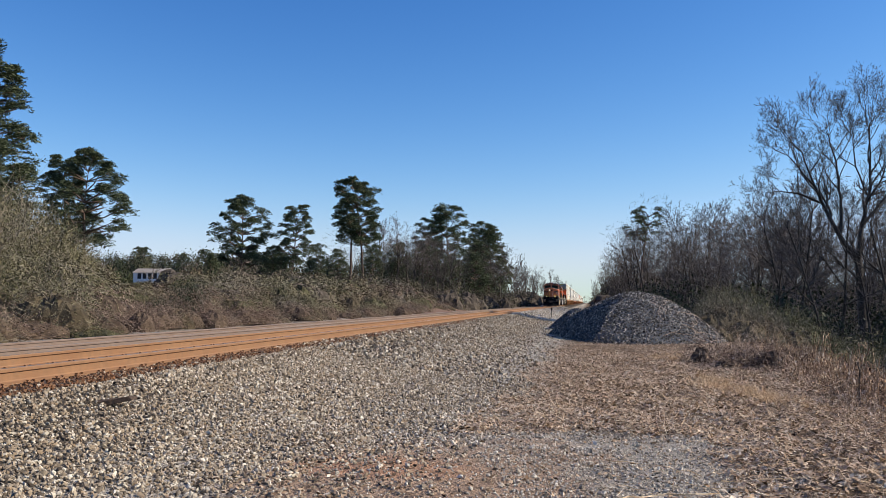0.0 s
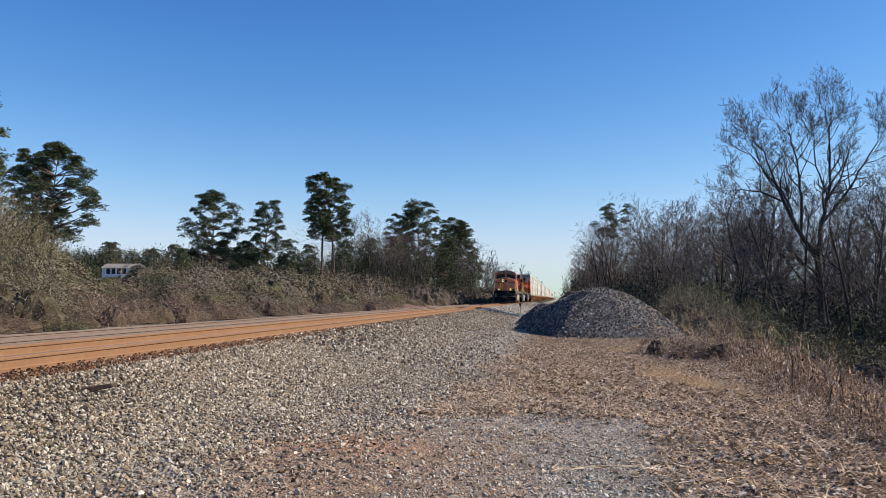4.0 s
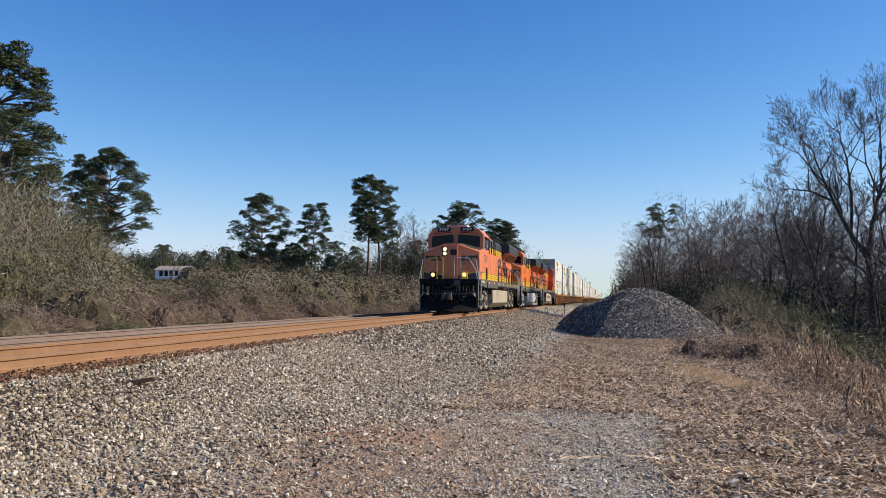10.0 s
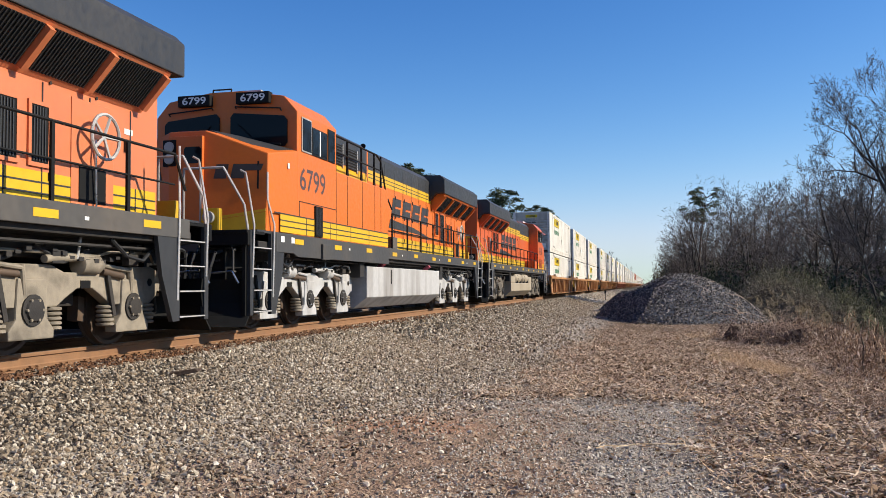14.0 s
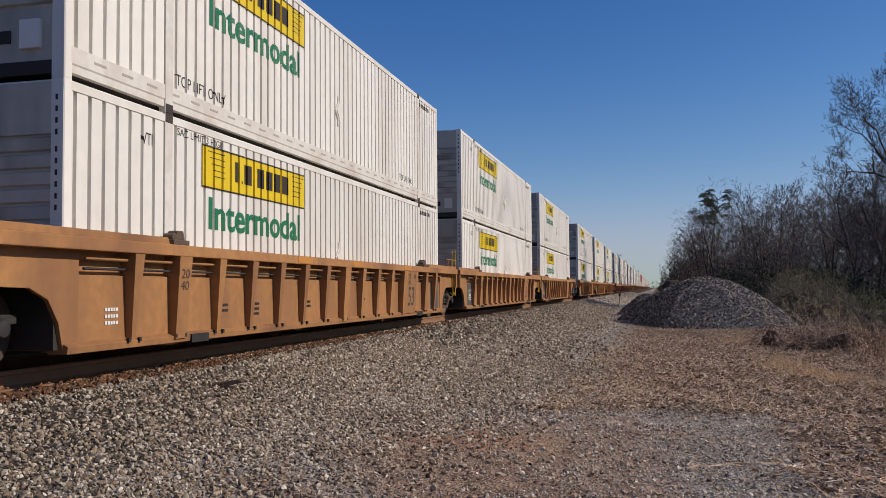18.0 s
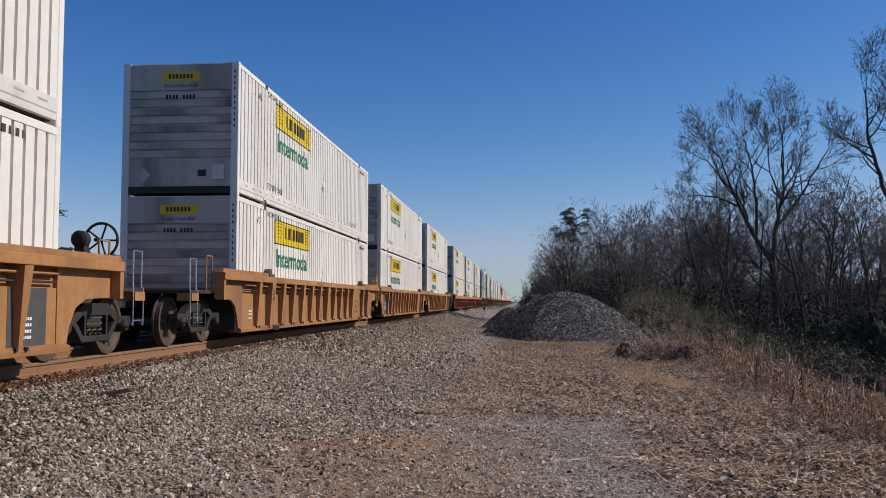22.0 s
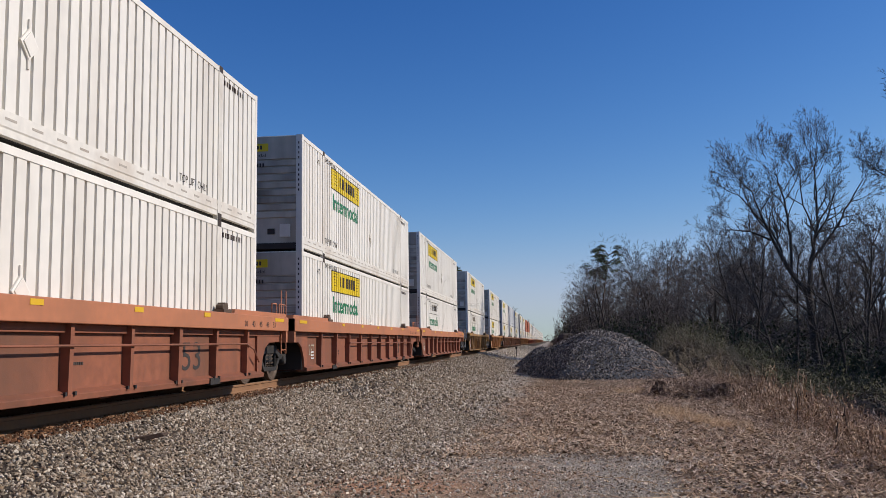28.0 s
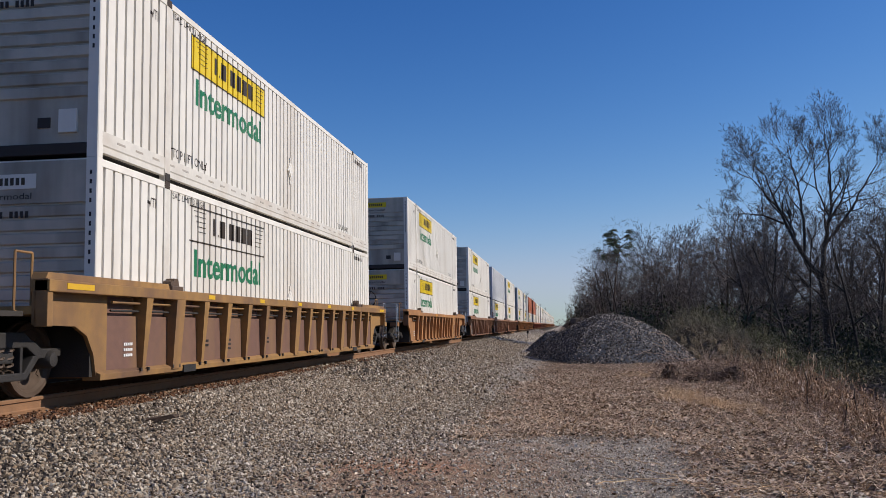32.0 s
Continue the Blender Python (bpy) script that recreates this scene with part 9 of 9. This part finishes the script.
def pine_data(seed, height, crown_from, crown_r, lobes, lobe_r, tufts, tuft, low=0.6, top=0.4):
    """A bare trunk with a domed crown: limbs that carry lobes of needle tufts in loose layers."""
    r, g = random.Random(seed), np.random.default_rng(seed)
    t = Tree(seed)
    p, d = Vector((0, 0, -0.4)), Vector((r.uniform(-0.05, 0.05), r.uniform(-0.05, 0.05), 1)).normalized()
    n, spine, r0 = 12, [], 0.014 * height
    for k in range(n):
        r1 = 0.014 * height * (1 - 0.85 * (k + 1) / n)
        d = (d + Vector((r.gauss(0, 0.03), r.gauss(0, 0.03), 0.05))).normalized()
        q = p + d * height * 0.95 / n
        t.thick.append((p, q, r0, r1))
        spine.append(q)
        p, r0 = q, r1
    places = []
    for k in range(lobes):
        f = (k + r.random()) / lobes
        wide = low + (1 - low) * math.sin(math.pi / 2 * f / 0.38) if f < 0.38 else top + (1 - top) * max(0.0, 1 - ((f - 0.38) / 0.64) ** 1.6) ** 0.75
        reach = max(0.1, crown_r * wide * math.sqrt(r.uniform(0.12, 1.0)) - lobe_r * 0.25)
        a = k * 2.4 + r.uniform(-0.7, 0.7)
        z = (crown_from + (1.02 - crown_from) * f) * height - 0.4
        c = Vector((spine[-1].x * f + reach * math.cos(a), spine[-1].y * f + reach * math.sin(a), z))
        root = spine[max(0, min(n - 1, int((z - 0.30 * reach) / height * n)))]
        mid = root.lerp(c, 0.55) + Vector((r.gauss(0, 0.12), r.gauss(0, 0.12), r.uniform(-0.15, 0.1))) * reach * 0.5
        rad = 0.035 + 0.018 * reach
        (t.thick if rad > 0.08 else t.thin).append((root, mid, rad, rad * 0.7))
        t.thin.append((mid, c, rad * 0.7, rad * 0.3))
        pr = lobe_r * r.uniform(0.65, 1.3) * (1.05 - 0.25 * f)
        m = int(tufts * r.uniform(0.8, 1.2))
        w = g.normal(0, 1, (m, 3))
        w /= np.linalg.norm(w, axis=1, keepdims=True)
        w[:, 2] = np.where(w[:, 2] < -0.3, -w[:, 2], w[:, 2])
        w *= g.uniform(0.45, 1.0, (m, 1)) * np.array([pr * r.uniform(0.85, 1.3), pr * r.uniform(0.85, 1.3), pr * 0.68])
        places.append(w + np.array(c)[None])
        for _ in range(3):
            b = places[-1][r.randrange(m)]
            t.thin.append((c, Vector(b), 0.025, 0.012))
    places = np.concatenate(places)
    sizes = tuft * g.uniform(0.65, 1.2, len(places))
    v, f = scatter([TUFT], np.zeros(len(places), int), places, turns(g, len(places), 0.5), sizes[:, None] * np.array([1.0, 1.0, 0.75]))
    data = []
    for row in t.meshes(0.02):
        if row:
            data.append(("trunk" if row[0] == "trunk" else "limb_work", raw_mesh(row[0], row[1], row[2], M["pine_bark"], True)))
    data.append(("crown", raw_mesh("crown", v, f, M["needles"])))
    return data


PINES = [pine_data(3, 16.0, 0.30, 5.6, 78, 1.2, 76, 0.31, 0.7, 0.16), pine_data(8, 16.0, 0.48, 3.4, 44, 0.98, 62, 0.31, 0.5, 0.6),
         pine_data(14, 16.0, 0.36, 4.0, 58, 1.1, 66, 0.31, 0.6, 0.5), pine_data(21, 16.0, 0.06, 4.6, 60, 1.6, 46, 0.42, 0.9),
         pine_data(27, 16.0, 0.72, 2.9, 26, 0.95, 44, 0.26, 0.5, 0.7), pine_data(33, 16.0, 0.20, 4.3, 118, 1.1, 84, 0.25, 0.7),
         pine_data(39, 16.0, 0.18, 4.4, 66, 1.35, 48, 0.38, 0.7)]
tall_pine = "tall pine with a bare trunk and layered dark crown"


def pine(k, x, y, top, turn, label=tall_pine):
    size = (top - 0.4 - float(land(x, y))) / 16.2
    return stand_tree("pine_tree", PINES[k], x, y, size, turn, label, "pine", "pines")


pine(0, -54.8, 132.2, 18.0, 40)
pine(2, -48.2, 136.0, 16.9, 200)
pine(1, -36.7, 131.0, 20.3, 10)
pine(1, -34.0, 130.0, 20.0, 140)
pine(5, -49.4, 62.0, 22.4, 250, "tall pine with a dense layered olive crown")
pine(5, -47.6, 60.0, 15.6, 100, "tall pine with a dense layered olive crown")
pine(2, -72.0, 112.0, 21.4, 20)
pine(0, -68.6, 110.0, 22.0, 160)
for x, y, top, k in ((-31.0, 162, 17.4, 1), (-26.2, 165, 19.6, 0), (-20.5, 170, 17.0, 2), (-19.0, 174, 16.0, 0), (-21.5, 166, 13.0, 3)):
    pine(6 if k in (0, 2) else k, x, y, top, (x * 37) % 360, "dark pine at the edge of the wood")
for x, y, top, k in ((-117, 215, 15.2, 3), (-111, 222, 13.8, 0), (-105, 215, 13.6, 3), (-98, 212, 14.4, 0), (-124, 226, 16.0, 3), (-91, 205, 13.0, 3), (-84, 205, 12.4, 3), (-78, 195, 12.6, 0), (-73, 190, 11.6, 3), (-120, 208, 11.5, 3), (-108, 208, 10.8, 3), (-102, 205, 10.5, 3), (-95, 200, 11.4, 3), (-88, 198, 10.4, 3), (-81, 200, 10.6, 3), (-69, 185, 10.2, 3)):
    pine(6 if k == 0 else k, x, y, top, (x * 17) % 360, "distant dark evergreen behind the shed")
for x, y, top, k in ((-52, 138, 9.0, 3), (-45, 140, 9.5, 3), (-58, 140, 8.0, 3), (-40.5, 138, 8.5, 3), (-36, 142, 9.5, 3), (-63, 138, 8.0, 3), (-49, 134, 7.5, 3), (-31, 140, 9.5, 3), (-27, 146, 9.5, 3), (-23, 144, 8.0, 3), (-43, 131, 6.5, 3), (-19.5, 150, 8.5, 3)):
    pine(k, x, y, top + 1.2, (x * 53) % 360, "young bushy evergreen below the tall pines")
pine(4, 8.3, 148.0, 17.3, 30, "slender pine rising above the bare wood")

# ---- shed on the far rise, marker post, clay cut ----
M["clay"] = surf("red clay", (0.16, 0.092, 0.062), 0.95, dirt=(0.14, 0.085, 0.055), dirt_amt=0.6, var=0.25, fine=6, bump=0.7, bump_scale=9)
M["shed_roof"] = surf("dull tan sheet roof", (0.34, 0.29, 0.24), 0.7, dirt=(0.22, 0.17, 0.13), dirt_amt=0.5, var=0.1)
M["shed_dark"] = surf("dark opening", (0.03, 0.03, 0.032), 0.8)
gz = 5.3
shed = thing("shed", "small white shed with a low gable roof", "shed", at=pose(-100.5, 190, gz))
part("wall", Mesh().box(-4.0, 4.0, -2.5, 2.5, -1.0, 1.9), "white_paint", shed, "white clad wall")
part("roof", Mesh().prism([(-2.9, 1.85), (2.9, 1.85), (0, 2.9)], "x", -4.2, 4.2), "shed_roof", shed, "dull tan low gable roof")
for x in (-2.9, -1.6, -0.3, 1.0):
    part("opening", Mesh().box(x, x + 0.9, -2.53, -2.49, 0.4, 1.7), "shed_dark", shed, "dark opening")
post = thing("marker_post", "thin dark marker post beside the ballast", "post", at=pose(-3.6, 84.0, -0.75))
part("pole", Mesh().rod((0, 0, 0), (0, 0, 1.0), 0.028), "black", post)
part("plate", Mesh().box(-0.09, 0.09, -0.05, -0.028, 0.78, 1.02), "black", post, "small plate")
cl = Mesh()
cut_n = 14
cv, cf = [], []
for k in range(cut_n + 1):
    y = 92 + 3.2 * k
    for j, (dx, dz) in enumerate(((0, 0.0), (-1.2, 0.3), (-2.4, 0.6 + 0.2 * math.sin(k)), (-4.5, 0.7))):
        cv.append((-17.4 + dx + 0.3 * math.sin(k * 1.7 + j), y, float(land(-17.4 + dx, y)) + dz * math.sin(math.pi * k / cut_n) + 0.02))
for k in range(cut_n):
    for j in range(3):
        a = k * 4 + j
        cf.append((a, a + 1, a + 5, a + 4))
solo("clay_cut", cl.add(cv, cf), "clay", "bare red clay cut beside the track", "clay bank", smooth=True)


# ---- motion ----
def motions():
    for back, ob, turned, z in TRAIN:
        rows = []
        for t in range(0, 33, 4):
            rows.append((float(t), pose(TRACK_A, head_at(t) + back, z, 0, 0, 180 if turned else 0)))
        walk(ob, rows)
    near = [(o, r) for o, r in WHEELS]
    for w, r in near[:NEAR_WHEELS]:
        flip = -1 if w.parent.parent == third else 1
        at = w.matrix_basis.translation.copy()
        rows = []
        for k in range(0, 32 * 30 + 1):
            t = k / 30
            rows.append((t, pose(*at, math.degrees(flip * SPEED * t / r), 0, 0)))
        walk(w, rows)


NEAR_WHEELS = 18 + 32
motions()
